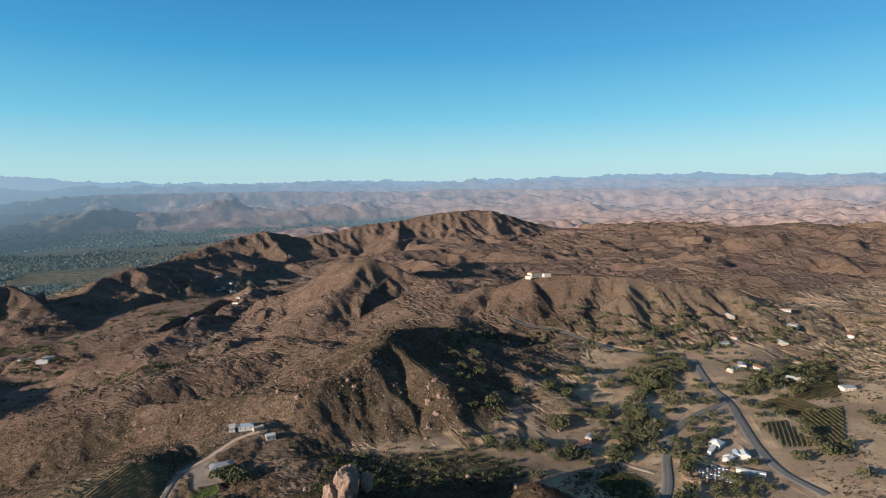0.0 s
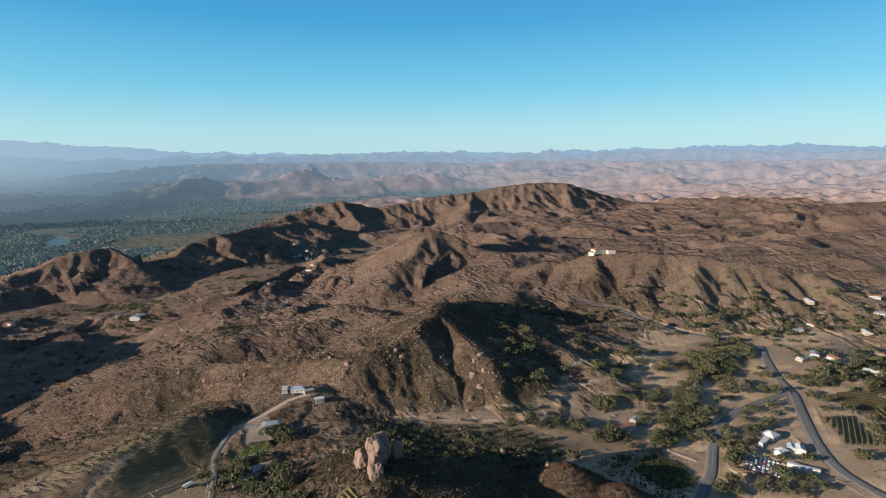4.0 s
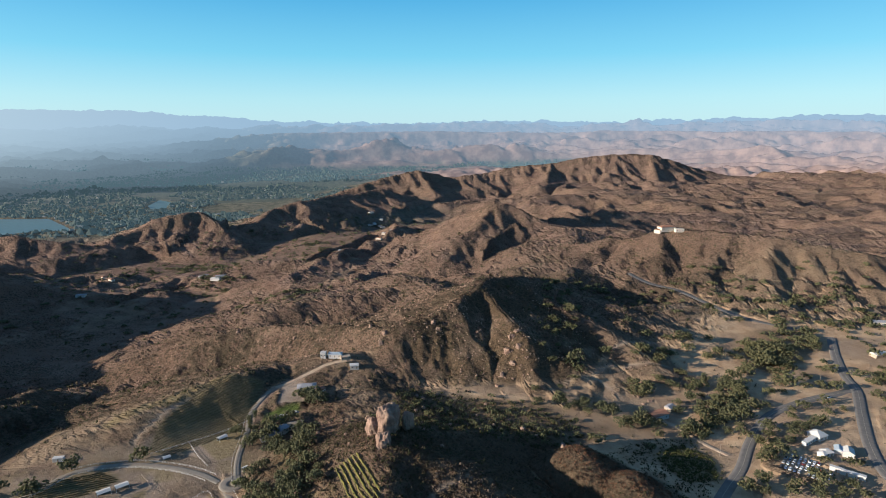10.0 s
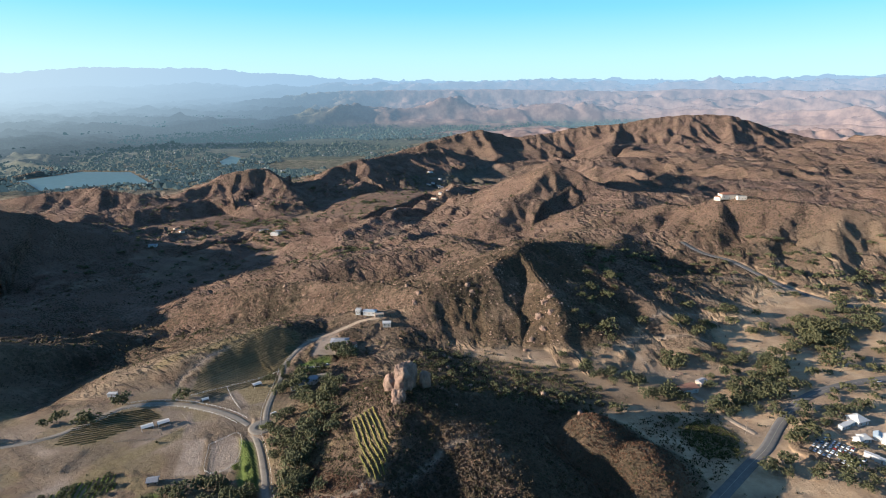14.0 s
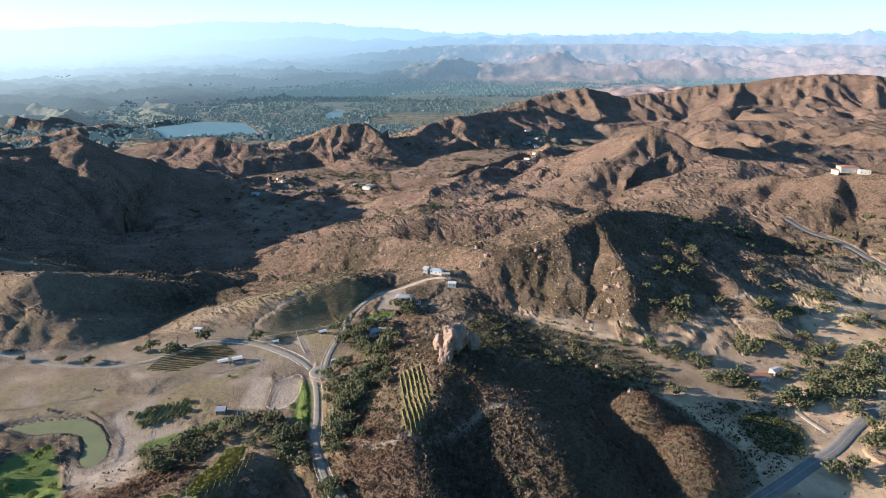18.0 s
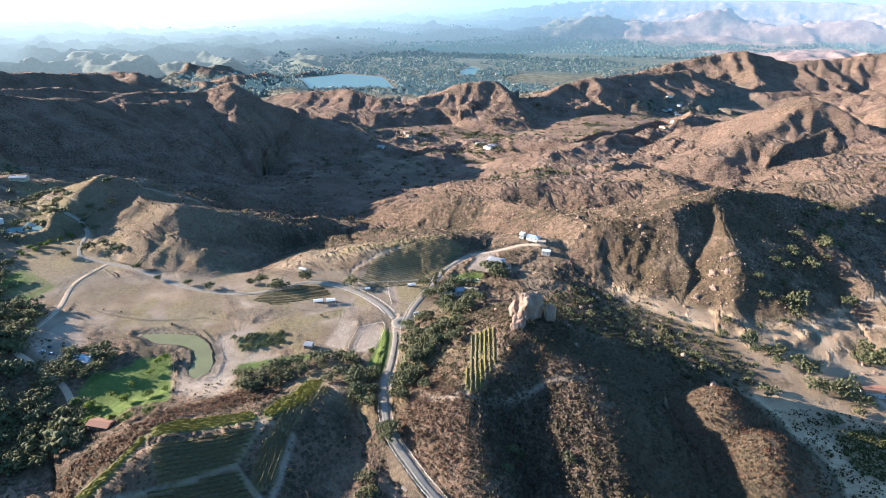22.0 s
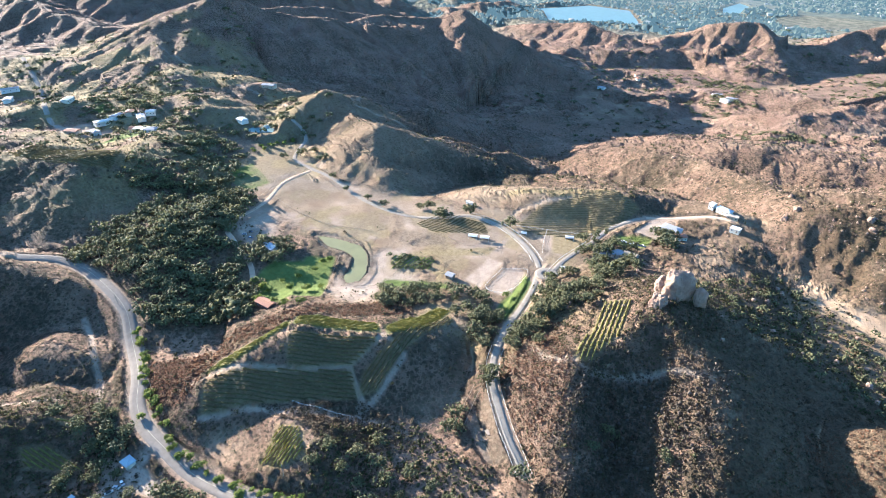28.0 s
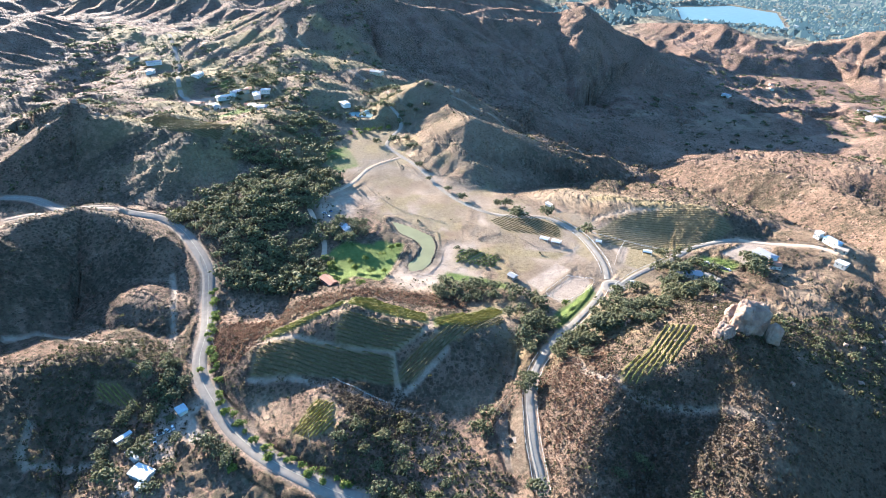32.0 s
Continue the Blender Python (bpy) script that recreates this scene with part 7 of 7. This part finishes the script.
cube_v = np.array([(x, y, z) for z in (-0.2, 1) for y in (-1, 1) for x in (-1, 1)], float)
cube_f = np.array([(0, 1, 5, 4), (1, 3, 7, 5), (3, 2, 6, 7), (2, 0, 4, 6), (4, 5, 7, 6)])
leaf_v = np.array([(1, 0, -0.2), (0.25, 0.9, -0.2), (-0.9, 0.4, -0.2), (-0.7, -0.7, -0.2), (0.4, -0.9, -0.2), (0.35, 0.25, 1.0), (-0.4, -0.2, 0.9), (0.1, 0, 1.2)], float)
leaf_f = np.array([(0, 1, 5), (1, 2, 5), (2, 6, 5), (2, 3, 6), (3, 4, 6), (4, 0, 5), (4, 5, 6)])


def town(name, sel, shape, wide, tall, material, label, category):
    v_, f_ = shape
    k = np.where(sel)[0]
    g = np.random.default_rng(len(k))
    s = f[k] * g.lognormal(0, 0.4, len(k))
    turn = g.uniform(0, 6.28, len(k))
    flat_ = v_[None] * np.stack([wide * s, wide * 0.7 * s, tall * s], 1)[:, None, :]
    c, d = np.cos(turn)[:, None], np.sin(turn)[:, None]
    co = np.stack([flat_[..., 0] * c - flat_[..., 1] * d, flat_[..., 0] * d + flat_[..., 1] * c, flat_[..., 2]], -1) + np.stack([sx[k], sy[k], sz[k]], 1)[:, None, :]
    fa = f_[None] + (np.arange(len(k)) * 8)[:, None, None]
    tagged(new(name, mesh_of(name, co.reshape(-1, 3), fa.reshape(-1, f_.shape[1]), material)), label, category, kind="stuff")


roll = rng.uniform(0, 1, len(tx))
# each farther belt glows with a larger share of haze
for painted_haze, inner, outer in ((0.13, 0, 4300), (0.26, 4300, 6000), (0.40, 6000, 9000)):
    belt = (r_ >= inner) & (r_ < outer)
    roofs, leaves_ = suburb_material("hazed_roofs", (0.19, 0.175, 0.16), painted_haze), suburb_material("hazed_trees", (0.05, 0.062, 0.042), painted_haze)
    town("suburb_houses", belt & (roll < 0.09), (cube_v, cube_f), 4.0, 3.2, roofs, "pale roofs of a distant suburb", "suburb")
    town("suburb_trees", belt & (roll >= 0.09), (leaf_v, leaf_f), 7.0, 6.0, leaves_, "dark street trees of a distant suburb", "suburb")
